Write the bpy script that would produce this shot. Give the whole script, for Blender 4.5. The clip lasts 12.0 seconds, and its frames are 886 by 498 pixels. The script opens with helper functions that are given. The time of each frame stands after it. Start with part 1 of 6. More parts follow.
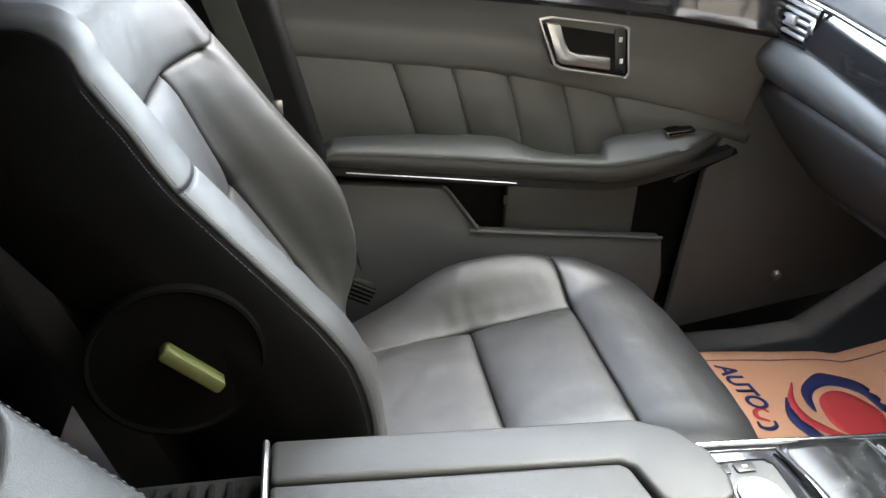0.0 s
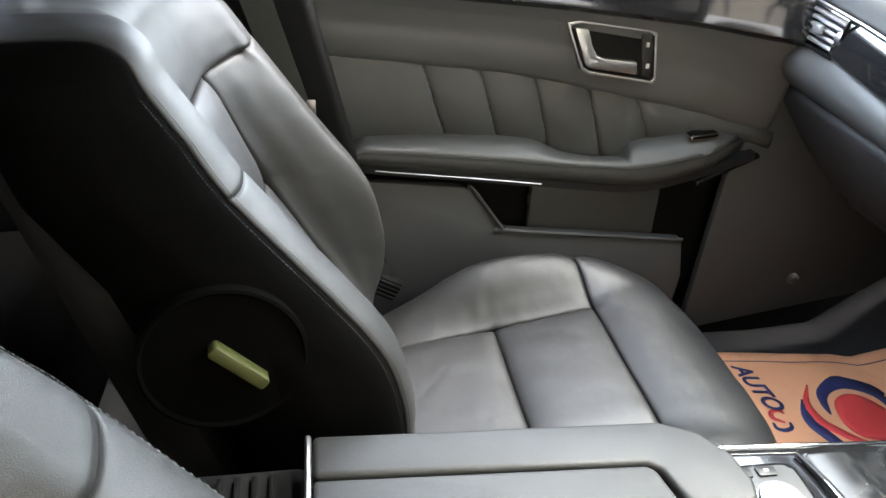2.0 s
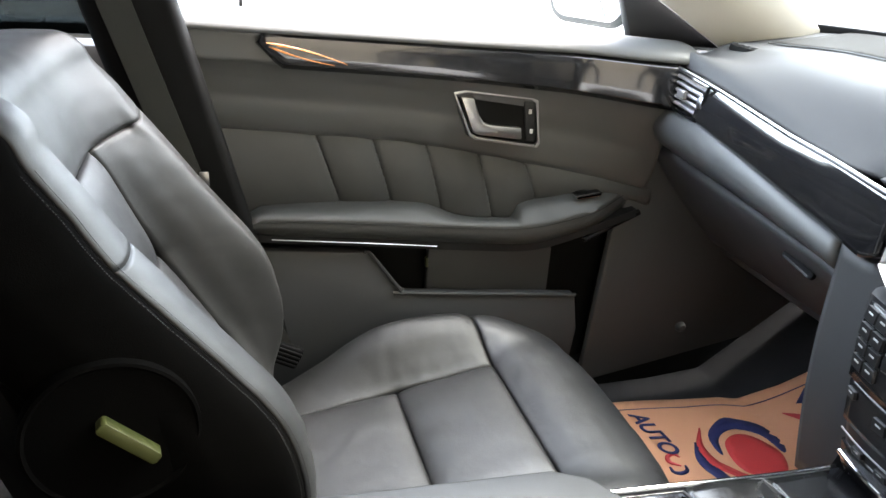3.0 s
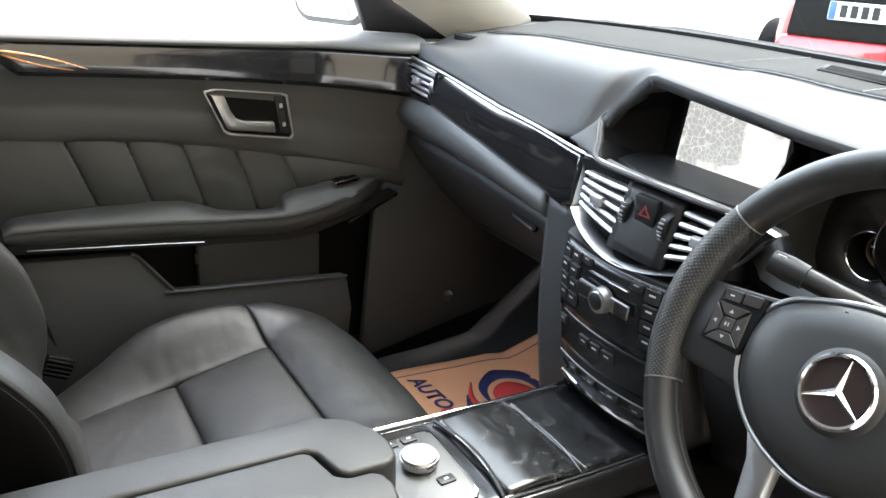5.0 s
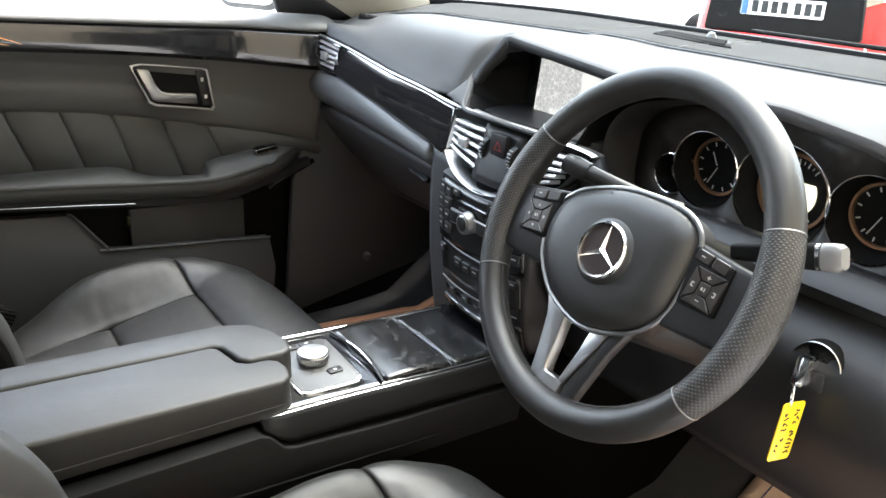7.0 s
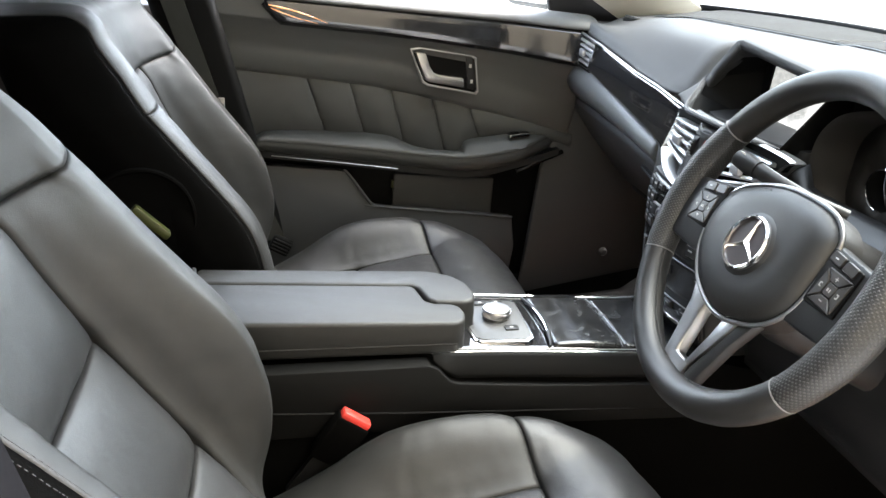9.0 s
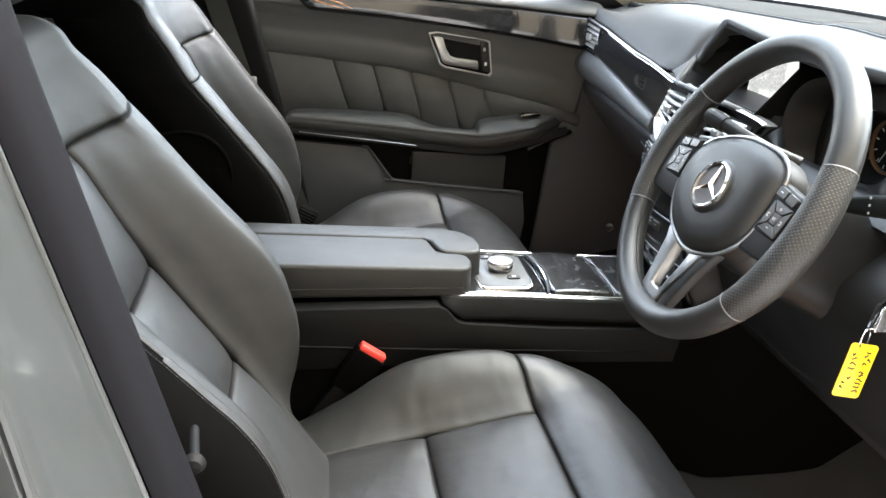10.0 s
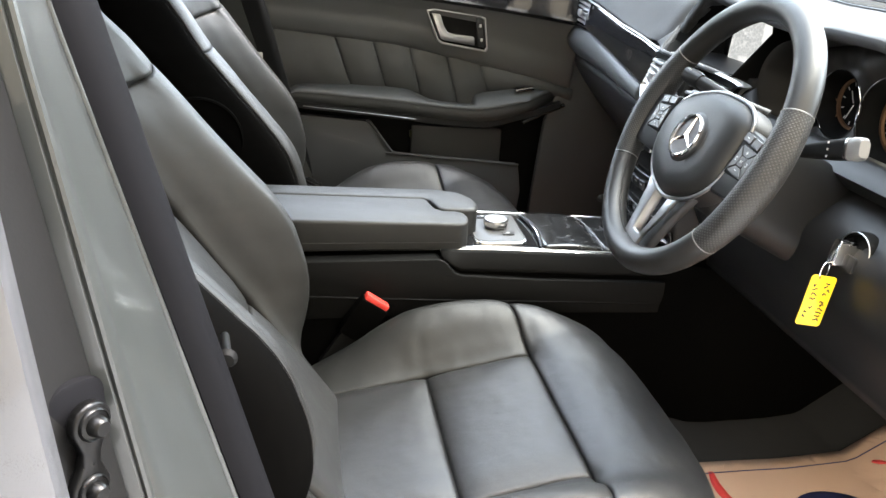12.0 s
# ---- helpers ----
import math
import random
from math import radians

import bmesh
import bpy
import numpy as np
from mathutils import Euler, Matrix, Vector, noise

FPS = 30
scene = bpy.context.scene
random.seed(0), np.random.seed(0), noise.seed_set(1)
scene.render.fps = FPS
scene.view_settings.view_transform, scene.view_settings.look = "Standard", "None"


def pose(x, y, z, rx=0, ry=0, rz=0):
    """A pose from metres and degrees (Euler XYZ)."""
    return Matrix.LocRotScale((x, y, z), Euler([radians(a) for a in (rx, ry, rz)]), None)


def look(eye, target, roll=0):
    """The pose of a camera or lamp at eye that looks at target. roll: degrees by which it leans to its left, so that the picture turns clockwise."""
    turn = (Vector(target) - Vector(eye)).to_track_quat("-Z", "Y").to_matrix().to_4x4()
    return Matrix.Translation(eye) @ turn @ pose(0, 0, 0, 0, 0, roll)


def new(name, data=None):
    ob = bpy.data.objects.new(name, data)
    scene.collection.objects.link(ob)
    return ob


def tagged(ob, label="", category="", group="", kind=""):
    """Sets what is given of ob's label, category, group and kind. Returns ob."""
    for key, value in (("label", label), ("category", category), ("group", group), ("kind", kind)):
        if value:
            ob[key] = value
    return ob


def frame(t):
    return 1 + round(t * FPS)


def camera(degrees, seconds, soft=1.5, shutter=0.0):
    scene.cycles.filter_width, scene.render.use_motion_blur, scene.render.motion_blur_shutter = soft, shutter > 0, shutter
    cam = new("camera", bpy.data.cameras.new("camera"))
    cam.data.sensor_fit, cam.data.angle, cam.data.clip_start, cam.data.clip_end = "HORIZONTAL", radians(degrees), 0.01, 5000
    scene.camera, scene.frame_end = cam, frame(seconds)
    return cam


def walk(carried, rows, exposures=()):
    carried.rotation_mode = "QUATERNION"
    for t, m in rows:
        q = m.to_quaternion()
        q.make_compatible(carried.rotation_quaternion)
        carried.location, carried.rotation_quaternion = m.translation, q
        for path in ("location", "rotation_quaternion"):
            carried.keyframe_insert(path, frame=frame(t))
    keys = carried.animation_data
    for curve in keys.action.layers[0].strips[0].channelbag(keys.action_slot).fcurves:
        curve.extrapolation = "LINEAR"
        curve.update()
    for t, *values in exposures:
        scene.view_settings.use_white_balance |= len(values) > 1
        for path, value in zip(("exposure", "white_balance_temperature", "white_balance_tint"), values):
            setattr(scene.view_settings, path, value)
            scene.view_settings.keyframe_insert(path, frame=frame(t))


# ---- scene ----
cam = camera(58.2, 12.0)
PATH = [
    (0, (-0.535, -0.482, 1.161), (-0.219, 1.259, 0.228), 1.3),
    (0.5, (-0.537, -0.488, 1.169), (-0.236, 1.245, 0.217), 1.7),
    (1, (-0.533, -0.487, 1.187), (-0.247, 1.229, 0.201), 2.0),
    (1.5, (-0.544, -0.493, 1.186), (-0.254, 1.235, 0.222), 2.3),
    (2, (-0.565, -0.493, 1.188), (-0.273, 1.237, 0.228), 2.1),
    (2.5, (-0.562, -0.502, 1.188), (-0.193, 1.283, 0.364), 2.6),
    (3, (-0.551, -0.521, 1.196), (-0.029, 1.234, 0.393), 2.7),
    (3.5, (-0.56, -0.536, 1.195), (0.121, 1.172, 0.408), 3.0),
    (5.3, (-0.523, -0.689, 1.192), (0.487, 0.863, 0.434), 2.6),
    (5.5, (-0.529, -0.72, 1.187), (0.501, 0.819, 0.434), 2.7),
    (6, (-0.559, -0.779, 1.18), (0.498, 0.74, 0.42), 2.0),
    (6.5, (-0.568, -0.839, 1.17), (0.503, 0.672, 0.416), 1.7),
    (7, (-0.552, -0.877, 1.169), (0.514, 0.641, 0.422), 2.1),
    (7.5, (-0.51, -0.896, 1.168), (0.339, 0.753, 0.419), 1.8),
    (7.7, (-0.497, -0.902, 1.171), (0.234, 0.8, 0.417), 2.0),
    (9.3, (-0.461, -1.083, 1.154), (-0.086, 0.732, 0.403), 3.1),
    (9.5, (-0.462, -1.113, 1.149), (-0.102, 0.706, 0.399), 3.1),
    (10, (-0.468, -1.189, 1.144), (-0.127, 0.632, 0.389), 3.0),
    (10.5, (-0.474, -1.268, 1.139), (-0.132, 0.549, 0.376), 3.0),
    (11, (-0.485, -1.308, 1.136), (-0.146, 0.506, 0.365), 2.9),
    (11.5, (-0.487, -1.303, 1.132), (-0.145, 0.511, 0.362), 2.9),
    (12, (-0.484, -1.29, 1.125), (-0.141, 0.521, 0.349), 2.7),
]
walk(cam, [(t, look(eye, target, roll)) for t, eye, target, roll in PATH], [(0, 6.05, 6850, 9.5), (3.5, 5.72, 6850, 9.5), (6, 5.38, 6850, 9.5), (9.5, 5.52, 6850, 9.5), (10.5, 5.55, 6850, 9.5), (12, 5.47, 6850, 9.5)])

# ---- world and light ----
world = bpy.data.worlds.new("sky")
scene.world = world
world.use_nodes = True
wn, wl = world.node_tree.nodes, world.node_tree.links
sky = wn.new("ShaderNodeTexSky")
sky.sky_type, sky.sun_disc = "NISHITA", False
sky.sun_elevation, sky.sun_rotation = radians(60), radians(80)
sky.air_density, sky.dust_density = 1.0, 2.0
cloud = wn.new("ShaderNodeHueSaturation")
cloud.inputs["Saturation"].default_value = 0.55
wl.new(sky.outputs[0], cloud.inputs["Color"])
wl.new(cloud.outputs[0], wn["Background"].inputs[0])
wn["Background"].inputs[1].default_value = 0.15
sun_data = bpy.data.lights.new("sun", "SUN")
sun_data.energy, sun_data.angle, sun_data.color = 0.13, radians(40), (1.0, 0.985, 0.965)
sun = new("sun", sun_data)
sun.matrix_world = look((12.5, 2.2, 22), (0, 0, 0))


# ---- materials ----
def material(name, color, rough=0.5, metal=0.0, grain=0.0, bump=0.0, vary=0.25, blotch=6.0, coat=0.0, cells=False, spec=0.5, fine=0.0):
    """Base colour broken up at two scales, fine relief and wear in the gloss."""
    m = bpy.data.materials.new(name)
    m.use_nodes = True
    n, l = m.node_tree.nodes, m.node_tree.links
    b = n["Principled BSDF"]
    co = n.new("ShaderNodeTexCoord")
    big = n.new("ShaderNodeTexNoise")
    big.inputs["Scale"].default_value, big.inputs["Detail"].default_value = blotch, 5
    l.new(co.outputs["Object"], big.inputs["Vector"])
    small = n.new("ShaderNodeTexNoise")
    small.inputs["Scale"].default_value, small.inputs["Detail"].default_value = max(grain, 60), 3
    l.new(co.outputs["Object"], small.inputs["Vector"])
    mix = n.new("ShaderNodeMath")
    mix.operation = "MULTIPLY_ADD"
    l.new(big.outputs[0], mix.inputs[0])
    mix.inputs[1].default_value = 0.7
    part_small = n.new("ShaderNodeMath")
    part_small.operation = "MULTIPLY"
    l.new(small.outputs[0], part_small.inputs[0])
    part_small.inputs[1].default_value = 0.3
    l.new(part_small.outputs[0], mix.inputs[2])
    ramp = n.new("ShaderNodeMix")
    ramp.data_type = "RGBA"
    l.new(mix.outputs[0], ramp.inputs["Factor"])
    ramp.inputs["A"].default_value = (*[c * (1 - vary) for c in color], 1)
    ramp.inputs["B"].default_value = (*[min(1, c * (1 + vary)) for c in color], 1)
    l.new(ramp.outputs["Result"], b.inputs["Base Color"])
    gloss = n.new("ShaderNodeMapRange")
    l.new(mix.outputs[0], gloss.inputs[0])
    gloss.inputs["From Min"].default_value, gloss.inputs["From Max"].default_value = 0.3, 0.7
    gloss.inputs["To Min"].default_value, gloss.inputs["To Max"].default_value = max(0.02, rough * 0.85), min(1, rough * 1.15)
    l.new(gloss.outputs[0], b.inputs["Roughness"])
    b.inputs["Metallic"].default_value = metal
    b.inputs["Specular IOR Level"].default_value = spec
    b.inputs["Coat Weight"].default_value = coat
    b.inputs["Coat Roughness"].default_value = 0.05
    if bump:
        bp = n.new("ShaderNodeBump")
        bp.inputs["Strength"].default_value, bp.inputs["Distance"].default_value = bump, 0.0006
        if cells:
            tex = n.new("ShaderNodeTexVoronoi")
            tex.inputs["Scale"].default_value = grain
            l.new(co.outputs["Object"], tex.inputs["Vector"])
            l.new(tex.outputs["Distance"], bp.inputs["Height"])
        else:
            l.new(small.outputs[0], bp.inputs["Height"])
        if fine:
            crease = n.new("ShaderNodeTexNoise")
            crease.inputs["Scale"].default_value, crease.inputs["Detail"].default_value = fine, 4
            l.new(co.outputs["Object"], crease.inputs["Vector"])
            bp2 = n.new("ShaderNodeBump")
            bp2.inputs["Strength"].default_value, bp2.inputs["Distance"].default_value = 0.26, 0.003
            l.new(crease.outputs[0], bp2.inputs["Height"])
            l.new(bp.outputs[0], bp2.inputs["Normal"])
            l.new(bp2.outputs[0], b.inputs["Normal"])
        else:
            l.new(bp.outputs[0], b.inputs["Normal"])
    return m


def dusty(name, base, dust, gloss, haze):
    """Black lacquer with wiped, swirling dust smears."""
    m = bpy.data.materials.new(name)
    m.use_nodes = True
    n, l = m.node_tree.nodes, m.node_tree.links
    b = n["Principled BSDF"]
    co = n.new("ShaderNodeTexCoord")
    swirls = n.new("ShaderNodeTexNoise")
    swirls.inputs["Scale"].default_value, swirls.inputs["Detail"].default_value = 14, 8
    swirls.inputs["Distortion"].default_value = 3.0
    l.new(co.outputs["Object"], swirls.inputs["Vector"])
    specks = n.new("ShaderNodeTexNoise")
    specks.inputs["Scale"].default_value, specks.inputs["Detail"].default_value = 420, 2
    l.new(co.outputs["Object"], specks.inputs["Vector"])
    cut = n.new("ShaderNodeMapRange")
    cut.inputs["From Min"].default_value, cut.inputs["From Max"].default_value = 0.46, 0.70
    l.new(swirls.outputs[0], cut.inputs[0])
    dots = n.new("ShaderNodeMapRange")
    dots.inputs["From Min"].default_value, dots.inputs["From Max"].default_value = 0.66, 0.76
    l.new(specks.outputs[0], dots.inputs[0])
    most = n.new("ShaderNodeMath")
    most.operation = "MAXIMUM"
    l.new(cut.outputs[0], most.inputs[0])
    l.new(dots.outputs[0], most.inputs[1])
    tone = n.new("ShaderNodeMix")
    tone.data_type = "RGBA"
    tone.inputs["A"].default_value, tone.inputs["B"].default_value = (*base, 1), (*dust, 1)
    l.new(most.outputs[0], tone.inputs["Factor"])
    l.new(tone.outputs["Result"], b.inputs["Base Color"])
    r = n.new("ShaderNodeMapRange")
    r.inputs["To Min"].default_value, r.inputs["To Max"].default_value = gloss, haze
    l.new(most.outputs[0], r.inputs[0])
    l.new(r.outputs[0], b.inputs["Roughness"])
    return m


def plain_glass(name, tint, rough=0.0):
    m = bpy.data.materials.new(name)
    m.use_nodes = True
    n, l = m.node_tree.nodes, m.node_tree.links
    n.remove(n["Principled BSDF"])
    clear, shine, mixer = n.new("ShaderNodeBsdfTransparent"), n.new("ShaderNodeBsdfGlossy"), n.new("ShaderNodeMixShader")
    clear.inputs[0].default_value = (*tint, 1)
    shine.inputs["Roughness"].default_value = rough
    mixer.inputs[0].default_value = 0.07
    l.new(clear.outputs[0], mixer.inputs[1])
    l.new(shine.outputs[0], mixer.inputs[2])
    l.new(mixer.outputs[0], n["Material Output"].inputs[0])
    return m


LEATHER = material("black leather", (0.0115, 0.0115, 0.0112), 0.52, grain=1300, bump=0.25, cells=True, vary=0.2, fine=22, spec=0.42)
LEATHER_WORN = material("sat-on black leather", (0.0125, 0.0125, 0.0130), 0.46, grain=1200, bump=0.32, cells=True, vary=0.25, fine=48, spec=0.62)
# Paler copies of the black leather and plastic, carrying window glare as colour.
LEATHER_GLARE = material("door leather greyed for glare", (0.044, 0.0455, 0.045), 0.48, grain=1300, bump=0.25, cells=True, vary=0.2, fine=22, spec=0.5)
PLASTIC_GLARE = material("moulded plastic greyed for glare", (0.050, 0.051, 0.052), 0.5, grain=700, bump=0.15, vary=0.2, spec=0.35)
# Vinyl raised in tone for the same glare.
VINYL = material("charcoal soft vinyl", (0.080, 0.082, 0.082), 0.48, grain=1500, bump=0.15, cells=True, vary=0.18)
DASH = material("charcoal dashboard skin", (0.056, 0.057, 0.060), 0.6, grain=1500, bump=0.3, cells=True, vary=0.15, spec=0.18)
PLASTIC = material("black moulded plastic", (0.010, 0.010, 0.0105), 0.44, grain=700, bump=0.15, vary=0.2, spec=0.35)
TOPCLOTH = material("ribbed dark grey dashboard cloth", (0.040, 0.039, 0.038), 0.85, grain=2200, bump=0.5, vary=0.2, spec=0.05)
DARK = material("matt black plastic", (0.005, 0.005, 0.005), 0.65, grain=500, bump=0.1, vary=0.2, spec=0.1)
PIANO = material("black lacquered trim", (0.010, 0.010, 0.011), 0.09, grain=60, vary=0.5, blotch=14, coat=1.0)
GLOSSY = material("semi-gloss black plastic", (0.009, 0.009, 0.0095), 0.26, grain=300, vary=0.2, spec=0.35)
# Shade beside the seats and console is put into this near-black.
SHADED_SIDE = material("matt black vinyl darkened for shade", (0.0018, 0.0017, 0.0016), 0.85, grain=900, bump=0.25, cells=True, vary=0.25, spec=0.015)
ASH = dusty("dusty black lacquer", (0.009, 0.009, 0.009), (0.024, 0.024, 0.024), 0.17, 0.32)
TRIMWOOD = material("dark grey lacquered trim", (0.018, 0.018, 0.020), 0.14, grain=60, vary=0.15, blotch=14, coat=0.4)
CHROME = material("polished chrome", (0.82, 0.82, 0.83), 0.12, 1.0, grain=200, vary=0.05)
SATIN = material("satin silver", (0.36, 0.36, 0.36), 0.36, 1.0, grain=900, bump=0.08, vary=0.08)
SLATS = material("bright silver slat", (0.50, 0.50, 0.51), 0.32, 0.7, grain=300, vary=0.06)


def punched(name, base, rim):
    """Leather with close rows of punched holes; light on their edges is painted paler."""
    m = bpy.data.materials.new(name)
    m.use_nodes = True
    n, l = m.node_tree.nodes, m.node_tree.links
    b = n["Principled BSDF"]
    co = n.new("ShaderNodeTexCoord")
    holes = n.new("ShaderNodeTexVoronoi")
    holes.voronoi_dimensions = "2D"
    holes.inputs["Scale"].default_value, holes.inputs["Randomness"].default_value = 340, 0.0
    turn = n.new("ShaderNodeMapping")
    turn.inputs["Rotation"].default_value = (0, 0, radians(45))
    l.new(co.outputs["UV"], turn.inputs["Vector"])
    l.new(turn.outputs[0], holes.inputs["Vector"])
    pit = n.new("ShaderNodeMapRange")
    pit.inputs["From Min"].default_value, pit.inputs["From Max"].default_value = 0.20, 0.32
    pit.inputs["To Min"].default_value, pit.inputs["To Max"].default_value = 1.0, 0.0
    l.new(holes.outputs["Distance"], pit.inputs[0])
    tone = n.new("ShaderNodeMix")
    tone.data_type = "RGBA"
    tone.inputs["A"].default_value, tone.inputs["B"].default_value = (*base, 1), (*rim, 1)
    l.new(pit.outputs[0], tone.inputs["Factor"])
    l.new(tone.outputs["Result"], b.inputs["Base Color"])
    bp = n.new("ShaderNodeBump")
    bp.inputs["Strength"].default_value, bp.inputs["Distance"].default_value = 0.8, 0.001
    l.new(pit.outputs[0], bp.inputs["Height"])
    l.new(bp.outputs[0], b.inputs["Normal"])
    b.inputs["Roughness"].default_value = 0.45
    return m


PERF = punched("perforated grip leather", (0.010, 0.010, 0.010), (0.036, 0.036, 0.034))
HUBSKIN = material("black airbag skin", (0.012, 0.012, 0.012), 0.45, grain=1600, bump=0.15, cells=True, vary=0.15)
RIMSKIN = material("worn black wheel leather", (0.010, 0.0095, 0.009), 0.42, grain=1400, bump=0.18, cells=True, vary=0.2)
KEYFACE = material("satin dark key plastic", (0.016, 0.0135, 0.012), 0.36, grain=600, bump=0.05, vary=0.12)
EMBLEM = material("dark brown lacquered disc", (0.016, 0.009, 0.008), 0.4, grain=100, spec=0.3)
KEYMARK = material("white key print", (0.38, 0.37, 0.35), 0.6)
STITCH = material("dark grey stitching thread", (0.014, 0.0135, 0.013), 0.8, grain=2000, bump=0.3)
RUBBER = material("black rubber seal", (0.0035, 0.0035, 0.0042), 0.75, grain=300, bump=0.1, spec=0.05)
PAINT = material("silver-grey car paint", (0.020, 0.022, 0.0215), 0.32, 0.0, grain=2500, vary=0.1, coat=0.45, spec=0.3)
# Lighter copy of the car paint, with the sky's reflection in its colour.
PAINT_SKYLIT = material("car paint brightened by sky", (0.055, 0.056, 0.060), 0.3, 0.3, grain=2500, vary=0.08, coat=0.6)
HINGE = material("glossy black hinge paint", (0.002, 0.002, 0.002), 0.3, grain=200, vary=0.2, spec=0.2)
CARPET = material("black carpet", (0.016, 0.016, 0.017), 0.95, grain=1600, bump=1.0, vary=0.4)
HEADLINER = material("pale grey headliner cloth", (0.50, 0.48, 0.44), 0.9, grain=1300, bump=0.5, vary=0.06)
PAPER = material("peach paper mat", (0.76, 0.37, 0.20), 0.7, grain=300, bump=0.3, vary=0.07, blotch=5)
PAPER_PALE = material("pale pink paper mat", (0.50, 0.34, 0.25), 0.7, grain=300, bump=0.3, vary=0.07, blotch=5)
INK_RED = material("red print", (0.62, 0.05, 0.05), 0.65, grain=300)
INK_BLUE = material("navy print", (0.02, 0.025, 0.10), 0.65, grain=300)
TAG = material("yellow plastic tag", (0.76, 0.50, 0.015), 0.45, grain=200, vary=0.05)
INK = material("black marker ink", (0.01, 0.01, 0.01), 0.6)
LEGEND = material("grey legend print", (0.46, 0.46, 0.45), 0.6)
AMBER_GLINT = material("amber glint colour", (0.80, 0.26, 0.05), 0.3, grain=300, vary=0.3, blotch=40)
RED_DARK = material("dark red print", (0.20, 0.03, 0.03), 0.4, grain=200)
GREYFACE = material("grey satin panel", (0.17, 0.17, 0.17), 0.38, 0.3, grain=600, vary=0.1)
PLATEFACE = material("grey satin control plate", (0.055, 0.055, 0.055), 0.42, 0.2, grain=600, vary=0.12)
RED_BTN = material("red plastic", (0.65, 0.05, 0.04), 0.35, grain=200)
WEBBING = material("dark olive belt webbing", (0.011, 0.011, 0.008), 0.8, grain=1500, bump=0.8)
BUFF = material("olive-tinted moulded plastic", (0.042, 0.046, 0.012), 0.45, grain=400)
CONCRETE = material("worn grey concrete", (0.27, 0.27, 0.265), 0.85, grain=40, bump=0.4, vary=0.15, blotch=0.6)
RENDERED = material("white painted wall", (0.80, 0.80, 0.79), 0.8, grain=60, bump=0.3, vary=0.05, blotch=0.8)
BROWNWALL = material("tan light-blocking wall", (0.25, 0.205, 0.14), 0.85, grain=60, bump=0.3, vary=0.15, blotch=1.5)
CAR_RED = material("red car paint", (0.55, 0.02, 0.025), 0.25, 0.1, grain=2000, vary=0.1, coat=1.0)
PLATE = material("white number plate", (0.75, 0.75, 0.74), 0.35, grain=100, vary=0.04)
PLATE_BLUE = material("blue plate band", (0.03, 0.12, 0.55), 0.4, grain=100)
MIRROR = material("mirror glass", (0.9, 0.9, 0.9), 0.02, 1.0, vary=0.01)
CLUSTER_SKIN = material("dark grained cluster surround", (0.016, 0.0145, 0.0135), 0.45, grain=1500, bump=0.15, cells=True, vary=0.2, spec=0.4)
# Satin ring metal; a warm reflection is put into its colour.
WARM_RING = material("satin dial ring with warm reflection tint", (0.34, 0.20, 0.12), 0.5, 1.0, grain=400, vary=0.1)
GLASS = plain_glass("window glass", (0.93, 0.95, 0.94))
SCREEN_GLASS = plain_glass("tinted windscreen glass", (0.40, 0.43, 0.42))
# Rear glass tint, added to hold back light from behind.
TINTED = plain_glass("glass tinted to block light", (0.10, 0.11, 0.11))


def screen_material():
    """A lit navigation display: pale map with a net of grey streets."""
    m = bpy.data.materials.new("lit map display")
    m.use_nodes = True
    n, l = m.node_tree.nodes, m.node_tree.links
    b = n["Principled BSDF"]
    co = n.new("ShaderNodeTexCoord")
    net = n.new("ShaderNodeTexVoronoi")
    net.feature = "DISTANCE_TO_EDGE"
    net.inputs["Scale"].default_value = 120
    l.new(co.outputs["Object"], net.inputs["Vector"])
    line = n.new("ShaderNodeMath")
    line.operation = "LESS_THAN"
    line.inputs[1].default_value = 0.04
    l.new(net.outputs["Distance"], line.inputs[0])
    tone = n.new("ShaderNodeMix")
    tone.data_type = "RGBA"
    tone.inputs["A"].default_value = (0.50, 0.53, 0.54, 1)
    tone.inputs["B"].default_value = (0.93, 0.95, 0.96, 1)
    area = n.new("ShaderNodeTexNoise")
    area.inputs["Scale"].default_value = 16
    l.new(co.outputs["Object"], area.inputs["Vector"])
    pale = n.new("ShaderNodeMapRange")
    pale.inputs["From Min"].default_value, pale.inputs["From Max"].default_value = 0.52, 0.56
    l.new(area.outputs[0], pale.inputs[0])
    either = n.new("ShaderNodeMath")
    either.operation = "MAXIMUM"
    l.new(line.outputs[0], either.inputs[0])
    l.new(pale.outputs[0], either.inputs[1])
    l.new(either.outputs[0], tone.inputs["Factor"])
    b.inputs["Base Color"].default_value = (0.02, 0.02, 0.02, 1)
    b.inputs["Roughness"].default_value = 0.15
    l.new(tone.outputs["Result"], b.inputs["Emission Color"])
    b.inputs["Emission Strength"].default_value = SCREEN_GLOW
    return m


def lit(name, color, strength):
    m = bpy.data.materials.new(name)
    m.use_nodes = True
    b = m.node_tree.nodes["Principled BSDF"]
    b.inputs["Base Color"].default_value = (0.02, 0.02, 0.02, 1)
    b.inputs["Emission Color"].default_value = (*color, 1)
    b.inputs["Emission Strength"].default_value = strength
    return m


SCREEN_GLOW = 0.025
SCREEN = screen_material()
ICON = lit("lit yellow icon", (0.9, 0.75, 0.1), 0.06)
CLUSTER_LIT = lit("lit cluster display", (0.8, 0.78, 0.6), 0.045)

# ---- building helpers ----
PLACED = {}


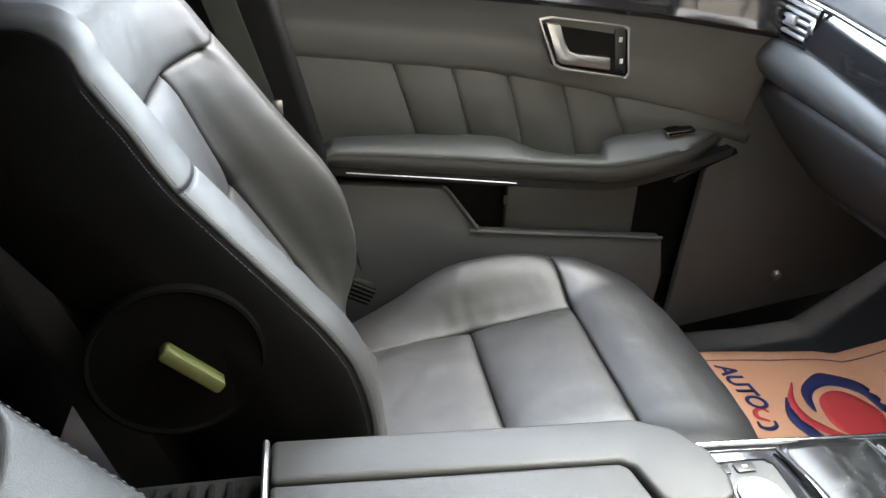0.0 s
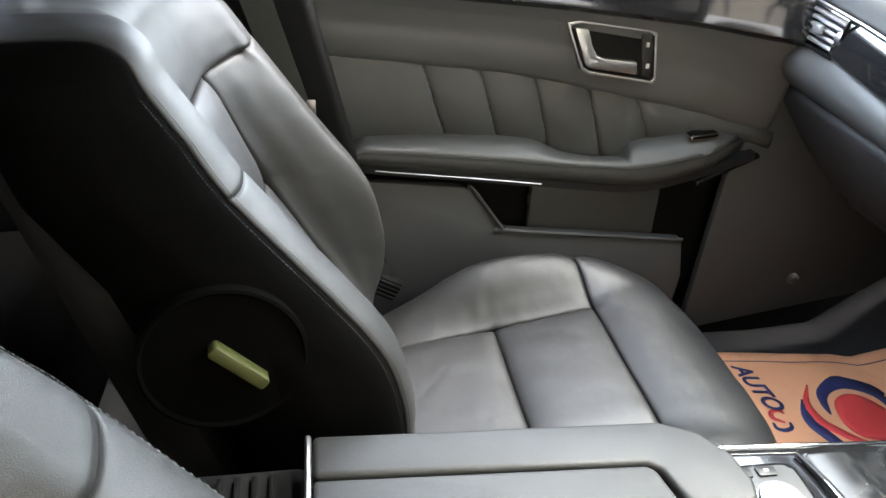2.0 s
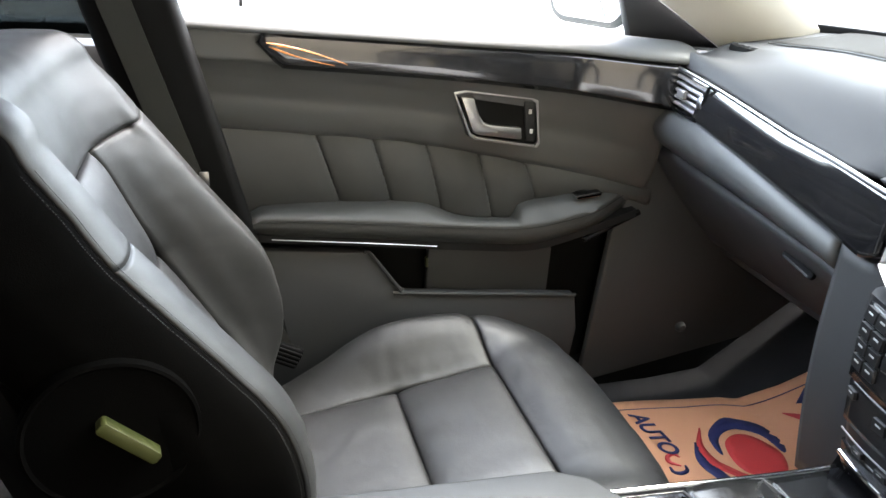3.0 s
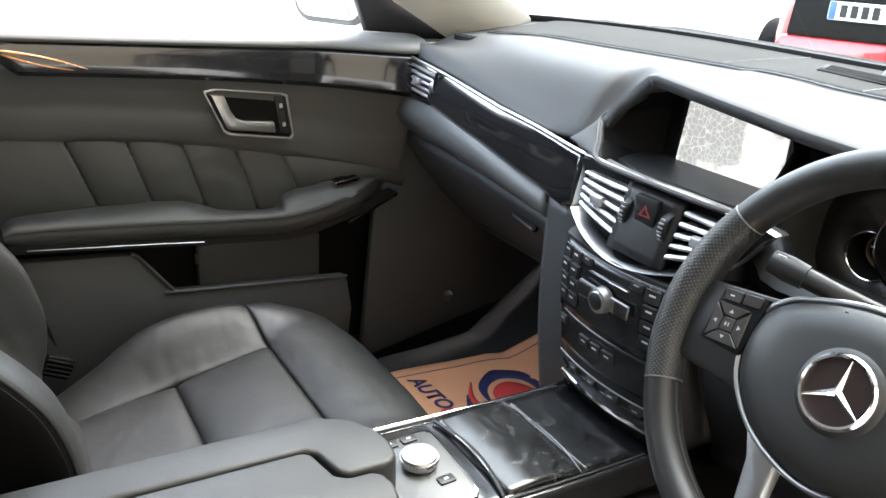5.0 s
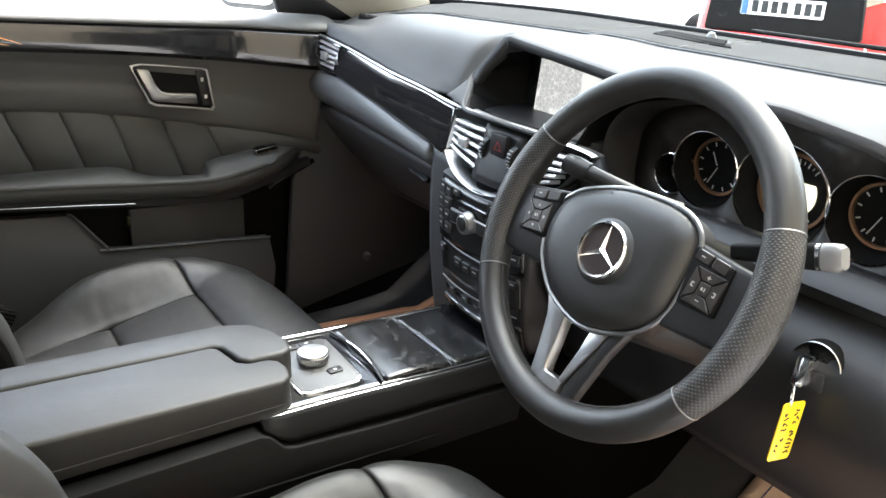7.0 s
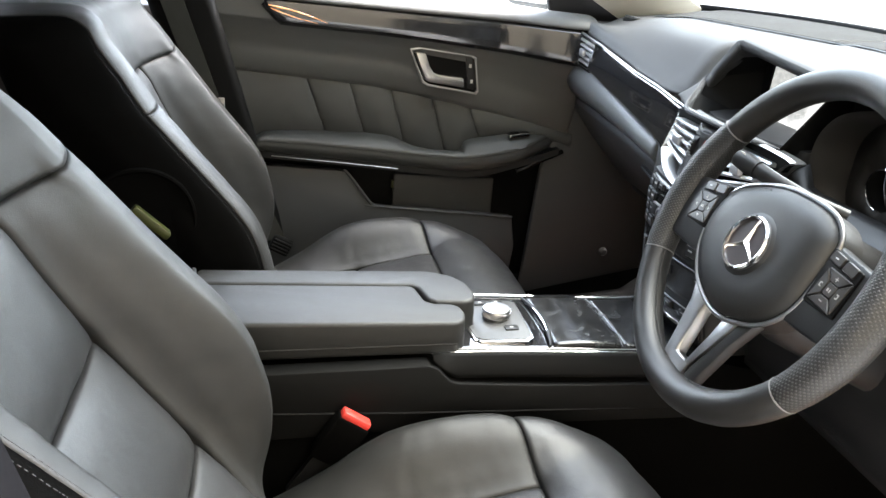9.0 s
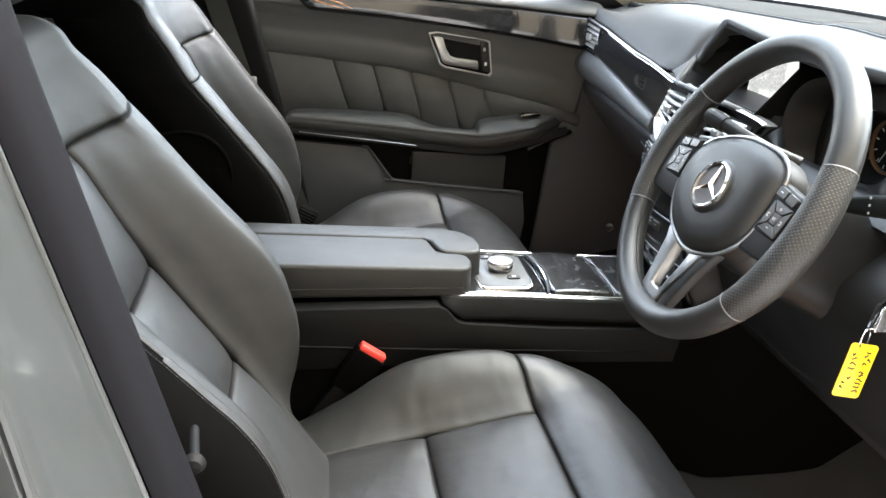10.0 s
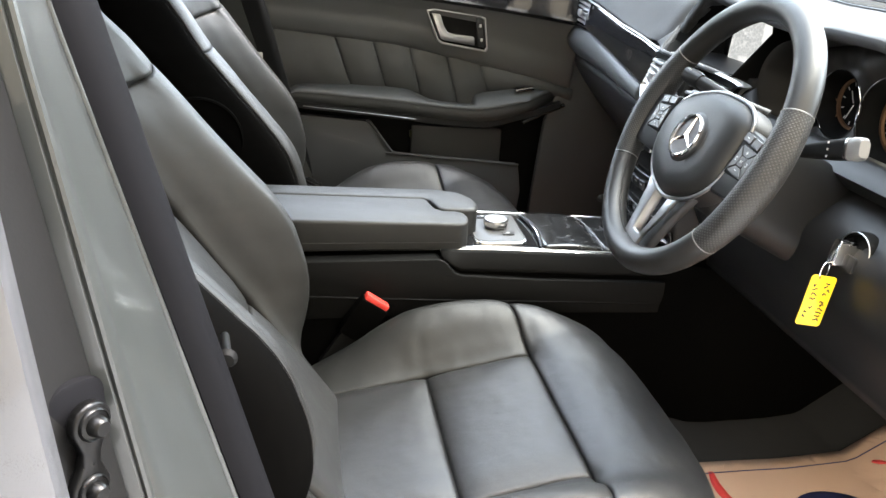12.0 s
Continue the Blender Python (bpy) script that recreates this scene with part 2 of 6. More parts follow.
def thing(name, base, label, category, group="", kind=""):
    ob = new(name)
    ob.matrix_basis = Matrix.Translation(base)
    ob.empty_display_size = 0.05
    PLACED[ob] = Matrix.Translation(base)
    return tagged(ob, label, category, group, kind)


def part(name, source, mat, parent=None, label="", sharp=40, pos=None):
    """Links a bmesh, or a mesh, in world coordinates as one object under parent."""
    if isinstance(source, bmesh.types.BMesh):
        me = bpy.data.meshes.new(name)
        bmesh.ops.recalc_face_normals(source, faces=source.faces)
        source.to_mesh(me)
        source.free()
    else:
        me = source
    me.shade_smooth()
    me.set_sharp_from_angle(angle=radians(sharp))
    if not me.materials:
        me.materials.append(mat)
    ob = new(name, me)
    if pos is not None:
        ob.matrix_basis = pos
    PLACED[ob] = Matrix()
    if parent is not None:
        ob.parent = parent
        ob.matrix_parent_inverse = PLACED[parent].inverted()
    if label:
        ob["label"] = label
    return ob


def structure(name, source, mat, label, category):
    return tagged(part(name, source, mat), label, category, kind="structure")


def from_points(verts, faces):
    bm = bmesh.new()
    vs = [bm.verts.new(v) for v in verts]
    for f in faces:
        try:
            bm.faces.new([vs[i] for i in f])
        except ValueError:
            pass
    return bm


def joined(*bms):
    out = bmesh.new()
    for b in bms:
        me = bpy.data.meshes.new("tmp")
        b.to_mesh(me)
        b.free()
        out.from_mesh(me)
        bpy.data.meshes.remove(me)
    return out


def loft(rings, close=True, caps=True):
    """Rings of equally many points, skinned one to the next."""
    bm = bmesh.new()
    rows = [[bm.verts.new(p) for p in r] for r in rings]
    n = len(rows[0])
    for a, b in zip(rows, rows[1:]):
        for i in range(n if close else n - 1):
            j = (i + 1) % n
            bm.faces.new((a[i], a[j], b[j], b[i]))
    if caps and close:
        bm.faces.new(rows[0][::-1])
        bm.faces.new(rows[-1])
    return bm


def box(c, s, bevel=0.003, m=None, seg=2):
    bm = bmesh.new()
    bmesh.ops.create_cube(bm, size=1.0)
    for v in bm.verts:
        v.co = Vector((v.co.x * s[0], v.co.y * s[1], v.co.z * s[2]))
    if bevel:
        bmesh.ops.bevel(bm, geom=bm.edges[:], offset=min(bevel, min(s) * 0.45), segments=seg, affect="EDGES", profile=0.5)
    mm = Matrix.Translation(c) if m is None else m @ Matrix.Translation(c)
    bmesh.ops.transform(bm, matrix=mm, verts=bm.verts)
    return bm


def prism(outline, a, b, axis="x", bevel=0.003, m=None, seg=2):
    """An outline in the plane across axis, drawn out from a to b, with softened edges."""
    def place(p, k):
        return {"x": (k, p[0], p[1]), "y": (p[0], k, p[1]), "z": (p[0], p[1], k)}[axis]
    bm = bmesh.new()
    lo = [bm.verts.new(place(p, a)) for p in outline]
    hi = [bm.verts.new(place(p, b)) for p in outline]
    bm.faces.new(lo)
    bm.faces.new(hi[::-1])
    n = len(lo)
    for i in range(n):
        bm.faces.new((lo[i], hi[i], hi[(i + 1) % n], lo[(i + 1) % n]))
    bmesh.ops.recalc_face_normals(bm, faces=bm.faces)
    if bevel:
        bmesh.ops.bevel(bm, geom=bm.edges[:], offset=bevel, segments=seg, affect="EDGES", profile=0.5, clamp_overlap=True)
    if m is not None:
        bmesh.ops.transform(bm, matrix=m, verts=bm.verts)
    return bm


def spline(pts, n, closed=False):
    """Catmull-Rom through the points, n samples."""
    p = [Vector(q) for q in pts]
    k = len(p)
    out = []
    segs = k if closed else k - 1
    for i in range(n):
        s = i / n * segs if closed else i / (n - 1) * segs
        j = min(int(s), segs - 1)
        t = s - j
        if closed:
            a, b, c, d = p[(j - 1) % k], p[j % k], p[(j + 1) % k], p[(j + 2) % k]
        else:
            b, c = p[j], p[j + 1]
            a = p[j - 1] if j else b * 2 - c
            d = p[j + 2] if j + 2 < k else c * 2 - b
        out.append(0.5 * (2 * b + (c - a) * t + (2 * a - 5 * b + 4 * c - d) * t * t + (3 * b - a - 3 * c + d) * t ** 3))
    return out


def tube(pts, r, n=8, closed=False):
    """A round bar along a line; r is one radius or one for each point."""
    p = [Vector(q) for q in pts]
    k = len(p)
    rs = [float(q) for q in r] if isinstance(r, (list, tuple)) else [r] * k
    rings, up = [], None
    for i in range(k):
        a = p[i - 1] if (i or closed) else p[i]
        b = p[(i + 1) % k] if (i + 1 < k or closed) else p[i]
        d = (b - a).normalized()
        if up is None:
            up = d.orthogonal().normalized()
        up = (up - d * up.dot(d)).normalized()
        side = d.cross(up)
        rings.append([p[i] + rs[i] * (math.cos(2 * math.pi * j / n) * up + math.sin(2 * math.pi * j / n) * side) for j in range(n)])
    if closed:
        rings.append(rings[0])
        bm = loft(rings, caps=False)
        bmesh.ops.remove_doubles(bm, verts=bm.verts, dist=1e-6)
        return bm
    return loft(rings)


def turned(profile, m, n=40):
    """A profile of (radius, height) spun round the z axis of m."""
    rings = [[m @ Vector((max(r, 1e-5) * math.cos(2 * math.pi * j / n), max(r, 1e-5) * math.sin(2 * math.pi * j / n), h)) for j in range(n)] for r, h in profile]
    if profile[0][0] > 0.001 and profile[-1][0] > 0.001:
        bm = loft(rings + rings[:1], caps=False)
        bmesh.ops.remove_doubles(bm, verts=bm.verts, dist=1e-6)
        return bm
    return loft(rings)


def lerp_table(table, t):
    xs, ys = zip(*table)
    return float(np.interp(t, xs, ys))


def smooth_table(table, t):
    """Piecewise cubic through the table, with soft tangents."""
    xs = [q[0] for q in table]
    ys = [q[1] for q in table]
    if t <= xs[0]:
        return ys[0]
    if t >= xs[-1]:
        return ys[-1]
    i = max(j for j in range(len(xs) - 1) if xs[j] <= t)
    def slope(j):
        a, b = max(j - 1, 0), min(j + 1, len(xs) - 1)
        return (ys[b] - ys[a]) / (xs[b] - xs[a])
    h = xs[i + 1] - xs[i]
    s = (t - xs[i]) / h
    return ((2 * s ** 3 - 3 * s * s + 1) * ys[i] + (s ** 3 - 2 * s * s + s) * h * slope(i)
            + (-2 * s ** 3 + 3 * s * s) * ys[i + 1] + (s ** 3 - s * s) * h * slope(i + 1))


def rounded(w, h, r, n=5, cx=0, cy=0):
    """A rectangle's outline with round corners."""
    out = []
    for sx, sy, a0 in ((1, 1, 0), (-1, 1, 90), (-1, -1, 180), (1, -1, 270)):
        for k in range(n):
            a = radians(a0 + 90 * k / (n - 1))
            out.append((cx + sx * (w / 2 - r) + r * math.cos(a), cy + sy * (h / 2 - r) + r * math.sin(a)))
    return out


def skin(P, keep=None, thick=0.0):
    """A sheet from a grid of points; keep(i, j) picks its faces. thick gives it depth behind its outer face."""
    nu, nv = len(P), len(P[0])
    used, verts, faces = {}, [], []
    def vid(i, j):
        if (i, j) not in used:
            used[(i, j)] = len(verts)
            verts.append(P[i][j])
        return used[(i, j)]
    for i in range(nu - 1):
        for j in range(nv - 1):
            if keep is None or keep(i, j):
                faces.append((vid(i, j), vid(i + 1, j), vid(i + 1, j + 1), vid(i, j + 1)))
    me = bpy.data.meshes.new("sheet")
    me.from_pydata([tuple(v) for v in verts], [], faces)
    me.update()
    return me


def thicken(ob, depth, offset=-1):
    mod = ob.modifiers.new("thickness", "SOLIDIFY")
    mod.thickness, mod.offset = depth, offset
    return ob

# ---- the seats ----
def grid_normals(P):
    A = np.array(P, float)
    du = np.gradient(A, axis=0)
    dv = np.gradient(A, axis=1)
    n = np.cross(du, dv)
    return A, n / (np.linalg.norm(n, axis=2, keepdims=True) + 1e-9)


def groove(d, depth=0.007, width=0.006):
    """Sink of a sewn seam at distance d: a sharp line in a soft hollow."""
    d = abs(d)
    return depth * (0.55 * math.exp(-(d / (0.45 * width)) ** 2) + 0.45 * math.exp(-(d / (3.2 * width)) ** 2))


CUSHION_MID = [(-0.56, 0.425), (-0.456, 0.443), (-0.307, 0.467), (-0.138, 0.500), (-0.09, 0.513), (-0.04, 0.512), (0.0, 0.497)]
CUSHION_SIDE = [(-0.56, 0.405), (-0.494, 0.428), (-0.417, 0.471), (-0.351, 0.515), (-0.305, 0.535), (-0.219, 0.546), (-0.138, 0.540), (-0.07, 0.527), (0.0, 0.500)]
SEAM_X, SEAM_MID_X, SEAM_O = -0.140, -0.303, 0.147


def cushion_grid():
    xs = list(np.linspace(-0.56, -0.005, 116))
    roll = [(0.02 * 0 + a) for a in np.linspace(0.06, 1.0, 30)]
    half = 62
    rows, info = [], []
    for k in range(len(xs) + len(roll)):
        front = 0.0
        if k < len(xs):
            x, drop, fwd = xs[k], 0.0, 0.0
        else:
            x = xs[-1]
            a = roll[k - len(xs)]
            ang = 0.36 + min(a / 0.55, 1.0) * (math.pi / 2 * 1.05 - 0.36)
            fwd, drop = 0.060 * (math.sin(ang) - math.sin(0.36)), 0.055 * (math.cos(0.36) - math.cos(ang))
            if a > 0.55:
                drop += 0.12 * (a - 0.55) / 0.45
                fwd -= 0.02 * (a - 0.55) / 0.45
            front = a
        zc, zb = smooth_table(CUSHION_MID, x), smooth_table(CUSHION_SIDE, x)
        w = SEAM_O
        ctrl = [(0, zc - 0.004), (0.05, zc - 0.0035), (0.10, zc - 0.002), (w, zc + 0.001), (0.175, zc * 0.70 + zb * 0.30), (0.207, zc * 0.25 + zb * 0.75 + 0.003),
                (0.236, zb), (0.258, zb - 0.012), (0.272, zb - 0.038), (0.276, zb - 0.075), (0.266, min(zb - 0.11, 0.375))]
        prof = spline([(o, z, 0) for o, z in ctrl], half)
        full = [(-p.x, p.y) for p in prof[:0:-1]] + [(p.x, p.y) for p in prof]
        row, inf = [], []
        for o, z in full:
            ramp = max(0.0, (x + 0.20) / 0.2)
            bow = -0.055 * (abs(o) / 0.27) ** 3 * ramp
            zz = z - drop * max(0.25, min(1.0, (z - 0.33) / 0.17))
            row.append((x + fwd + bow, o, zz))
            inf.append((x + front * 0.08, o))
        rows.append(row)
        info.append(inf)
    soft_rows = np.array(rows, float)
    for _ in range(14):
        soft_rows[106:-10, 1:-1] = 0.5 * soft_rows[106:-10, 1:-1] + 0.25 * (soft_rows[105:-11, 1:-1] + soft_rows[107:-9, 1:-1])
    A, N = grid_normals(soft_rows)
    if N[20, half][2] < 0:
        A, N, info = A[:, ::-1].copy(), -N[:, ::-1], [r[::-1] for r in info]
    for i in range(A.shape[0]):
        for j in range(A.shape[1]):
            x, o = info[i][j]
            d = 0.0
            sx = SEAM_X + 0.012 * (abs(o) / 0.2) ** 2 * 0
            if abs(o) < 0.268:
                d += groove(x - sx)
            if x < SEAM_X + 0.01:
                d += groove(abs(o) - SEAM_O) * min(1.0, max(0.0, (SEAM_X + 0.012 - x) / 0.01))
            if abs(o) < SEAM_O:
                d += groove(x - SEAM_MID_X)
            if abs(abs(o) - 0.262) < 0.05 and j not in range(20, A.shape[1] - 20):
                d += groove(abs(o) - 0.266, 0.003, 0.004) if i > 0 else 0
            puff = 0.0
            if abs(o) < SEAM_O and x < SEAM_X:
                lo, hi = (-0.53, SEAM_MID_X) if x < SEAM_MID_X else (SEAM_MID_X, SEAM_X)
                q = max(0.0, (x - lo) * (hi - x)) / ((hi - lo) / 2) ** 2
                puff = 0.009 * math.sqrt(min(1.0, q)) * math.sqrt(max(0.0, 1 - (o / SEAM_O) ** 2))
            wrinkle = 0.0012 * noise.noise(Vector((x * 16, o * 22, 3.1))) + 0.0006 * noise.noise(Vector((x * 60, o * 45, 9.0)))
            A[i, j] += N[i, j] * (puff - d + wrinkle)
    return A, info


BACK_MID = [(0.40, -0.43), (0.526, -0.508), (0.597, -0.551), (0.745, -0.635), (0.89, -0.694), (0.96, -0.722), (1.00, -0.745)]
BACK_SIDE = [(0.40, -0.505), (0.50, -0.497), (0.56, -0.478), (0.60, -0.474), (0.637, -0.478), (0.69, -0.492), (0.728, -0.512), (0.769, -0.542), (0.826, -0.586), (0.916, -0.652), (0.965, -0.683), (1.00, -0.712)]
BACK_SEAMS = (0.897, 0.745, 0.600)


def back_half_width(z):
    return lerp_table([(0.40, 0.142), (0.60, 0.140), (0.745, 0.128), (0.895, 0.107), (1.0, 0.100)], z)


def backrest_grid():
    zs = list(np.linspace(0.40, 0.985, 122))
    roll = list(np.linspace(0.04, 1.0, 34))
    half = 74
    rows, info = [], []
    for k in range(len(zs) + len(roll)):
        over = 0.0
        if k < len(zs):
            z, up, back = zs[k], 0.0, 0.0
        else:
            z = zs[-1]
            over = roll[k - len(zs)]
            ang = over * math.pi * 0.62
            up, back = 0.052 * math.sin(min(ang, math.pi / 2)) - 0.02 * max(0.0, over - 0.8), 0.055 * (1 - math.cos(min(ang, math.pi / 2))) + 0.11 * max(0.0, over - 0.72) / 0.28
        xc, xb = smooth_table(BACK_MID, z), smooth_table(BACK_SIDE, z)
        w = back_half_width(z)
        r = lerp_table([(0.40, 0.215), (0.52, 0.233), (0.90, 0.234), (0.985, 0.220)], z)
        thick = lerp_table([(0.4, 0.13), (0.7, 0.19), (0.9, 0.17), (1.0, 0.14)], z)
        ctrl = [(0, xc - 0.004), (w * 0.5, xc - 0.003), (w, xc + 0.002), (w * 0.55 + 0.19 * 0.45, xc * 0.55 + xb * 0.45), (w * 0.2 + 0.19 * 0.8, xc * 0.12 + xb * 0.88 + 0.002),
                (r - 0.043, xb), (r - 0.018, xb - 0.002), (r, xb - 0.011), (r + 0.014, xb - 0.032), (r + 0.024, xb - 0.07), (r + 0.028, xb - 0.11), (r + 0.018, xb - thick), (r - 0.01, xb - thick - 0.018)]
        prof = spline([(o, x, 0) for o, x in ctrl], half)
        full = [(-p.x, p.y) for p in prof[:0:-1]] + [(p.x, p.y) for p in prof]
        row, inf = [], []
        arc = [0.0]
        for a, b in zip(prof, prof[1:]):
            arc.append(arc[-1] + (b - a).length)
        q = next(k2 for k2 in range(1, half) if prof[k2].x >= r + 0.001 and prof[k2].y <= xb - 0.004)
        part_way = (r + 0.001 - prof[q - 1].x) / max(1e-6, prof[q].x - prof[q - 1].x)
        seam_arc = arc[q - 1] + (arc[q] - arc[q - 1]) * min(1.0, max(0.0, part_way))
        for jj, (o, x) in enumerate(full):
            s = abs(jj - (half - 1))
            ramp = over
            sag = -0.035 * max(0.0, (abs(o) - 0.10) / 0.16) ** 2.2 * ramp
            lift = (0.030 * max(0.0, o - 0.105) - 0.012 * max(0.0, -o - 0.105)) / 0.13 * math.exp(-((z - BACK_SEAMS[0]) / 0.08) ** 2) * (1 - over)
            row.append((x - back - 0.5 * lift, o * (1 - 0.10 * over), z + up * max(0.1, 1 - 0.9 * max(0.0, (xb - x) / (thick + 0.02))) + sag + lift))
            inf.append((z + over * 0.09, o, arc[s] - seam_arc, 0))
        rows.append(row)
        info.append(inf)
    soft_rows = np.array(rows, float)
    for _ in range(24):
        inner = soft_rows[114:-1, 1:-1]
        soft_rows[114:-1, 1:-1] = 0.5 * inner + 0.125 * (soft_rows[113:-2, 1:-1] + soft_rows[115:, 1:-1] + soft_rows[114:-1, :-2] + soft_rows[114:-1, 2:])
    rows = soft_rows
    A, N = grid_normals(rows)
    if N[40, half][0] < 0:
        A, N, info = A[:, ::-1].copy(), -N[:, ::-1], [r[::-1] for r in info]
    return A, N, info, half


def seam_at(o, outer):
    return outer if o < 0 else SIDE_SEAM


def backrest_points(outer):
    A, N, info, half = backrest_grid()
    top, mid, low = BACK_SEAMS
    for i in range(A.shape[0]):
        for j in range(A.shape[1]):
            z, o, s, _ = info[i][j]
            w = back_half_width(min(z, 1.0))
            front = s < 0.01
            d = 0.0
            if front:
                d += groove(z - top, 0.008 if abs(o) < w + 0.06 else 0.002)
            if front and z < top + 0.012:
                d += groove(abs(o) - w, 0.010) * min(1.0, max(0.0, (top + 0.008 - z) / 0.012)) if s < -0.03 else 0
            if abs(o) < w and s < -0.03:
                d += groove(z - mid) + groove(z - low)
            d += groove(s - seam_at(o, outer), 0.0035, 0.004) * max(0.15, 1 - max(0.0, z - 0.985) / 0.03)
            puff = 0.0
            if abs(o) < w and s < -0.03 and z < top:
                lo, hi = (0.42, low) if z < low else ((low, mid) if z < mid else (mid, top))
                q = max(0.0, (z - lo) * (hi - z)) / ((hi - lo) / 2) ** 2
                puff = 0.010 * math.sqrt(min(1.0, q)) * math.sqrt(max(0.0, 1 - (o / w) ** 2))
            wrinkle = 0.0012 * noise.noise(Vector((z * 16, o * 22, 7.7))) + 0.0005 * noise.noise(Vector((z * 60, o * 45, 2.0)))
            A[i, j] += N[i, j] * (puff - d + wrinkle)
    return A, info, half


SIDE_SEAM = 0.0


def stitches(line, r, step=0.0052):
    """Separate short threads laid along a line."""
    pts = spline(line, 600)
    bm, run, on = bmesh.new(), 0.0, []
    for a, b in zip(pts, pts[1:]):
        run += (b - a).length
        on.append(b)
        if run >= step * 0.62 and len(on) > 1:
            d = (on[-1] - on[0]).normalized()
            s = d.orthogonal().normalized() * r
            q = d.cross(s)
            ends = [[bm.verts.new(p + o * f) for o in (s, q, -s, -q)] for p, f in ((on[0], 0.5), (on[0].lerp(on[-1], 0.5), 1.0), (on[-1], 0.5))]
            for u, v in zip(ends, ends[1:]):
                for k in range(4):
                    bm.faces.new((u[k], u[(k + 1) % 4], v[(k + 1) % 4], v[k]))
            on = []
        if run >= step:
            run, on = 0.0, []
    return bm


def make_seat(y0, outer=0.0):
    seat = thing("front_seat", (-0.30, y0, 0.27), "black leather front passenger seat, reclined, on the cabin floor", "car seat", "front seats")
    A, info = cushion_grid()
    A[:, :, 1] += y0
    nj = A.shape[1]
    def cell(i, j):
        x = sum(info[a][b][0] for a in (i, i + 1) for b in (j, j + 1)) / 4
        o = sum(info[a][b][1] for a in (i, i + 1) for b in (j, j + 1)) / 4
        if j < 17 or j >= nj - 18:
            return "side_skirt" if o < 0 else "side_skirt_b"
        if x > SEAM_X:
            return "front_bolster"
        if o < -SEAM_O:
            return "side_bolster"
        if o > SEAM_O:
            return "side_bolster_b"
        return "cushion_front" if x > SEAM_MID_X else "cushion_rear"
    for name, mat in (("front_bolster", LEATHER_WORN), ("side_bolster", LEATHER), ("side_bolster_b", LEATHER), ("cushion_front", LEATHER_WORN), ("cushion_rear", LEATHER_WORN), ("side_skirt", SHADED_SIDE), ("side_skirt_b", SHADED_SIDE)):
        me = skin(A, lambda i, j: cell(i, j) == name)
        thicken(part({"side_bolster_b": "side_bolster", "side_skirt_b": "side_skirt", "cushion_front": "cushion_panel", "cushion_rear": "cushion_panel"}.get(name, name), me, mat, seat, sharp=70), 0.012, -1)
    B, binfo, half = backrest_points(outer)
    B[:, :, 1] += y0
    def bcell(i, j):
        q = [binfo[a][b] for a in (i, i + 1) for b in (j, j + 1)]
        z, o, s = (sum(v[k] for v in q) / 4 for k in range(3))
        w = back_half_width(min(z, 1.0))
        if s > seam_at(o, outer):
            return "back_side" if o < 0 else "back_side_b"
        if z > BACK_SEAMS[0]:
            return "shoulder"
        if abs(o) > w:
            return "back_bolster" if o < 0 else "back_bolster_b"
        return "p0" if z > BACK_SEAMS[1] else ("p1" if z > BACK_SEAMS[2] else "p2")
    names = {"shoulder": "shoulder_panel", "back_bolster": "backrest_bolster", "back_bolster_b": "backrest_bolster", "p0": "backrest_panel", "p1": "backrest_panel", "p2": "backrest_panel", "back_side": "backrest_side", "back_side_b": "backrest_side"}
    for key, name in names.items():
        me = skin(B, lambda i, j: bcell(i, j) == key)
        thicken(part(name, me, LEATHER_WORN if key[0] == "p" else (SHADED_SIDE if "side" in key else LEATHER), seat, sharp=70), 0.012, -1)
    # thread along the side seams of the backrest
    for sign in (-1, 1):
        cols = [j for j in range(B.shape[1]) if (j - (half - 1)) * sign > 0]
        line, line2 = [], []
        for i in range(4, 122, 2):
            j = min(cols, key=lambda c: abs(binfo[i][c][2] - (seam_at(binfo[i][cols[len(cols) // 2]][1], outer) - 0.006)))
            k = min(cols, key=lambda c: abs(binfo[i][c][2] - (seam_at(binfo[i][cols[len(cols) // 2]][1], outer) + 0.006)))
            line.append(Vector(B[i, j]))
            line2.append(Vector(B[i, k]))
        part("stitching", stitches(line, 0.0006), STITCH, seat)
        part("stitching", stitches(line2, 0.0006), STITCH, seat)
    # thread on the outer edge of the cushion
    for j in (19, nj - 20):
        part("cushion_stitching", tube([Vector(A[i, j]) + Vector((0, 0, 0.0004)) for i in range(6, 114, 3)], 0.0007, 5), STITCH, seat)
    # closed back, base and runners
    back = [(-0.60, 0.36), (-0.64, 0.45), (-0.80, 0.90), (-0.845, 0.99), (-0.86, 0.985), (-0.835, 0.88), (-0.70, 0.42), (-0.66, 0.34)]
    part("back_shell", prism(back, y0 - 0.23, y0 + 0.23, "y", 0.012), PLASTIC, seat)
    part("seat_base", prism([(-0.52, 0.36), (-0.05, 0.40), (0.015, 0.42), (0.02, 0.36), (-0.02, 0.31), (-0.52, 0.30)], y0 - 0.245, y0 + 0.245, "y", 0.012), PLASTIC, seat)
    for o in (-0.2, 0.2):
        part("seat_rail", box((-0.25, y0 + o, 0.285), (0.60, 0.045, 0.035), 0.004), DARK, seat)
    # headrest on two posts
    post_y = (y0 - 0.07, y0 + 0.07)
    for y in post_y:
        part("headrest_post", tube([(-0.822, y, 0.98), (-0.845, y, 1.16)], 0.0065, 12), CHROME, seat, "chrome headrest post")
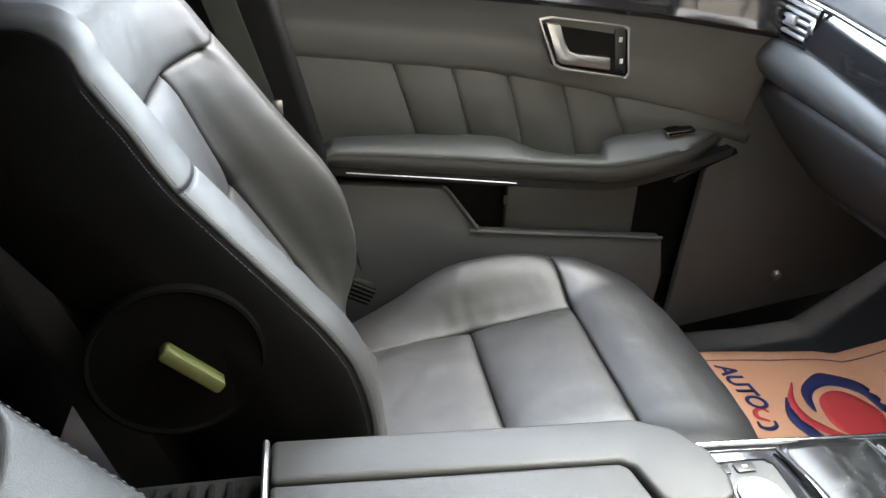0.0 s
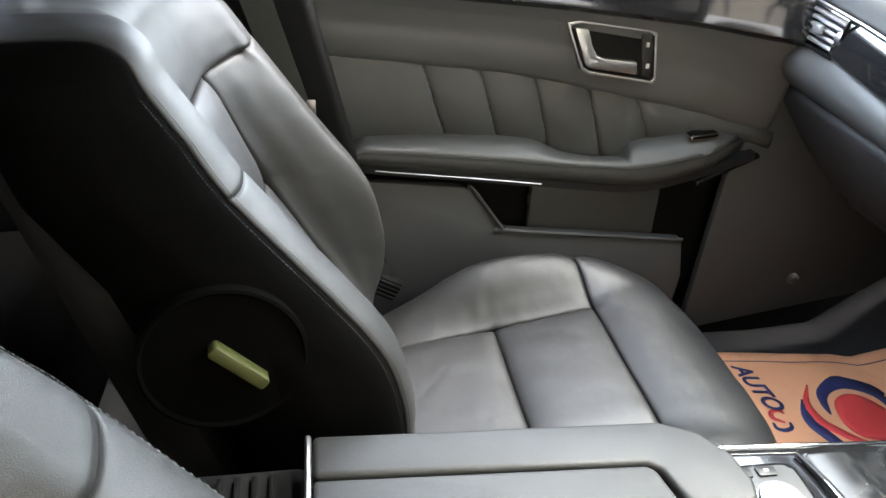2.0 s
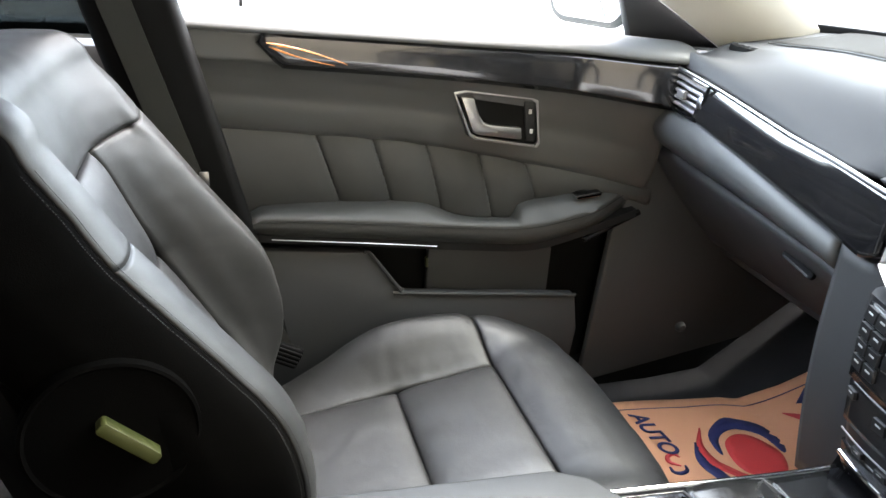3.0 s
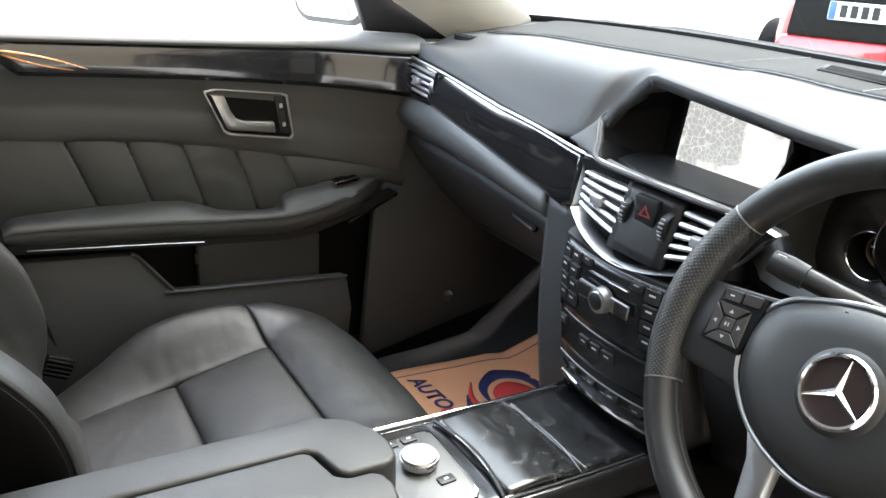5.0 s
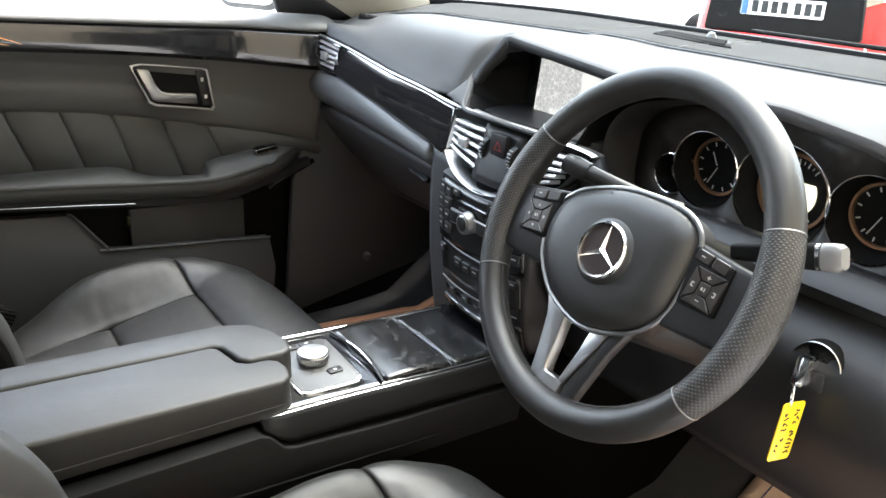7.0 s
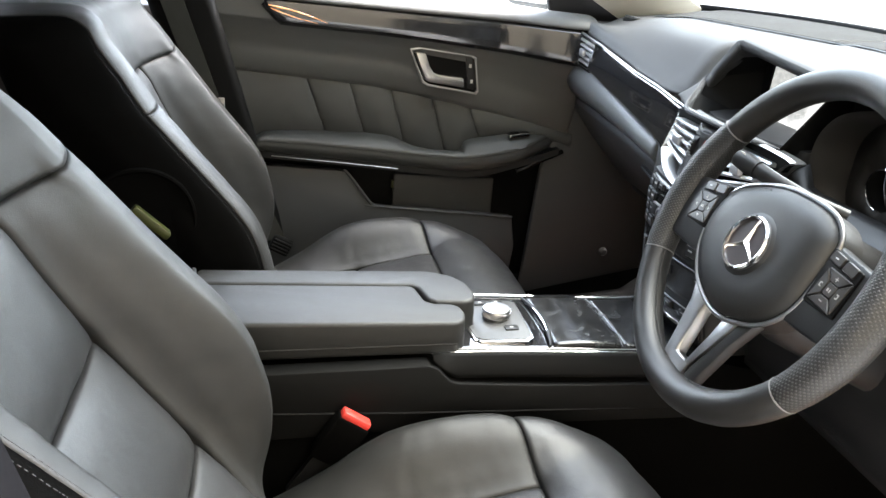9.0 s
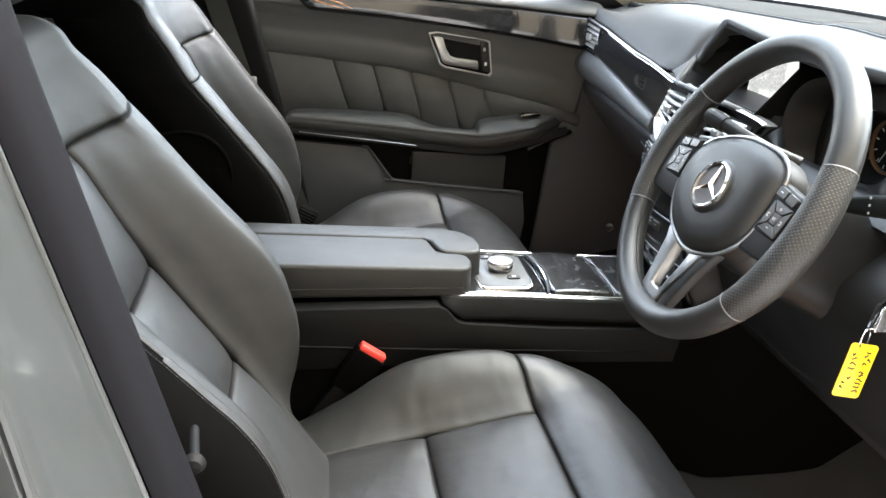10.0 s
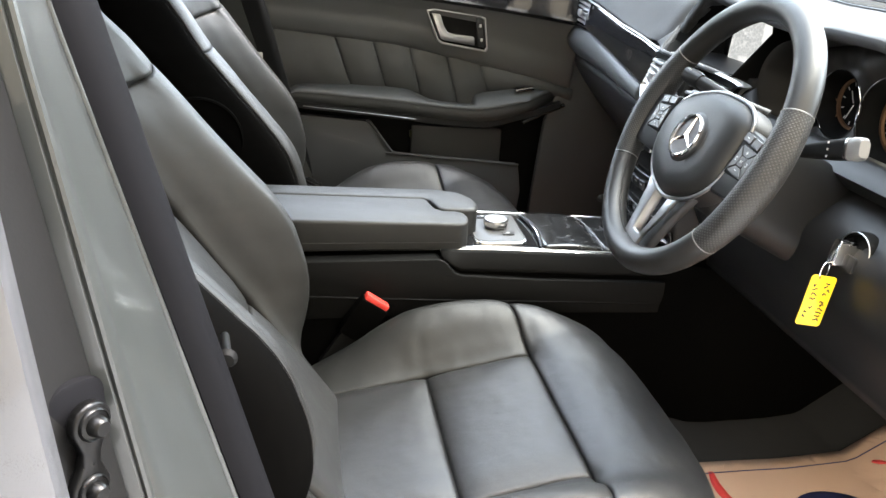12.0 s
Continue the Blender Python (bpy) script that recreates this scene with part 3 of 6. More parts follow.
        part("post_collar", turned([(0.0, 0.012), (0.013, 0.012), (0.018, 0.008), (0.020, -0.004), (0.0, -0.006)], Matrix.Translation((-0.822, y, 1.018)) @ Matrix.Rotation(radians(-8), 4, "Y"), 24), PLASTIC, seat)
    rings = []
    for k in range(13):
        t = k / 12
        z = 1.075 + 0.20 * t
        f = math.sin(math.pi * (0.06 + 0.88 * t)) ** 0.35
        cx = -0.832 - 0.02 * t
        rings.append([(cx + 0.056 * f * (1 if math.cos(a) >= 0 else -1) * abs(math.cos(a)) ** 0.7, y0 + 0.135 * (0.82 + 0.18 * f) * (1 if math.sin(a) >= 0 else -1) * abs(math.sin(a)) ** 0.6, z)
                      for a in np.linspace(0, 2 * math.pi, 40, endpoint=False)])
    part("headrest", loft(rings), LEATHER, seat, sharp=70)
    return seat


PASSENGER_Y, DRIVER_Y = 0.393, -0.393
passenger_seat = make_seat(PASSENGER_Y)
driver_seat = make_seat(DRIVER_Y, -0.030)
recline = Matrix.Translation((-0.477, 0, 0.485)) @ Matrix.Rotation(radians(-3.2), 4, "Y") @ Matrix.Translation((0.48, 0, -0.47))
for ob in driver_seat.children:
    if ob.name.split(".")[0] in ("shoulder_panel", "backrest_bolster", "backrest_panel", "backrest_side", "back_shell", "stitching", "headrest", "headrest_post", "post_collar"):
        ob.matrix_basis = recline
driver_seat["label"] = "black leather driver's seat beside the open doorway"
# contour hand-wheel on the passenger backrest
wheel_m = Matrix.Translation((-0.663, 0.128, 0.736)) @ Matrix.Rotation(radians(90), 4, "X") @ Matrix.Rotation(radians(8), 4, "Y")
dial = part("adjuster_disc", turned([(0.0, 0.002), (0.072, 0.002), (0.075, 0.005), (0.078, 0.004), (0.079, -0.012), (0.0, -0.012)], wheel_m, 56), SHADED_SIDE, passenger_seat)
# yellow-green light on the black bar is put into its colour
part("adjuster_handle", prism(rounded(0.066, 0.013, 0.004), 0.0, 0.016, "z", 0.004, wheel_m @ Matrix.Translation((0.013, -0.002, 0)) @ Matrix.Rotation(radians(-46), 4, "Z")), BUFF, dial, "black grip bar with yellow-green light in its colour")

# ---- the setting: cabin shell and yard ----
def sheet(points):
    return from_points(points, [tuple(range(len(points)))])


ground = structure("ground", prism(rounded(160, 160, 5), -0.3, 0.0, "z", 0), CONCRETE, "worn grey concrete yard under the cars", "ground")
structure("wall_north", box((2.0, 7.2, 1.3), (40, 0.3, 2.6), 0.02), RENDERED, "white painted building wall beyond the window", "wall")
# Unseen wall, added to cut the sky and warm the driver's side.
structure("shade_wall_south", box((-2.0, -3.6, 4.5), (26, 0.3, 9.0), 0.02), BROWNWALL, "added tan wall, unseen, that shades and warms the driver's side", "wall")
structure("wall_east", box((24.0, -2, 2.4), (0.3, 30, 4.8), 0.02), RENDERED, "white painted building wall ahead of the car", "wall")

# floor pan with a sloping toe board
floor_line = [(-1.9, 0.24), (-0.7, 0.27), (0.30, 0.275), (0.42, 0.285), (0.72, 0.50), (0.80, 0.66), (0.84, 0.66), (0.78, 0.46), (0.45, 0.22), (-1.9, 0.18)]
structure("floor", prism(floor_line, -0.72, 0.76, "y", 0.01), CARPET, "black carpeted car floor and toe board", "car floor")
# roof with its lining, a thin slab that curves down at the sides
rings = []
for x in np.linspace(-1.9, -0.20, 14):
    ring = []
    for y in np.linspace(-0.66, 0.66, 15):
        ring.append((x, y, 1.435 - 0.10 * abs(y / 0.66) ** 3 - 0.06 * max(0, (x + 0.7) / 0.5) ** 2))
    rings.append(ring + [(x, y, z + 0.035) for x, y, z in ring[::-1]])
structure("ceiling", loft(rings), HEADLINER, "pale grey cloth roof lining", "car roof")
# windscreen
rows = []
for k in range(9):
    t = k / 8
    rows.append([(0.690 - 0.880 * t - 0.120 * (abs(y) / 0.72) ** 3, y * (1 - 0.14 * t), 0.998 + 0.377 * t) for y in np.linspace(-0.74, 0.74, 17)])
windscreen = structure("window_1", skin(rows), SCREEN_GLASS, "curved lightly tinted windscreen", "windscreen")
structure("scuttle", prism([(0.775, 0.93), (0.765, 0.985), (0.80, 0.992), (1.0, 0.975), (1.0, 0.92)], -0.72, 0.74, "y", 0.006), RUBBER, "black windscreen scuttle strip", "trim")
rings = []
for y in np.linspace(-0.70, 0.72, 30):
    x = 0.640 - 0.140 * max(0.0, (abs(y) - 0.30) / 0.40) ** 2
    rings.append([(x, y, 0.972), (x - 0.004, y, 1.014), (x, y, 1.0205), (x + 0.012, y, 1.0210), (x + 0.018, y, 0.972)])
structure("windscreen_strip", loft(rings), DARK, "black strip along the foot of the windscreen", "trim")
wiper = thing("windscreen_wiper", (0.80, -0.2, 0.99), "black wiper blade resting at the foot of the windscreen", "wiper")
part("wiper_arm", tube([(0.83, -0.60, 0.985), (0.80, -0.40, 1.014), (0.77, -0.24, 1.018)], [0.008, 0.006, 0.005], 8), DARK, wiper)
part("wiper_blade", tube([(0.755, -0.52, 1.008), (0.770, -0.24, 1.014), (0.765, 0.04, 1.014)], 0.004, 8), DARK, wiper)
# bonnet seen through the glass
rows = [[(x, y, 0.945 - 0.11 * ((x - 0.95) / 1.0) ** 2 - 0.03 * (abs(y) / 0.8) ** 3) for y in np.linspace(-0.82, 0.82, 15)] for x in np.linspace(0.95, 1.95, 14)]
bonnet = structure("bonnet", skin(rows), PAINT, "silver-grey car bonnet", "bonnet")
thicken(bonnet, 0.02)
# rear bulkhead and far rear side, to close the cabin behind the seats
structure("wall_west", box((-1.92, 0, 0.62), (0.06, 1.5, 0.88), 0.02), DARK, "dark rear of the cabin", "trim")
# unseen rear glass, darkened to keep light off the seat backs
structure("window_3", prism([(-1.90, 1.06), (-1.88, 1.06), (-1.86, 1.42), (-1.88, 1.42)], -0.70, 0.70, "y", 0), TINTED, "unseen rear window, tinted to block light", "window")
# Added block: puts black where the rear footwell lies in shade.
structure("rear_shade_block", prism([(-1.75, 0.25), (-0.96, 0.262), (-0.95, 0.50), (-0.99, 0.585), (-1.75, 0.54)], -0.72, 0.74, "y", 0.02), SHADED_SIDE, "added black block for the shaded rear footwell", "trim")
# unseen lining, added to stop light leaking in behind the driver
structure("wall_rear_near", prism([(-1.9, 0.17), (-0.70, 0.17), (-0.74, 0.98), (-1.9, 1.02)], -0.80, -0.75, "y", 0.02), PLASTIC, "unseen rear door lining, blocking light behind the driver's seat", "trim")
structure("window_4", prism([(-1.88, 1.025), (-0.78, 0.985), (-0.84, 1.36), (-1.86, 1.40)], -0.784, -0.780, "y", 0), TINTED, "rear side window, tinted to keep light out", "window")


def pillar(name, foot, head, size, mat, label):
    """A leaning pillar with soft edges between two points."""
    a, b = Vector(foot), Vector(head)
    rings = []
    for k in range(9):
        p = a.lerp(b, k / 8)
        rings.append([(p.x + u, p.y + v, p.z) for u, v in rounded(size[0], size[1], min(size) * 0.35, 5)])
    return structure(name, loft(rings), mat, label, "pillar")


# passenger side: A pillar in pale trim, B pillar dark
rings = []
for k in range(13):
    q = -0.06 + 0.82 * k / 12
    a, b = Vector((0.485 - 0.9 * q, 0.700 - 0.17 * q, 1.018 + 0.50 * q)), Vector((0.305 - 0.9 * q, 0.738 - 0.17 * q, 0.985 + 0.50 * q))
    rings.append([a, a.lerp(b, 0.25) + Vector((-0.008, -0.020, 0.0)), a.lerp(b, 0.6) + Vector((-0.010, -0.024, 0.0)), b + Vector((-0.004, -0.010, 0)), b, b + Vector((0.01, 0.035, 0.0)), a + Vector((0.02, 0.035, 0.01))])
structure("pillar_1", loft(rings), HEADLINER, "pale trimmed windscreen pillar", "pillar")
pillar("pillar_2", (-0.475, 0.785, 0.30), (-0.735, 0.66, 1.36), (0.13, 0.05), DARK, "black trimmed pillar behind the passenger door")
pillar("pillar_3", (0.445, -0.705, 0.97), (-0.19, -0.585, 1.37), (0.19, 0.04), HEADLINER, "pale trimmed windscreen pillar on the driver's side")
structure("wall_rear_side", prism([(-1.9, 0.2), (-0.66, 0.2), (-0.66, 0.98), (-1.9, 1.02)], 0.76, 0.82, "y", 0.02), PLASTIC, "dark rear door lining behind the seat", "trim")
structure("window_2", prism([(-1.88, 1.03), (-0.68, 0.99), (-0.74, 1.36), (-1.86, 1.40)], 0.78, 0.784, "y", 0), TINTED, "rear side window, tinted to keep light out", "window")

body_side = [(-2.0, 0.14), (1.1, 0.14), (1.1, 0.955), (0.30, 0.975), (0.245, 0.94), (0.245, 0.27), (-0.62, 0.27), (-0.62, 1.0), (-2.0, 1.03)]
structure("body_side", prism(body_side, 0.825, 0.91, "y", 0.01), PAINT, "silver-grey body side round the passenger door", "car body")
structure("door_frame", prism([(-0.66, 0.14), (0.90, 0.14), (0.90, 0.94), (0.235, 0.96), (0.235, 0.33), (0.10, 0.30), (-0.60, 0.30), (-0.66, 0.30)], 0.772, 0.823, "y", 0.006), DARK, "black door opening and sill trim", "door frame")
structure("body_side_near", prism([(-2.0, 0.14), (1.1, 0.14), (1.1, 0.955), (0.60, 0.965), (0.50, 0.30), (-0.56, 0.30), (-0.62, 0.60), (-2.0, 0.60)], -0.835, -0.75, "y", 0.01), PAINT, "silver-grey sill and wing beside the open driver's doorway", "car body")

# ---- the front passenger door ----
def soft(t):
    t = min(1.0, max(0.0, t))
    return t * t * (3 - 2 * t)


LEATHER_TOP = [(-0.60, 0.858), (-0.543, 0.852), (-0.40, 0.837), (-0.252, 0.820), (-0.106, 0.791), (0.104, 0.740), (0.217, 0.708), (0.26, 0.70)]
ARM_TOP = [(-0.53, 0.700), (-0.494, 0.708), (-0.391, 0.709), (-0.24, 0.702), (-0.205, 0.696), (-0.143, 0.671), (-0.042, 0.661), (-0.028, 0.684), (0.02, 0.694), (0.114, 0.708), (0.19, 0.704), (0.23, 0.690)]
ARM_SEAM = [(-0.53, 0.696), (-0.498, 0.700), (-0.307, 0.684), (-0.112, 0.663), (-0.015, 0.658), (0.09, 0.675), (0.18, 0.700), (0.23, 0.690)]
ARM_LOW = [(-0.53, 0.676), (-0.48, 0.669), (-0.302, 0.649), (-0.105, 0.626), (0.0, 0.620), (0.10, 0.642), (0.21, 0.677), (0.23, 0.684)]
TRIM_LOW = [(-0.60, 0.972), (-0.449, 0.959), (-0.17, 0.935), (0.193, 0.890), (0.23, 0.886)]
TRIM_TOP = [(-0.60, 1.006), (-0.482, 0.998), (-0.17, 0.978), (0.216, 0.955), (0.24, 0.953)]


def inward(x):
    """How far the upper door swells towards the cabin at its front end."""
    return 0.052 * soft((x - 0.02) / 0.20)


door = thing("front_passenger_door", (-0.2, 0.84, 0.30), "black leather-lined front passenger door, closed", "car door")
xs_door = list(np.linspace(-0.585, 0.225, 110))
rows = []
for x in xs_door:
    lo, hi = smooth_table(LEATHER_TOP, x) - 0.004, smooth_table(TRIM_LOW, x) + 0.004
    row = []
    for k in range(25):
        t = k / 24
        y = 0.778 - 0.012 * math.sin(math.pi * min(1, t * 1.3)) - 0.038 * soft((t - 0.40) / 0.60) - inward(x) * (0.25 + 0.75 * t)
        y += 0.012 * (1 - soft(t / 0.05))
        row.append((x, y, lo + (hi - lo) * t))
    rows.append(row)
thicken(part("upper_panel", skin(rows), VINYL, door, sharp=60), 0.01, 1)
# black lacquer band with its bright upper line
rows, edge = [], []
for x in np.linspace(-0.482, 0.222, 80):
    lo, hi = smooth_table(TRIM_LOW, x), smooth_table(TRIM_TOP, x)
    lo += (hi - lo) * max(0.0, (-0.447 - x) / 0.036) * 0.96
    row = []
    for k in range(11):
        t = k / 10
        row.append((x, 0.728 - inward(x) - 0.005 * min(1.0, 5 * math.sin(math.pi * t)), lo + (hi - lo) * t))
    rows.append(row)
    edge.append((x, 0.724 - inward(x), hi + 0.0015))
band = part("trim_band", skin(rows), TRIMWOOD, door, "dark lacquered trim band", sharp=25)
thicken(band, 0.012, 1)
part("bright_line", tube(edge, 0.0016, 6), SATIN, door, "thin satin metal line")
# amber glint at the rear end of the band, laid on as coloured streaks
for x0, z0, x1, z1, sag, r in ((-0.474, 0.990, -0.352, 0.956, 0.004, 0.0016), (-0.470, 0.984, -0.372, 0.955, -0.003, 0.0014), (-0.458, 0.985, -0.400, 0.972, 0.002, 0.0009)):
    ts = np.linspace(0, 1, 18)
    part("amber_streak", tube([(x0 + (x1 - x0) * t, 0.7098, z0 + (z1 - z0) * t + sag * math.sin(math.pi * t)) for t in ts], [0.0002 + r * (1 - t) ** 0.6 * min(1.0, 8 * t + 0.2) for t in ts], 6), AMBER_GLINT, band, "amber glint laid on the dark band")
low_edge = [(x, 0.726 - inward(x), smooth_table(TRIM_LOW, x) - 0.002) for x in np.linspace(-0.445, 0.205, 60)]
part("bright_line", tube(low_edge, 0.0024, 6), PIANO, door)
part("lock_pin", joined(turned([(0.0, 0.020), (0.004, 0.020), (0.0055, 0.017), (0.005, 0.0), (0.0, 0.0)], Matrix.Translation((-0.51, 0.765, 1.002)), 16), turned([(0.0, 0.003), (0.009, 0.002), (0.011, -0.004), (0.0, -0.004)], Matrix.Translation((-0.51, 0.765, 1.004)), 20)), PLASTIC, door)
rows = [[(x, 0.7315 - inward(x), smooth_table(TRIM_LOW, x) - 0.006 + (smooth_table(TRIM_TOP, x) - smooth_table(TRIM_LOW, x) + 0.014) * k / 6) for k in range(7)] for x in np.linspace(-0.605, -0.440, 16)]
thicken(part("corner_filler", skin(rows), VINYL, door, sharp=60), 0.008, 1)
# soft sill under the glass
rows = []
for x in np.linspace(-0.60, 0.235, 60):
    hi = smooth_table(TRIM_TOP, x) + 0.003
    row = []
    for k in range(13):
        a = k / 12 * math.pi * 0.5
        row.append((x, 0.726 - inward(x) + 0.075 * (1 - math.cos(a)) * 0.98, hi + 0.022 * math.sin(a) * (1 - 0.3 * k / 12)))
    rows.append(row)
thicken(part("window_sill", skin(rows), VINYL, door, sharp=70), 0.015, 1)
part("glass_seal", tube([(x, 0.803 - inward(x) * 0.6, smooth_table(TRIM_TOP, x) + 0.020) for x in np.linspace(-0.60, 0.23, 30)], 0.006, 8), RUBBER, door)
glass = part("window_pane", prism([(-0.64, 0.99), (0.20, 0.96), (0.14, 1.04), (-0.10, 1.33), (-0.66, 1.37)], 0.812, 0.816, "y", 0), GLASS, door, "clear side window glass")
glass.visible_shadow = False
part("lock_pin", turned([(0.0, 0.03), (0.003, 0.03), (0.0035, 0.0), (0.010, -0.001), (0.012, -0.006), (0.0, -0.008)], Matrix.Translation((-0.505, 0.782, 1.020)), 16), PLASTIC, door)
# pleated leather insert, one padded panel after another
PLEATS = [((-0.399, 0.834), (-0.357, 0.713)), ((-0.298, 0.809), (-0.265, 0.704)), ((-0.202, 0.787), (-0.174, 0.690)), ((-0.101, 0.755), (-0.075, 0.668)), ((-0.007, 0.732), (0.011, 0.690))]


def pleat_x(k, z):
    (x1, z1), (x0, z0) = PLEATS[k]
    return x0 + (x1 - x0) * (z - z0) / (z1 - z0)


rows, marks = [], []
for x in np.linspace(-0.585, 0.235, 200):
    lo, hi = smooth_table(ARM_TOP, x) - 0.012, smooth_table(LEATHER_TOP, x)
    row, mk = [], []
    for k in range(22):
        t = k / 21
        z = lo + (hi - lo) * t
        d = min((abs(x - pleat_x(p, z)) for p in range(5)), default=1)
        fade = min(1.0, (1 - t) / 0.08, 1.0)
        y = 0.786 - 0.012 * math.sin(math.pi * t) ** 0.7 + fade * (groove(d, 0.010, 0.008)) - inward(x) * 0.3 + 0.0008 * noise.noise(Vector((x * 30, z * 40, 0)))
        row.append((x, y, z))
        mk.append(sum(1 for p in range(5) if x > pleat_x(p, z)))
    rows.append(row)
    marks.append(mk)
for p in range(6):
    thicken(part("pleat_panel", skin(rows, lambda i, j: marks[i][j] == p), LEATHER_GLARE, door, sharp=70), 0.012, 1)
# armrest
rings = []
for x in np.concatenate([np.linspace(-0.515, -0.06, 60), np.linspace(-0.055, -0.015, 16), np.linspace(-0.01, 0.228, 40)]):
    top, seam, low = smooth_table(ARM_TOP, x), smooth_table(ARM_SEAM, x), smooth_table(ARM_LOW, x)
    e = min(1.0, max(0.02, (x + 0.522) / 0.03)) ** 0.5 * min(1.0, max(0.03, (0.236 - x) / 0.05)) ** 0.5
    yi = 0.722 + 0.045 * soft((x - 0.10) / 0.13)
    mid = (seam + low) / 2
    sec = [(0.815, top), (0.79, top + 0.001), (0.762, top + 0.002), (yi + 0.020, max(seam + 0.010, top * 0.5 + seam * 0.5 + 0.006)), (yi + 0.006, seam + 0.006), (yi + 0.001, seam), (yi + 0.003, seam - 0.003), (yi + 0.001, seam - 0.008), (yi + 0.002, mid), (yi + 0.008, low + 0.003), (yi + 0.02, low), (0.815, low - 0.004)]
    rings.append([(x, y, mid + (z - mid) * e) for y, z in sec])
part("armrest", loft(rings), LEATHER_GLARE, door, "padded black leather armrest", sharp=75)
part("stitching", tube([(x, 0.7215 + 0.045 * soft((x - 0.10) / 0.13), smooth_table(ARM_SEAM, x) - 0.0015) for x in np.linspace(-0.50, 0.19, 60)], 0.0008, 5), STITCH, door)
strip = [(x, 0.730, smooth_table(ARM_LOW, x) - 0.006) for x in np.linspace(-0.478, -0.19, 30)]
part("bright_line", tube(strip, 0.0011, 6), SATIN, door, "chrome line under the armrest")
part("lower_band", loft([[(x, 0.733, smooth_table(ARM_LOW, x) + 0.002), (x, 0.733, smooth_table(ARM_LOW, x) - 0.013), (x, 0.78, smooth_table(ARM_LOW, x) - 0.020), (x, 0.78, smooth_table(ARM_LOW, x) + 0.002)] for x in np.linspace(-0.55, 0.20, 40)]), PLASTIC, door, "black band under the armrest", sharp=30)
part("front_bracket", tube([(0.10, 0.738, 0.618), (0.15, 0.741, 0.640), (0.215, 0.748, 0.664)], 0.006, 8), GLOSSY, door)
# lower lining with the open map pocket
pocket = [(-0.585, 0.32), (0.10, 0.32), (0.112, 0.42), (0.100, 0.497), (-0.240, 0.532), (-0.252, 0.540), (-0.305, 0.612), (-0.318, 0.620), (-0.585, 0.646)]
part("map_pocket", prism(pocket, 0.745, 0.772, "y", 0.004), PLASTIC_GLARE, door, "moulded map pocket, greyed for glare")
lip = [(0.100, 0.7445, 0.4985), (-0.238, 0.7445, 0.5335), (-0.252, 0.7445, 0.542), (-0.305, 0.7445, 0.614), (-0.318, 0.7445, 0.6215)]
part("pocket_lip", tube(spline(lip, 40), 0.0035, 8), PLASTIC_GLARE, door)
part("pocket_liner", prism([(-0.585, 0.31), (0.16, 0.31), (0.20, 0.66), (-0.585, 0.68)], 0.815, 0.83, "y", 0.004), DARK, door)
part("bottle_divider", prism([(-0.195, 0.48), (0.055, 0.46), (0.058, 0.588), (-0.192, 0.602)], 0.782, 0.80, "y", 0.006), PLASTIC_GLARE, door)
part("pocket_clip", box((-0.196, 0.778, 0.578), (0.006, 0.01, 0.02), 0.002), BUFF, door)
part("door_core", prism([(-0.60, 0.28), (0.24, 0.28), (0.27, 0.97), (-0.62, 1.01)], 0.832, 0.90, "y", 0.01), PAINT, door, "silver-grey painted outer door shell")
# inside door handle
hm = lambda p, y: (p[0], y, p[1])
outer = [(-0.169, 0.903), (-0.150, 0.9065), (-0.026, 0.892), (-0.017, 0.886), (-0.007, 0.809), (-0.012, 0.802), (-0.128, 0.8205), (-0.139, 0.827)]


def inset(pts, k):
    cx, cz = sum(p[0] for p in pts) / len(pts), sum(p[1] for p in pts) / len(pts)
    return [(p[0] - k * (1 if p[0] > cx else -1), p[1] - k * (1 if p[1] > cz else -1)) for p in pts]


o2, o3 = inset(outer, 0.0038), inset(outer, 0.0044)
surface_y = 0.743
handle = part("door_handle", loft([[hm(p, surface_y + 0.022) for p in outer], [hm(p, surface_y - 0.003) for p in outer], [hm(p, surface_y - 0.004) for p in inset(outer, 0.002)], [hm(p, surface_y - 0.003) for p in o2], [hm(p, surface_y + 0.004) for p in o3]], caps=False), SATIN, door, "satin metal handle surround", sharp=50)
part("handle_cup", loft([[hm(p, surface_y + 0.003) for p in o3], [hm(p, surface_y + 0.03) for p in inset(outer, 0.016)]]), DARK, handle)
lever = [(-0.158, 0.8965), (-0.134, 0.893), (-0.124, 0.865), (-0.114, 0.850), (-0.102, 0.846), (-0.045, 0.8395), (-0.042, 0.818), (-0.124, 0.830), (-0.134, 0.835)]
part("lever", prism(lever, surface_y - 0.006, surface_y + 0.006, "y", 0.003), SATIN, handle, "satin metal pull lever")
keys = [(-0.042, 0.887), (-0.022, 0.885), (-0.013, 0.812), (-0.033, 0.815)]
panel = part("lock_buttons", prism(keys, surface_y - 0.001, surface_y + 0.01, "y", 0.002), PLASTIC, handle)
part("symbol", box((-0.030, surface_y - 0.002, 0.867), (0.006, 0.002, 0.008), 0.0008), LEGEND, handle)
part("symbol", box((-0.025, surface_y - 0.002, 0.832), (0.006, 0.002, 0.008), 0.0008), LEGEND, handle)
# window switch on the armrest
sw = Matrix.Translation((0.100, 0.750, 0.7065)) @ Matrix.Rotation(radians(-7), 4, "Y") @ Matrix.Rotation(radians(-3), 4, "X")
switch = part("window_switch", prism(rounded(0.052, 0.028, 0.003), -0.004, 0.003, "z", 0.0012, sw), CHROME, door, "chrome-rimmed window switch")
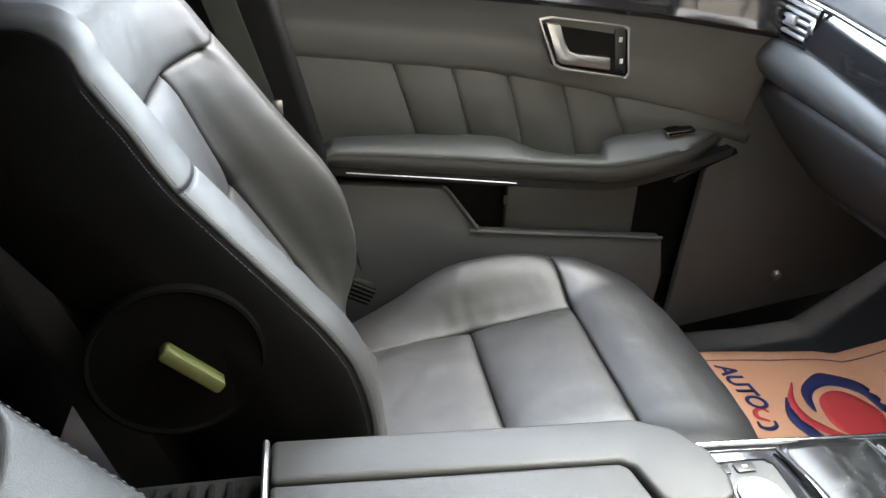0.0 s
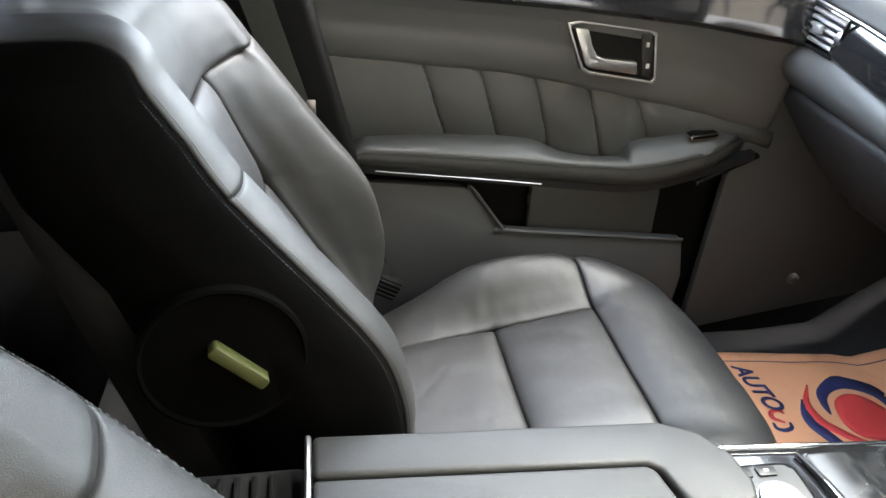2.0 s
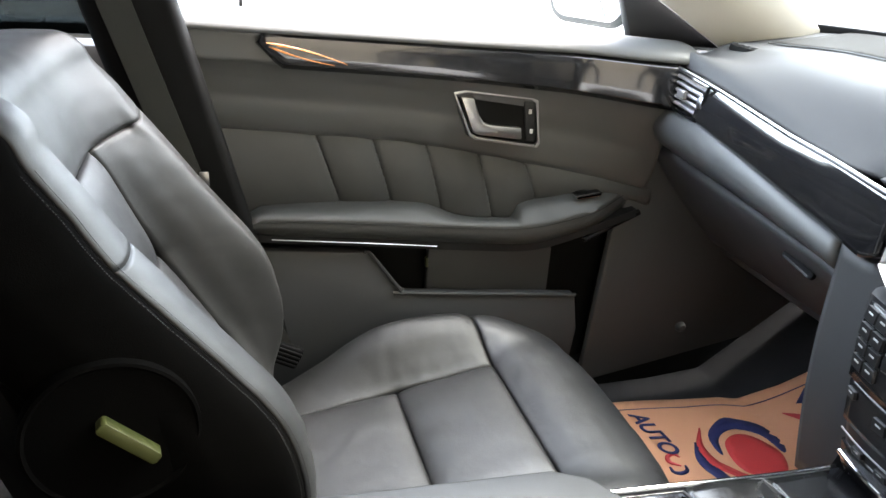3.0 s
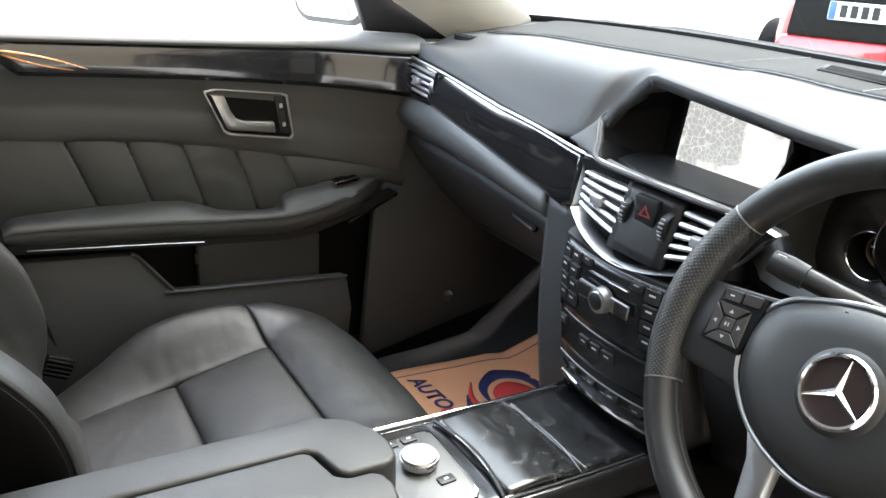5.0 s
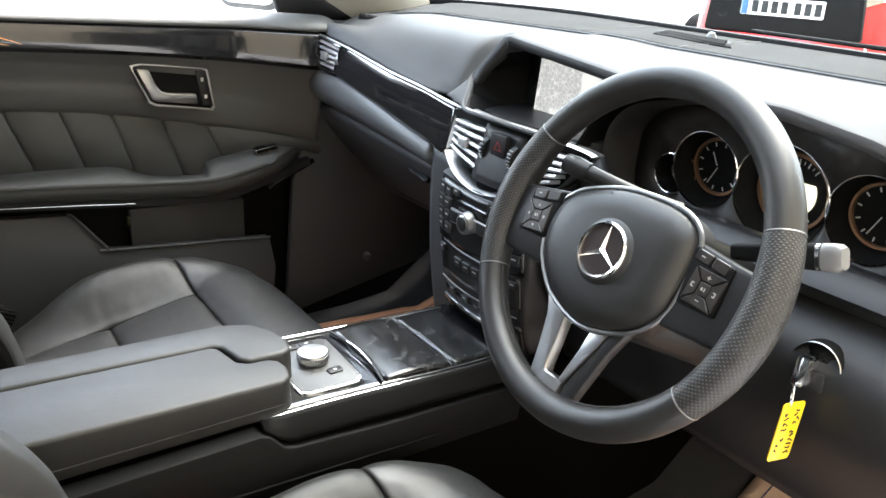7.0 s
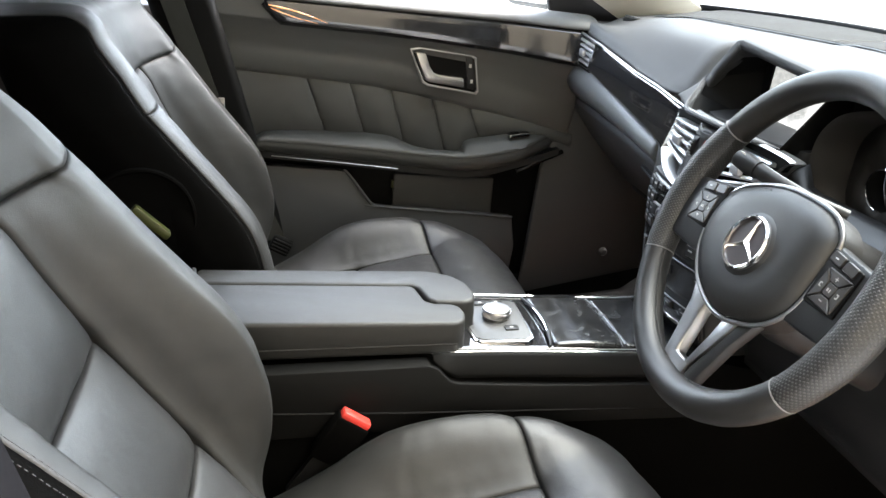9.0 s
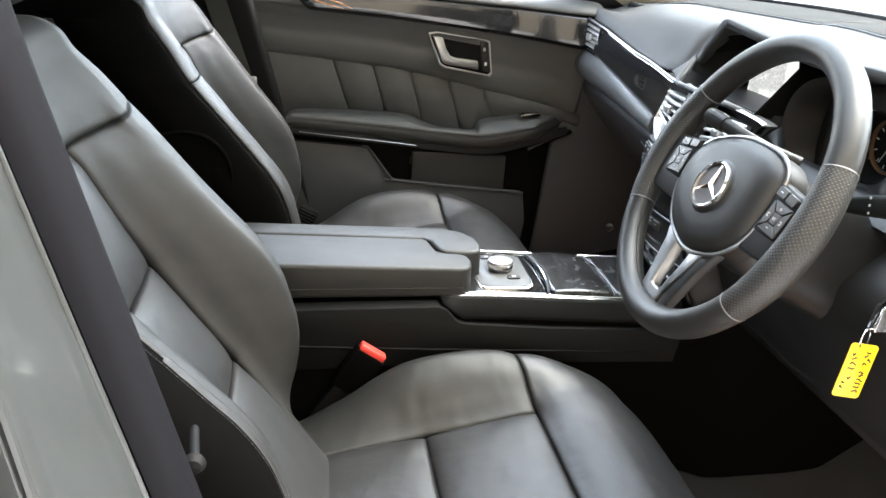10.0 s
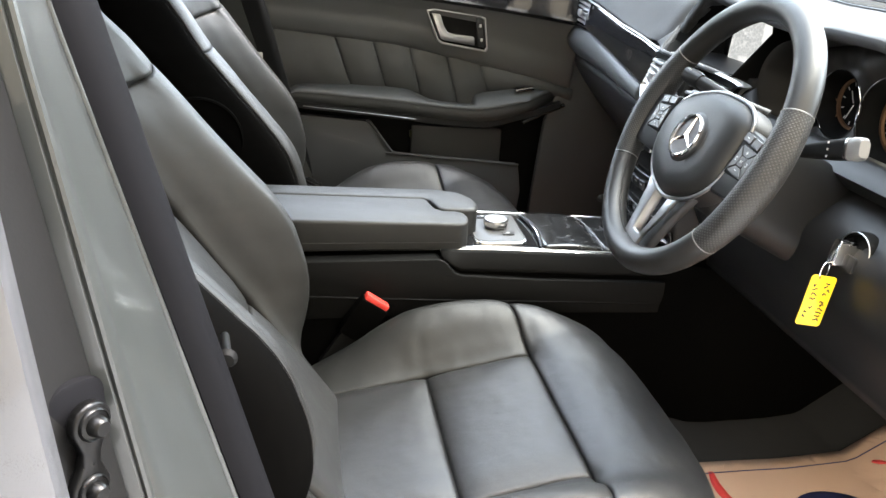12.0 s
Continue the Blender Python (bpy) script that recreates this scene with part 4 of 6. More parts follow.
part("switch_well", prism(rounded(0.047, 0.023, 0.002), 0.0025, 0.0036, "z", 0.0004, sw), DARK, switch)
part("rocker", prism(rounded(0.020, 0.016, 0.003), 0.003, 0.0062, "z", 0.0015, sw @ Matrix.Translation((-0.010, 0, 0))), DARK, switch)
# outside mirror
mm = Matrix.Translation((0.20, 1.00, 1.045)) @ Matrix.Rotation(radians(27), 4, "Z")
mirror_body = part("wing_mirror", loft([[mm @ Vector((u, v * f, w * f)) for v, w in rounded(0.20, 0.135, 0.045, 7)] for u, f in ((-0.03, 0.93), (-0.028, 1.0), (0.02, 1.0), (0.08, 0.82), (0.11, 0.45))]), PAINT, door, "silver-grey wing mirror housing")
part("mirror_glass", prism(rounded(0.175, 0.11, 0.035, 7), -0.034, -0.029, "x", 0.001, mm), MIRROR, mirror_body)
part("mirror_arm", tube([(0.25, 0.95, 0.995), (0.25, 0.84, 0.985)], 0.018, 12), PLASTIC, mirror_body)
part("mirror_triangle", prism([(0.165, 0.975), (0.42, 0.962), (0.42, 1.00), (0.10, 1.22), (0.12, 1.10)], 0.775, 0.80, "y", 0.006), PLASTIC, door)

# ---- the dashboard ----
dash = thing("dashboard", (0.45, 0, 0.55), "charcoal soft-skinned dashboard with black lacquer trim under the windscreen", "dashboard")
EDGE = [(-0.745, 0.90), (-0.66, 0.925), (-0.60, 0.955), (-0.50, 0.992), (-0.40, 1.006), (-0.30, 1.006), (-0.22, 1.000), (-0.14, 1.003), (0.0, 1.014), (0.085, 1.021), (0.098, 1.018), (0.160, 0.966), (0.172, 0.950), (0.192, 0.912), (0.26, 0.913), (0.373, 0.923), (0.54, 0.944), (0.62, 0.952), (0.70, 0.957)]
EDGE_X = [(-0.745, 0.24), (-0.60, 0.225), (-0.40, 0.215), (-0.2, 0.22), (0.0, 0.228), (0.10, 0.232), (0.17, 0.235), (0.195, 0.215), (0.25, 0.204), (0.70, 0.212)]


def dash_section(y):
    ze, xe = lerp_table(EDGE, y), lerp_table(EDGE_X, y)
    crest = 1.011 - (0.028 if y < 0 else 0.018) * soft((abs(y) - 0.45) / 0.25)
    rear = soft((y - 0.175) / 0.03)
    crest = max(crest, min(ze, 1.016))
    far = 0.018 * soft((-y - 0.45) / 0.25)
    a = [(0.66, 1.010 - far), (0.60, 1.011 - far), (0.54, 1.012 - far), (0.45, 0.5 * crest + 0.506 - 0.5 * far), (0.36, crest)]
    hood = [(0.31, max(crest, ze) * 0.5 + 0.5 * max(crest, ze)), (0.27, max(ze, crest - 0.004) if ze > 0.99 else crest * 0.35 + ze * 0.65), (xe + 0.012, ze + 0.003), (xe, ze)]
    slope = [(0.31, crest - 0.004), (0.262, crest - 0.020), (0.222, ze + 0.024), (xe, ze)]
    return a + [(h[0] * (1 - rear) + s[0] * rear, h[1] * (1 - rear) + s[1] * rear) for h, s in zip(hood, slope)]


ys_dash = sorted(set(np.round(np.concatenate([np.linspace(-0.745, 0.08, 60), np.linspace(0.08, 0.20, 40), np.linspace(0.21, 0.70, 40)]), 4)))
rows = [[(p.x, y, p.y) for p in spline([(q[0], q[1], 0) for q in dash_section(y)], 46)] for y in ys_dash]
thicken(part("upper_skin", skin(rows), DASH, dash, "charcoal grained dashboard top", sharp=60), 0.015, -1)
# matt front strip with a fine bright joint
def dash_height(x, y):
    p = sorted(dash_section(y))
    return lerp_table(p, x)


joint = [(0.43 - 0.07 * soft((y - 0.05) / 0.5), y, dash_height(0.43 - 0.07 * soft((y - 0.05) / 0.5), y) + 0.003) for y in np.linspace(-0.70, 0.66, 60)]
part("joint_line", tube(joint, 0.0013, 5), GREYFACE, dash)
rows = [[(x, y, dash_height(x, y) + 0.0016) for x in np.linspace(0.435 - 0.07 * soft((y - 0.05) / 0.5), 0.655, 16)] for y in np.linspace(-0.69, 0.66, 70)]
thicken(part("top_insert", skin(rows), TOPCLOTH, dash, "fine-ribbed dark grey upper dashboard strip", sharp=60), 0.002, -1)
for y in (0.155, -0.065):
    part("joint_line", tube([(x, y - 0.02 * (x - 0.47), dash_height(x, y) + 0.004) for x in np.linspace(0.44, 0.68, 8)], 0.0009, 5), GREYFACE, dash)
BAR = [(0.522, 0.060), (0.572, 0.080), (0.552, -0.074), (0.502, -0.112)]
sensor = part("centre_speaker", loft([[(x, y, 1.006) for x, y in BAR], [(x, y, 1.0170) for x, y in BAR], [(0.537 + (x - 0.537) * 0.86, y * 0.96, 1.0195) for x, y in BAR]]), DARK, dash, "black slotted speaker bar")
for k in range(4):
    a, b = Vector((0.527 + 0.010 * k, 0.050 + 0.004 * k, 1.0196)), Vector((0.508 + 0.011 * k, -0.095 + 0.007 * k, 1.0196))
    part("rib", tube([a, b], 0.0018, 6), TOPCLOTH, sensor)
part("sensor_dome", turned([(0.0, 0.010), (0.005, 0.009), (0.008, 0.004), (0.009, 0.0), (0.0, -0.004)], Matrix.Translation((0.590, -0.006, 1.0145)), 16), GREYFACE, dash)
gr = Matrix.Translation((0.315, 0.648, 0.986)) @ Matrix.Rotation(radians(8), 4, "Y")
grille = part("demister_vent", prism(rounded(0.045, 0.072, 0.02, 7), -0.006, 0.0045, "z", 0.001, gr), DARK, dash, "black demister vent")
for k in range(4):
    part("fin", box((0, -0.024 + 0.016 * k, 0.006), (0.034, 0.005, 0.005), 0.001, gr), DASH, grille)

# lacquer band across the passenger side
BAND_TOP = [(0.15, 0.903), (0.26, 0.911), (0.373, 0.920), (0.54, 0.942), (0.60, 0.948), (0.695, 0.956)]
BAND_LOW = [(0.15, 0.838), (0.186, 0.822), (0.30, 0.838), (0.426, 0.861), (0.571, 0.886), (0.60, 0.892)]
rows = []
for y in np.linspace(0.158, 0.580, 50):
    lo, hi = lerp_table(BAND_LOW, y), lerp_table(BAND_TOP, y)
    rows.append([(0.193 + 0.012 * k / 12 - 0.004 * math.sin(math.pi * k / 12) - 0.012 * (1 - soft((y - 0.15) / 0.15)), y + 0.014 * (1 - k / 12) * soft((y - 0.40) / 0.15), lo + (hi - lo) * k / 12) for k in range(13)])
thicken(part("trim_band", skin(rows), PIANO, dash, "black lacquered trim band", sharp=60), 0.012, 1)
part("bright_line", tube([(0.1995 - 0.010 * (1 - soft((y - 0.15) / 0.15)), y, lerp_table(BAND_TOP, y) + 0.003) for y in np.linspace(0.150, 0.695, 40)], 0.0022, 8), SATIN, dash, "satin metal line along the dashboard")
# padded roll and glovebox lid below
PAD_LOW = [(0.15, 0.752), (0.24, 0.763), (0.292, 0.770), (0.50, 0.786), (0.74, 0.800)]
rows = []
for y in np.linspace(0.235, 0.745, 50):
    hi, lo = (lerp_table(BAND_LOW, y) if y < 0.59 else 0.888) - 0.003, lerp_table(PAD_LOW, y)
    rows.append([(0.204 - 0.020 * math.sin(math.pi * k / 12) ** 0.8 + 0.030 * soft((k / 12 - 0.0) / 1.0) * 0 + 0.03 * (1 - k / 12) ** 2, y, lo + (hi - lo) * k / 12) for k in range(13)])
# lower dash takes the raised vinyl, so the glare sits in its colour
thicken(part("padded_roll", skin(rows), VINYL, dash, sharp=60), 0.02, 1)
rows = []
for y in np.linspace(0.135, 0.228, 14):
    hi, lo = lerp_table(BAND_LOW, y) - 0.003, 0.47
    rows.append([(0.196 - 0.012 * math.sin(math.pi * k / 16) + 0.02 * (1 - k / 16), y, lo + (hi - lo) * k / 16) for k in range(17)])
thicken(part("stack_cheek", skin(rows), PLASTIC_GLARE, dash, sharp=60), 0.03, 1)
rows = []
for y in np.linspace(0.232, 0.765, 40):
    hi = lerp_table(PAD_LOW, y) - 0.003
    rows.append([(0.226 + 0.17 * (1 - k / 14) ** 1.25, y, 0.585 + (hi - 0.585) * k / 14) for k in range(15)])
glovebox = thicken(part("glovebox_lid", skin(rows), PLASTIC_GLARE, dash, "dark glovebox lid", sharp=60), 0.02, 1)
lm = Matrix.Translation((0.243, 0.345, 0.735)) @ Matrix.Rotation(radians(-58), 4, "Y") @ Matrix.Rotation(radians(83), 4, "Z")
latch = part("glovebox_latch", prism(rounded(0.072, 0.011, 0.005), -0.006, 0.0008, "z", 0.0004, lm), DARK, glovebox)
part("pull_lip", prism(rounded(0.062, 0.0035, 0.0015), 0.0, 0.0018, "z", 0.0005, lm @ Matrix.Translation((0, 0.004, 0))), PLASTIC, latch)
part("under_tray", prism([(0.39, 0.590), (0.76, 0.58), (0.76, 0.565), (0.40, 0.572)], 0.16, 0.72, "y", 0.004), PLASTIC_GLARE, dash)
part("bulkhead", prism([(0.50, 0.60), (0.78, 0.60), (0.78, 0.97), (0.50, 0.97)], -0.72, 0.72, "y", 0.01), DARK, dash)
part("kick_panel", prism([(0.135, 0.28), (0.80, 0.40), (0.80, 0.70), (0.26, 0.90), (0.165, 0.62)], 0.753, 0.776, "y", 0.01), PLASTIC_GLARE, dash, "side of the footwell, greyed for glare")
part("fixing_cap", turned([(0.0, 0.010), (0.007, 0.009), (0.011, 0.004), (0.012, -0.004), (0.0, -0.004)], Matrix.Translation((0.356, 0.752, 0.395)) @ Matrix.Rotation(radians(90), 4, "X"), 20), PLASTIC_GLARE, dash)


def vent(name, parent, corners, x_at, slats, mat=SLATS, tab=True):
    """An air vent: a dark well behind a set of bright slats between four corners (y, z): top first, then bottom."""
    (y0, z0), (y1, z1), (y2, z2), (y3, z3) = corners
    well = [(y0, z0), (y1, z1), (y3, z3), (y2, z2)]
    v = part(name, loft([[(x_at(*p) + 0.020, p[0], p[1]) for p in well], [(x_at(*p) + 0.04, p[0], p[1]) for p in well]]), DARK, parent)
    for k in range(slats):
        t = (k + 0.5) / slats
        a, b = (y0 + (y2 - y0) * t, z0 + (z2 - z0) * t), (y1 + (y3 - y1) * t, z1 + (z3 - z1) * t)
        ring = []
        n = 7
        for m in range(n):
            s = m / (n - 1)
            y, z = a[0] + (b[0] - a[0]) * s, a[1] + (b[1] - a[1]) * s
            x = x_at(y, z)
            ring.append([(x - 0.001, y, z + 0.0035), (x - 0.004, y, z + 0.001), (x - 0.003, y, z - 0.002), (x + 0.016, y, z - 0.0045), (x + 0.016, y, z + 0.001)])
        part("slat", loft(ring), mat, v)
    if tab:
        cy, cz = (y0 + y1 + y2 + y3) / 4, (z0 + z1 + z2 + z3) / 4
        part("slider", box((x_at(cy, cz) - 0.006, cy, cz), (0.010, 0.022, 0.014), 0.003), SLATS, v)
    return v


side = vent("side_vent", dash, [(0.674, 0.950), (0.574, 0.941), (0.697, 0.895), (0.594, 0.888)], lambda y, z: 0.200, 5)
ring = [(0.197, 0.684, 0.953), (0.196, 0.622, 0.949), (0.196, 0.566, 0.944), (0.196, 0.576, 0.915), (0.196, 0.590, 0.884), (0.197, 0.645, 0.887), (0.198, 0.706, 0.891), (0.198, 0.696, 0.920)]
part("vent_surround", tube(ring, 0.0032, 8, True), PIANO, side)
part("vent_thumbwheel", turned([(0.0, 0.007), (0.014, 0.007), (0.015, 0.0), (0.014, -0.007), (0.0, -0.007)], Matrix.Translation((0.206, 0.582, 0.914)) @ Matrix.Rotation(radians(90), 4, "X"), 24), SATIN, side)

# display hood and screen
HOOD_RIM = [(0.246, 0.090, 1.012), (0.244, 0.155, 0.964), (0.236, 0.176, 0.946), (0.206, 0.147, 0.929), (0.175, 0.111, 0.912), (0.153, 0.03, 0.917), (0.158, -0.085, 0.915), (0.182, -0.128, 0.908), (0.243, -0.122, 0.975), (0.246, -0.112, 0.996), (0.246, -0.100, 1.000)]
SCREEN_BACK = [(0.098, 0.996), (0.108, 0.985), (0.112, 0.972), (0.120, 0.890), (0.116, 0.882), (0.03, 0.880), (-0.098, 0.877), (-0.106, 0.884), (-0.104, 0.975), (-0.100, 0.990), (-0.092, 0.994)]
display = part("display_hood", loft([[(x + 0.006, y, z) for x, y, z in HOOD_RIM], HOOD_RIM, [(0.300, y, z) for y, z in SCREEN_BACK]], caps=False), DARK, dash, sharp=30)
part("display_back", prism(SCREEN_BACK, 0.3005, 0.312, "x", 0), DARK, display)
part("hood_rim", tube(spline([(x - 0.003, y, z) for x, y, z in HOOD_RIM[:8]], 60), 0.0035, 8), DASH, display)
part("screen_frame", prism(rounded(0.176, 0.114, 0.006, 4, -0.001, 0.936), 0.294, 0.300, "x", 0.0015), PLASTIC, display)
part("map_screen", prism([(0.075, 0.986), (-0.080, 0.983), (-0.078, 0.893), (0.087, 0.888)], 0.2915, 0.2945, "x", 0), SCREEN, display, "lit navigation screen showing a pale street map")
for y in (0.080, 0.066, 0.030):
    part("map_icon", box((0.2905, y - 0.004, 0.895), (0.001, 0.011, 0.008), 0), ICON, display)
# skin between the lacquer band and the hood's lower corner
rows = []
for a, b in zip(spline([(0.206, 0.208, 0.913), (0.216, 0.194, 0.926), (0.237, 0.178, 0.948)], 12), spline([(0.198, 0.176, 0.908), (0.188, 0.152, 0.911), (0.174, 0.112, 0.911)], 12)):
    rows.append([a.lerp(b, k / 8) + Vector((0, 0, 0.002 * math.sin(math.pi * k / 8))) for k in range(9)])
thicken(part("hood_shoulder", skin(rows), DASH, dash, sharp=60), 0.010, 1)

# ---- centre stack ----
STACK_X = [(0.56, 0.150), (0.60, 0.130), (0.66, 0.118), (0.72, 0.112), (0.78, 0.110), (0.83, 0.116), (0.87, 0.130), (0.92, 0.150)]
STACK_W = [(0.56, 0.098), (0.62, 0.098), (0.70, 0.105), (0.80, 0.118), (0.845, 0.121), (0.92, 0.146)]


def stack_x(y, z):
    return lerp_table(STACK_X, z) + 0.028 * (y / 0.14) ** 2


stack = thing("centre_stack", (0.25, 0, 0.56), "black centre stack with chrome-framed vents and rows of buttons", "control panel")
rings = []
for z in np.linspace(0.56, 0.905, 40):
    w = lerp_table(STACK_W, z)
    front = [(stack_x(y, z) + 0.004 + (0.05 if z > 0.822 else 0.0) + 0.012 * max(0.0, (abs(y) - w + 0.008) / 0.008) ** 2, y, z) for y in np.linspace(-w, w, 25)]
    rings.append(front + [(0.42, w, z), (0.42, -w, z)])
part("stack_body", loft(rings), PLASTIC, stack, sharp=50)
frame_path = [(0.182, 0.143, 0.908), (0.158, 0.07, 0.915), (0.149, 0.0, 0.917), (0.154, -0.07, 0.916), (0.172, -0.165, 0.905), (0.168, -0.160, 0.893), (0.148, -0.130, 0.850), (0.128, -0.065, 0.824), (0.117, 0.0, 0.814), (0.125, 0.065, 0.823), (0.143, 0.117, 0.842), (0.150, 0.124, 0.853), (0.178, 0.142, 0.900)]
loop = spline(frame_path, 120, True)
ins = [Vector((p.x + 0.006, p.y * 0.972 - 0.001, 0.868 + (p.z - 0.868) * 0.925)) for p in loop]
out = [Vector((p.x + 0.006, p.y * 1.01, 0.868 + (p.z - 0.868) * 1.03)) for p in loop]
mid = [a.lerp(b, 0.5) + Vector((-0.006, 0, 0)) for a, b in zip(ins, out)]
rings = [out, mid, ins, [p + Vector((0.02, 0, 0)) for p in ins]]
part("vent_frame", loft(rings, caps=False), SATIN, stack, "satin chrome vent surround", sharp=70)
part("vent_backing", prism([(p.y, p.z) for p in ins[::3]], 0.175, 0.185, "x", 0), DARK, stack)
vent_x = lambda y, z: lerp_table([(0.82, 0.128), (0.86, 0.140), (0.91, 0.158)], z) + 0.9 * y * y
vent("centre_vent", stack, [(0.118, 0.897), (0.026, 0.902), (0.104, 0.852), (0.026, 0.838)], vent_x, 5)
vent("centre_vent", stack, [(-0.064, 0.902), (-0.143, 0.895), (-0.060, 0.838), (-0.118, 0.854)], vent_x, 5)
hz = [[(vent_x(y, z) - 0.003, y, z) for z in np.linspace(0.828, 0.908, 8)] for y in np.linspace(-0.058, 0.028, 8)]
hazard = thicken(part("hazard_panel", skin(hz), PLASTIC, stack, sharp=60), 0.02, 1)
part("hazard_switch", prism([(0.002, 0.902), (-0.034, 0.902), (-0.032, 0.868), (0.000, 0.868)], 0.1408, 0.150, "x", 0.0012), PLASTIC, hazard)
tri = [(-0.016, 0.893), (-0.006, 0.878), (-0.026, 0.878)]
part("hazard_triangle", loft([[(0.1402, y, z) for y, z in tri], [(0.1412, y, z) for y, z in tri], [(0.1412, -0.016 + (y + 0.016) * 0.6, 0.8815 + (z - 0.8815) * 0.6) for y, z in tri], [(0.1402, -0.016 + (y + 0.016) * 0.6, 0.8815 + (z - 0.8815) * 0.6) for y, z in tri], [(0.1402, y, z) for y, z in tri]], caps=False), RED_DARK, hazard, "red warning triangle")
for y in (0.016, -0.048):
    tw = part("thumbwheel", turned([(0.0, 0.0055), (0.019, 0.0055), (0.0205, 0.003), (0.0205, -0.003), (0.019, -0.0055), (0.0, -0.0055)], Matrix.Translation((0.155, y, 0.872)) @ Matrix.Rotation(radians(90), 4, "X"), 40), PLASTIC, stack)
    for k in range(7):
        a = radians(140 + 14 * k)
        part("tread", box((0.0205 * math.cos(a), 0.0205 * math.sin(a), 0), (0.003, 0.0025, 0.0075), 0.0006, Matrix.Translation((0.155, y, 0.872)) @ Matrix.Rotation(radians(90), 4, "X")), SATIN, tw)


def button(y, z, w, h, parent, mat=PLASTIC, mark=True, proud=0.0015):
    x = stack_x(y, z)
    lean = math.atan2(stack_x(y, z + 0.01) - stack_x(y, z - 0.01), 0.02)
    turn = math.atan2(stack_x(y + 0.01, z) - stack_x(y - 0.01, z), 0.02)
    m = Matrix.Translation((x, y, z)) @ Matrix.Rotation(-turn, 4, "Z") @ Matrix.Rotation(lean, 4, "Y")
    b = part("button", prism(rounded(w, h, 0.0015, 3), -proud, 0.006, "x", 0.001, m, 1), mat, parent)
    if mark:
        part("symbol", box((-proud - 0.0001, 0, 0.0015), (0.0004, w * 0.42, h * 0.13), 0, m), LEGEND, b)
    return b


def stack_panel(y0, y1, z0, z1, mat, name, proud=0.001):
    rows = [[(stack_x(y, z) + 0.003 - proud, y, z) for z in np.linspace(z0, z1, 10)] for y in np.linspace(y0, y1, 20)]
    return thicken(part(name, skin(rows), mat, stack, sharp=60), 0.01, 1)


stack_panel(-0.103, 0.103, 0.716, 0.812, GLOSSY, "control_panel")
for k, z in enumerate((0.800, 0.780, 0.760, 0.740)):
    for y in (0.090, 0.068):
        button(y, z, 0.0205, 0.0165, stack)
        button(-y, z, 0.0205, 0.0165, stack)
button(0.044, 0.804, 0.018, 0.010, stack)
button(-0.044, 0.804, 0.018, 0.010, stack)
part("disc_slot", box((0.1135, 0, 0.794), (0.006, 0.070, 0.0016), 0.0006), CHROME, stack)
m = Matrix.Translation((0.108, 0.0, 0.770)) @ Matrix.Rotation(radians(-90), 4, "Y")
part("knob_plate", prism([(-0.011, 0.044), (0.011, 0.044), (0.009, -0.044), (-0.009, -0.044)], -0.002, 0.0025, "z", 0.001, m), SATIN, stack, "satin silver key bar")
for y in (0.033, -0.033):
    part("key", prism(rounded(0.017, 0.022, 0.002), 0.0020, 0.0035, "z", 0.0006, m @ Matrix.Translation((0, y, 0))), PLASTIC, stack)
knob = part("volume_knob", turned([(0.0, 0.013), (0.0115, 0.013), (0.0125, 0.0118), (0.0155, 0.0112), (0.0165, 0.005), (0.0168, -0.002), (0.0, -0.002)], m, 40), SATIN, stack, "ribbed silver rotary knob")
part("knob_cap", turned([(0.0, 0.0142), (0.010, 0.0140), (0.0112, 0.0130), (0.0, 0.0128)], m, 30), PLASTIC, knob)
stack_panel(-0.098, 0.098, 0.660, 0.714, GLOSSY, "lower_panel")
for y in (0.034, 0.011, -0.012):
    button(y, 0.692, 0.020, 0.016, stack)
button(0.088, 0.700, 0.016, 0.012, stack)
button(-0.088, 0.700, 0.016, 0.012, stack)
for zz, mat, r in ((0.648, SATIN, 0.0012), (0.612, CHROME, 0.0032)):
    part("bright_line", tube([(stack_x(y, zz) - 0.001, y, zz) for y in np.linspace(-0.094, 0.094, 16)], r, 8), mat, stack, "chrome line on the ashtray lid")
for y in (0.06, 0.02, -0.02, -0.06):
    button(y, 0.636, 0.018, 0.010, stack, proud=0.002)
stack_panel(-0.096, 0.096, 0.575, 0.630, GLOSSY, "ashtray_lid")

# ---- instrument cluster behind the wheel ----
cluster = thing("instrument_cluster", (0.30, -0.37, 0.80), "instrument cluster with chrome-ringed dials behind the steering wheel", "instrument cluster")
TUNNEL = [(-0.150, 0.830), (-0.140, 0.90), (-0.155, 0.945), (-0.20, 0.975), (-0.30, 0.994), (-0.40, 0.995), (-0.50, 0.980), (-0.575, 0.945), (-0.600, 0.89), (-0.600, 0.825), (-0.50, 0.806), (-0.37, 0.800), (-0.25, 0.808)]
tun = [(p.x, p.y) for p in spline([(a, b, 0) for a, b in TUNNEL], 80, True)]
cy, cz = -0.372, 0.895
part("binnacle", loft([[(0.222, y, z) for y, z in tun], [(0.228, cy + (y - cy) * 0.97, cz + (z - cz) * 0.95) for y, z in tun], [(0.300, cy + (y - cy) * 0.93, cz + (z - cz) * 0.88) for y, z in tun]], caps=False), CLUSTER_SKIN, cluster, sharp=60)
DIALS = ((-0.213, 0.878, 0.027, "fuel_gauge"), (-0.264, 0.896, 0.049, "clock_dial"), (-0.372, 0.893, 0.062, "speedometer"), (-0.480, 0.896, 0.049, "rev_counter"), (-0.531, 0.878, 0.027, "temperature_gauge"))
FACIA_X = 0.280


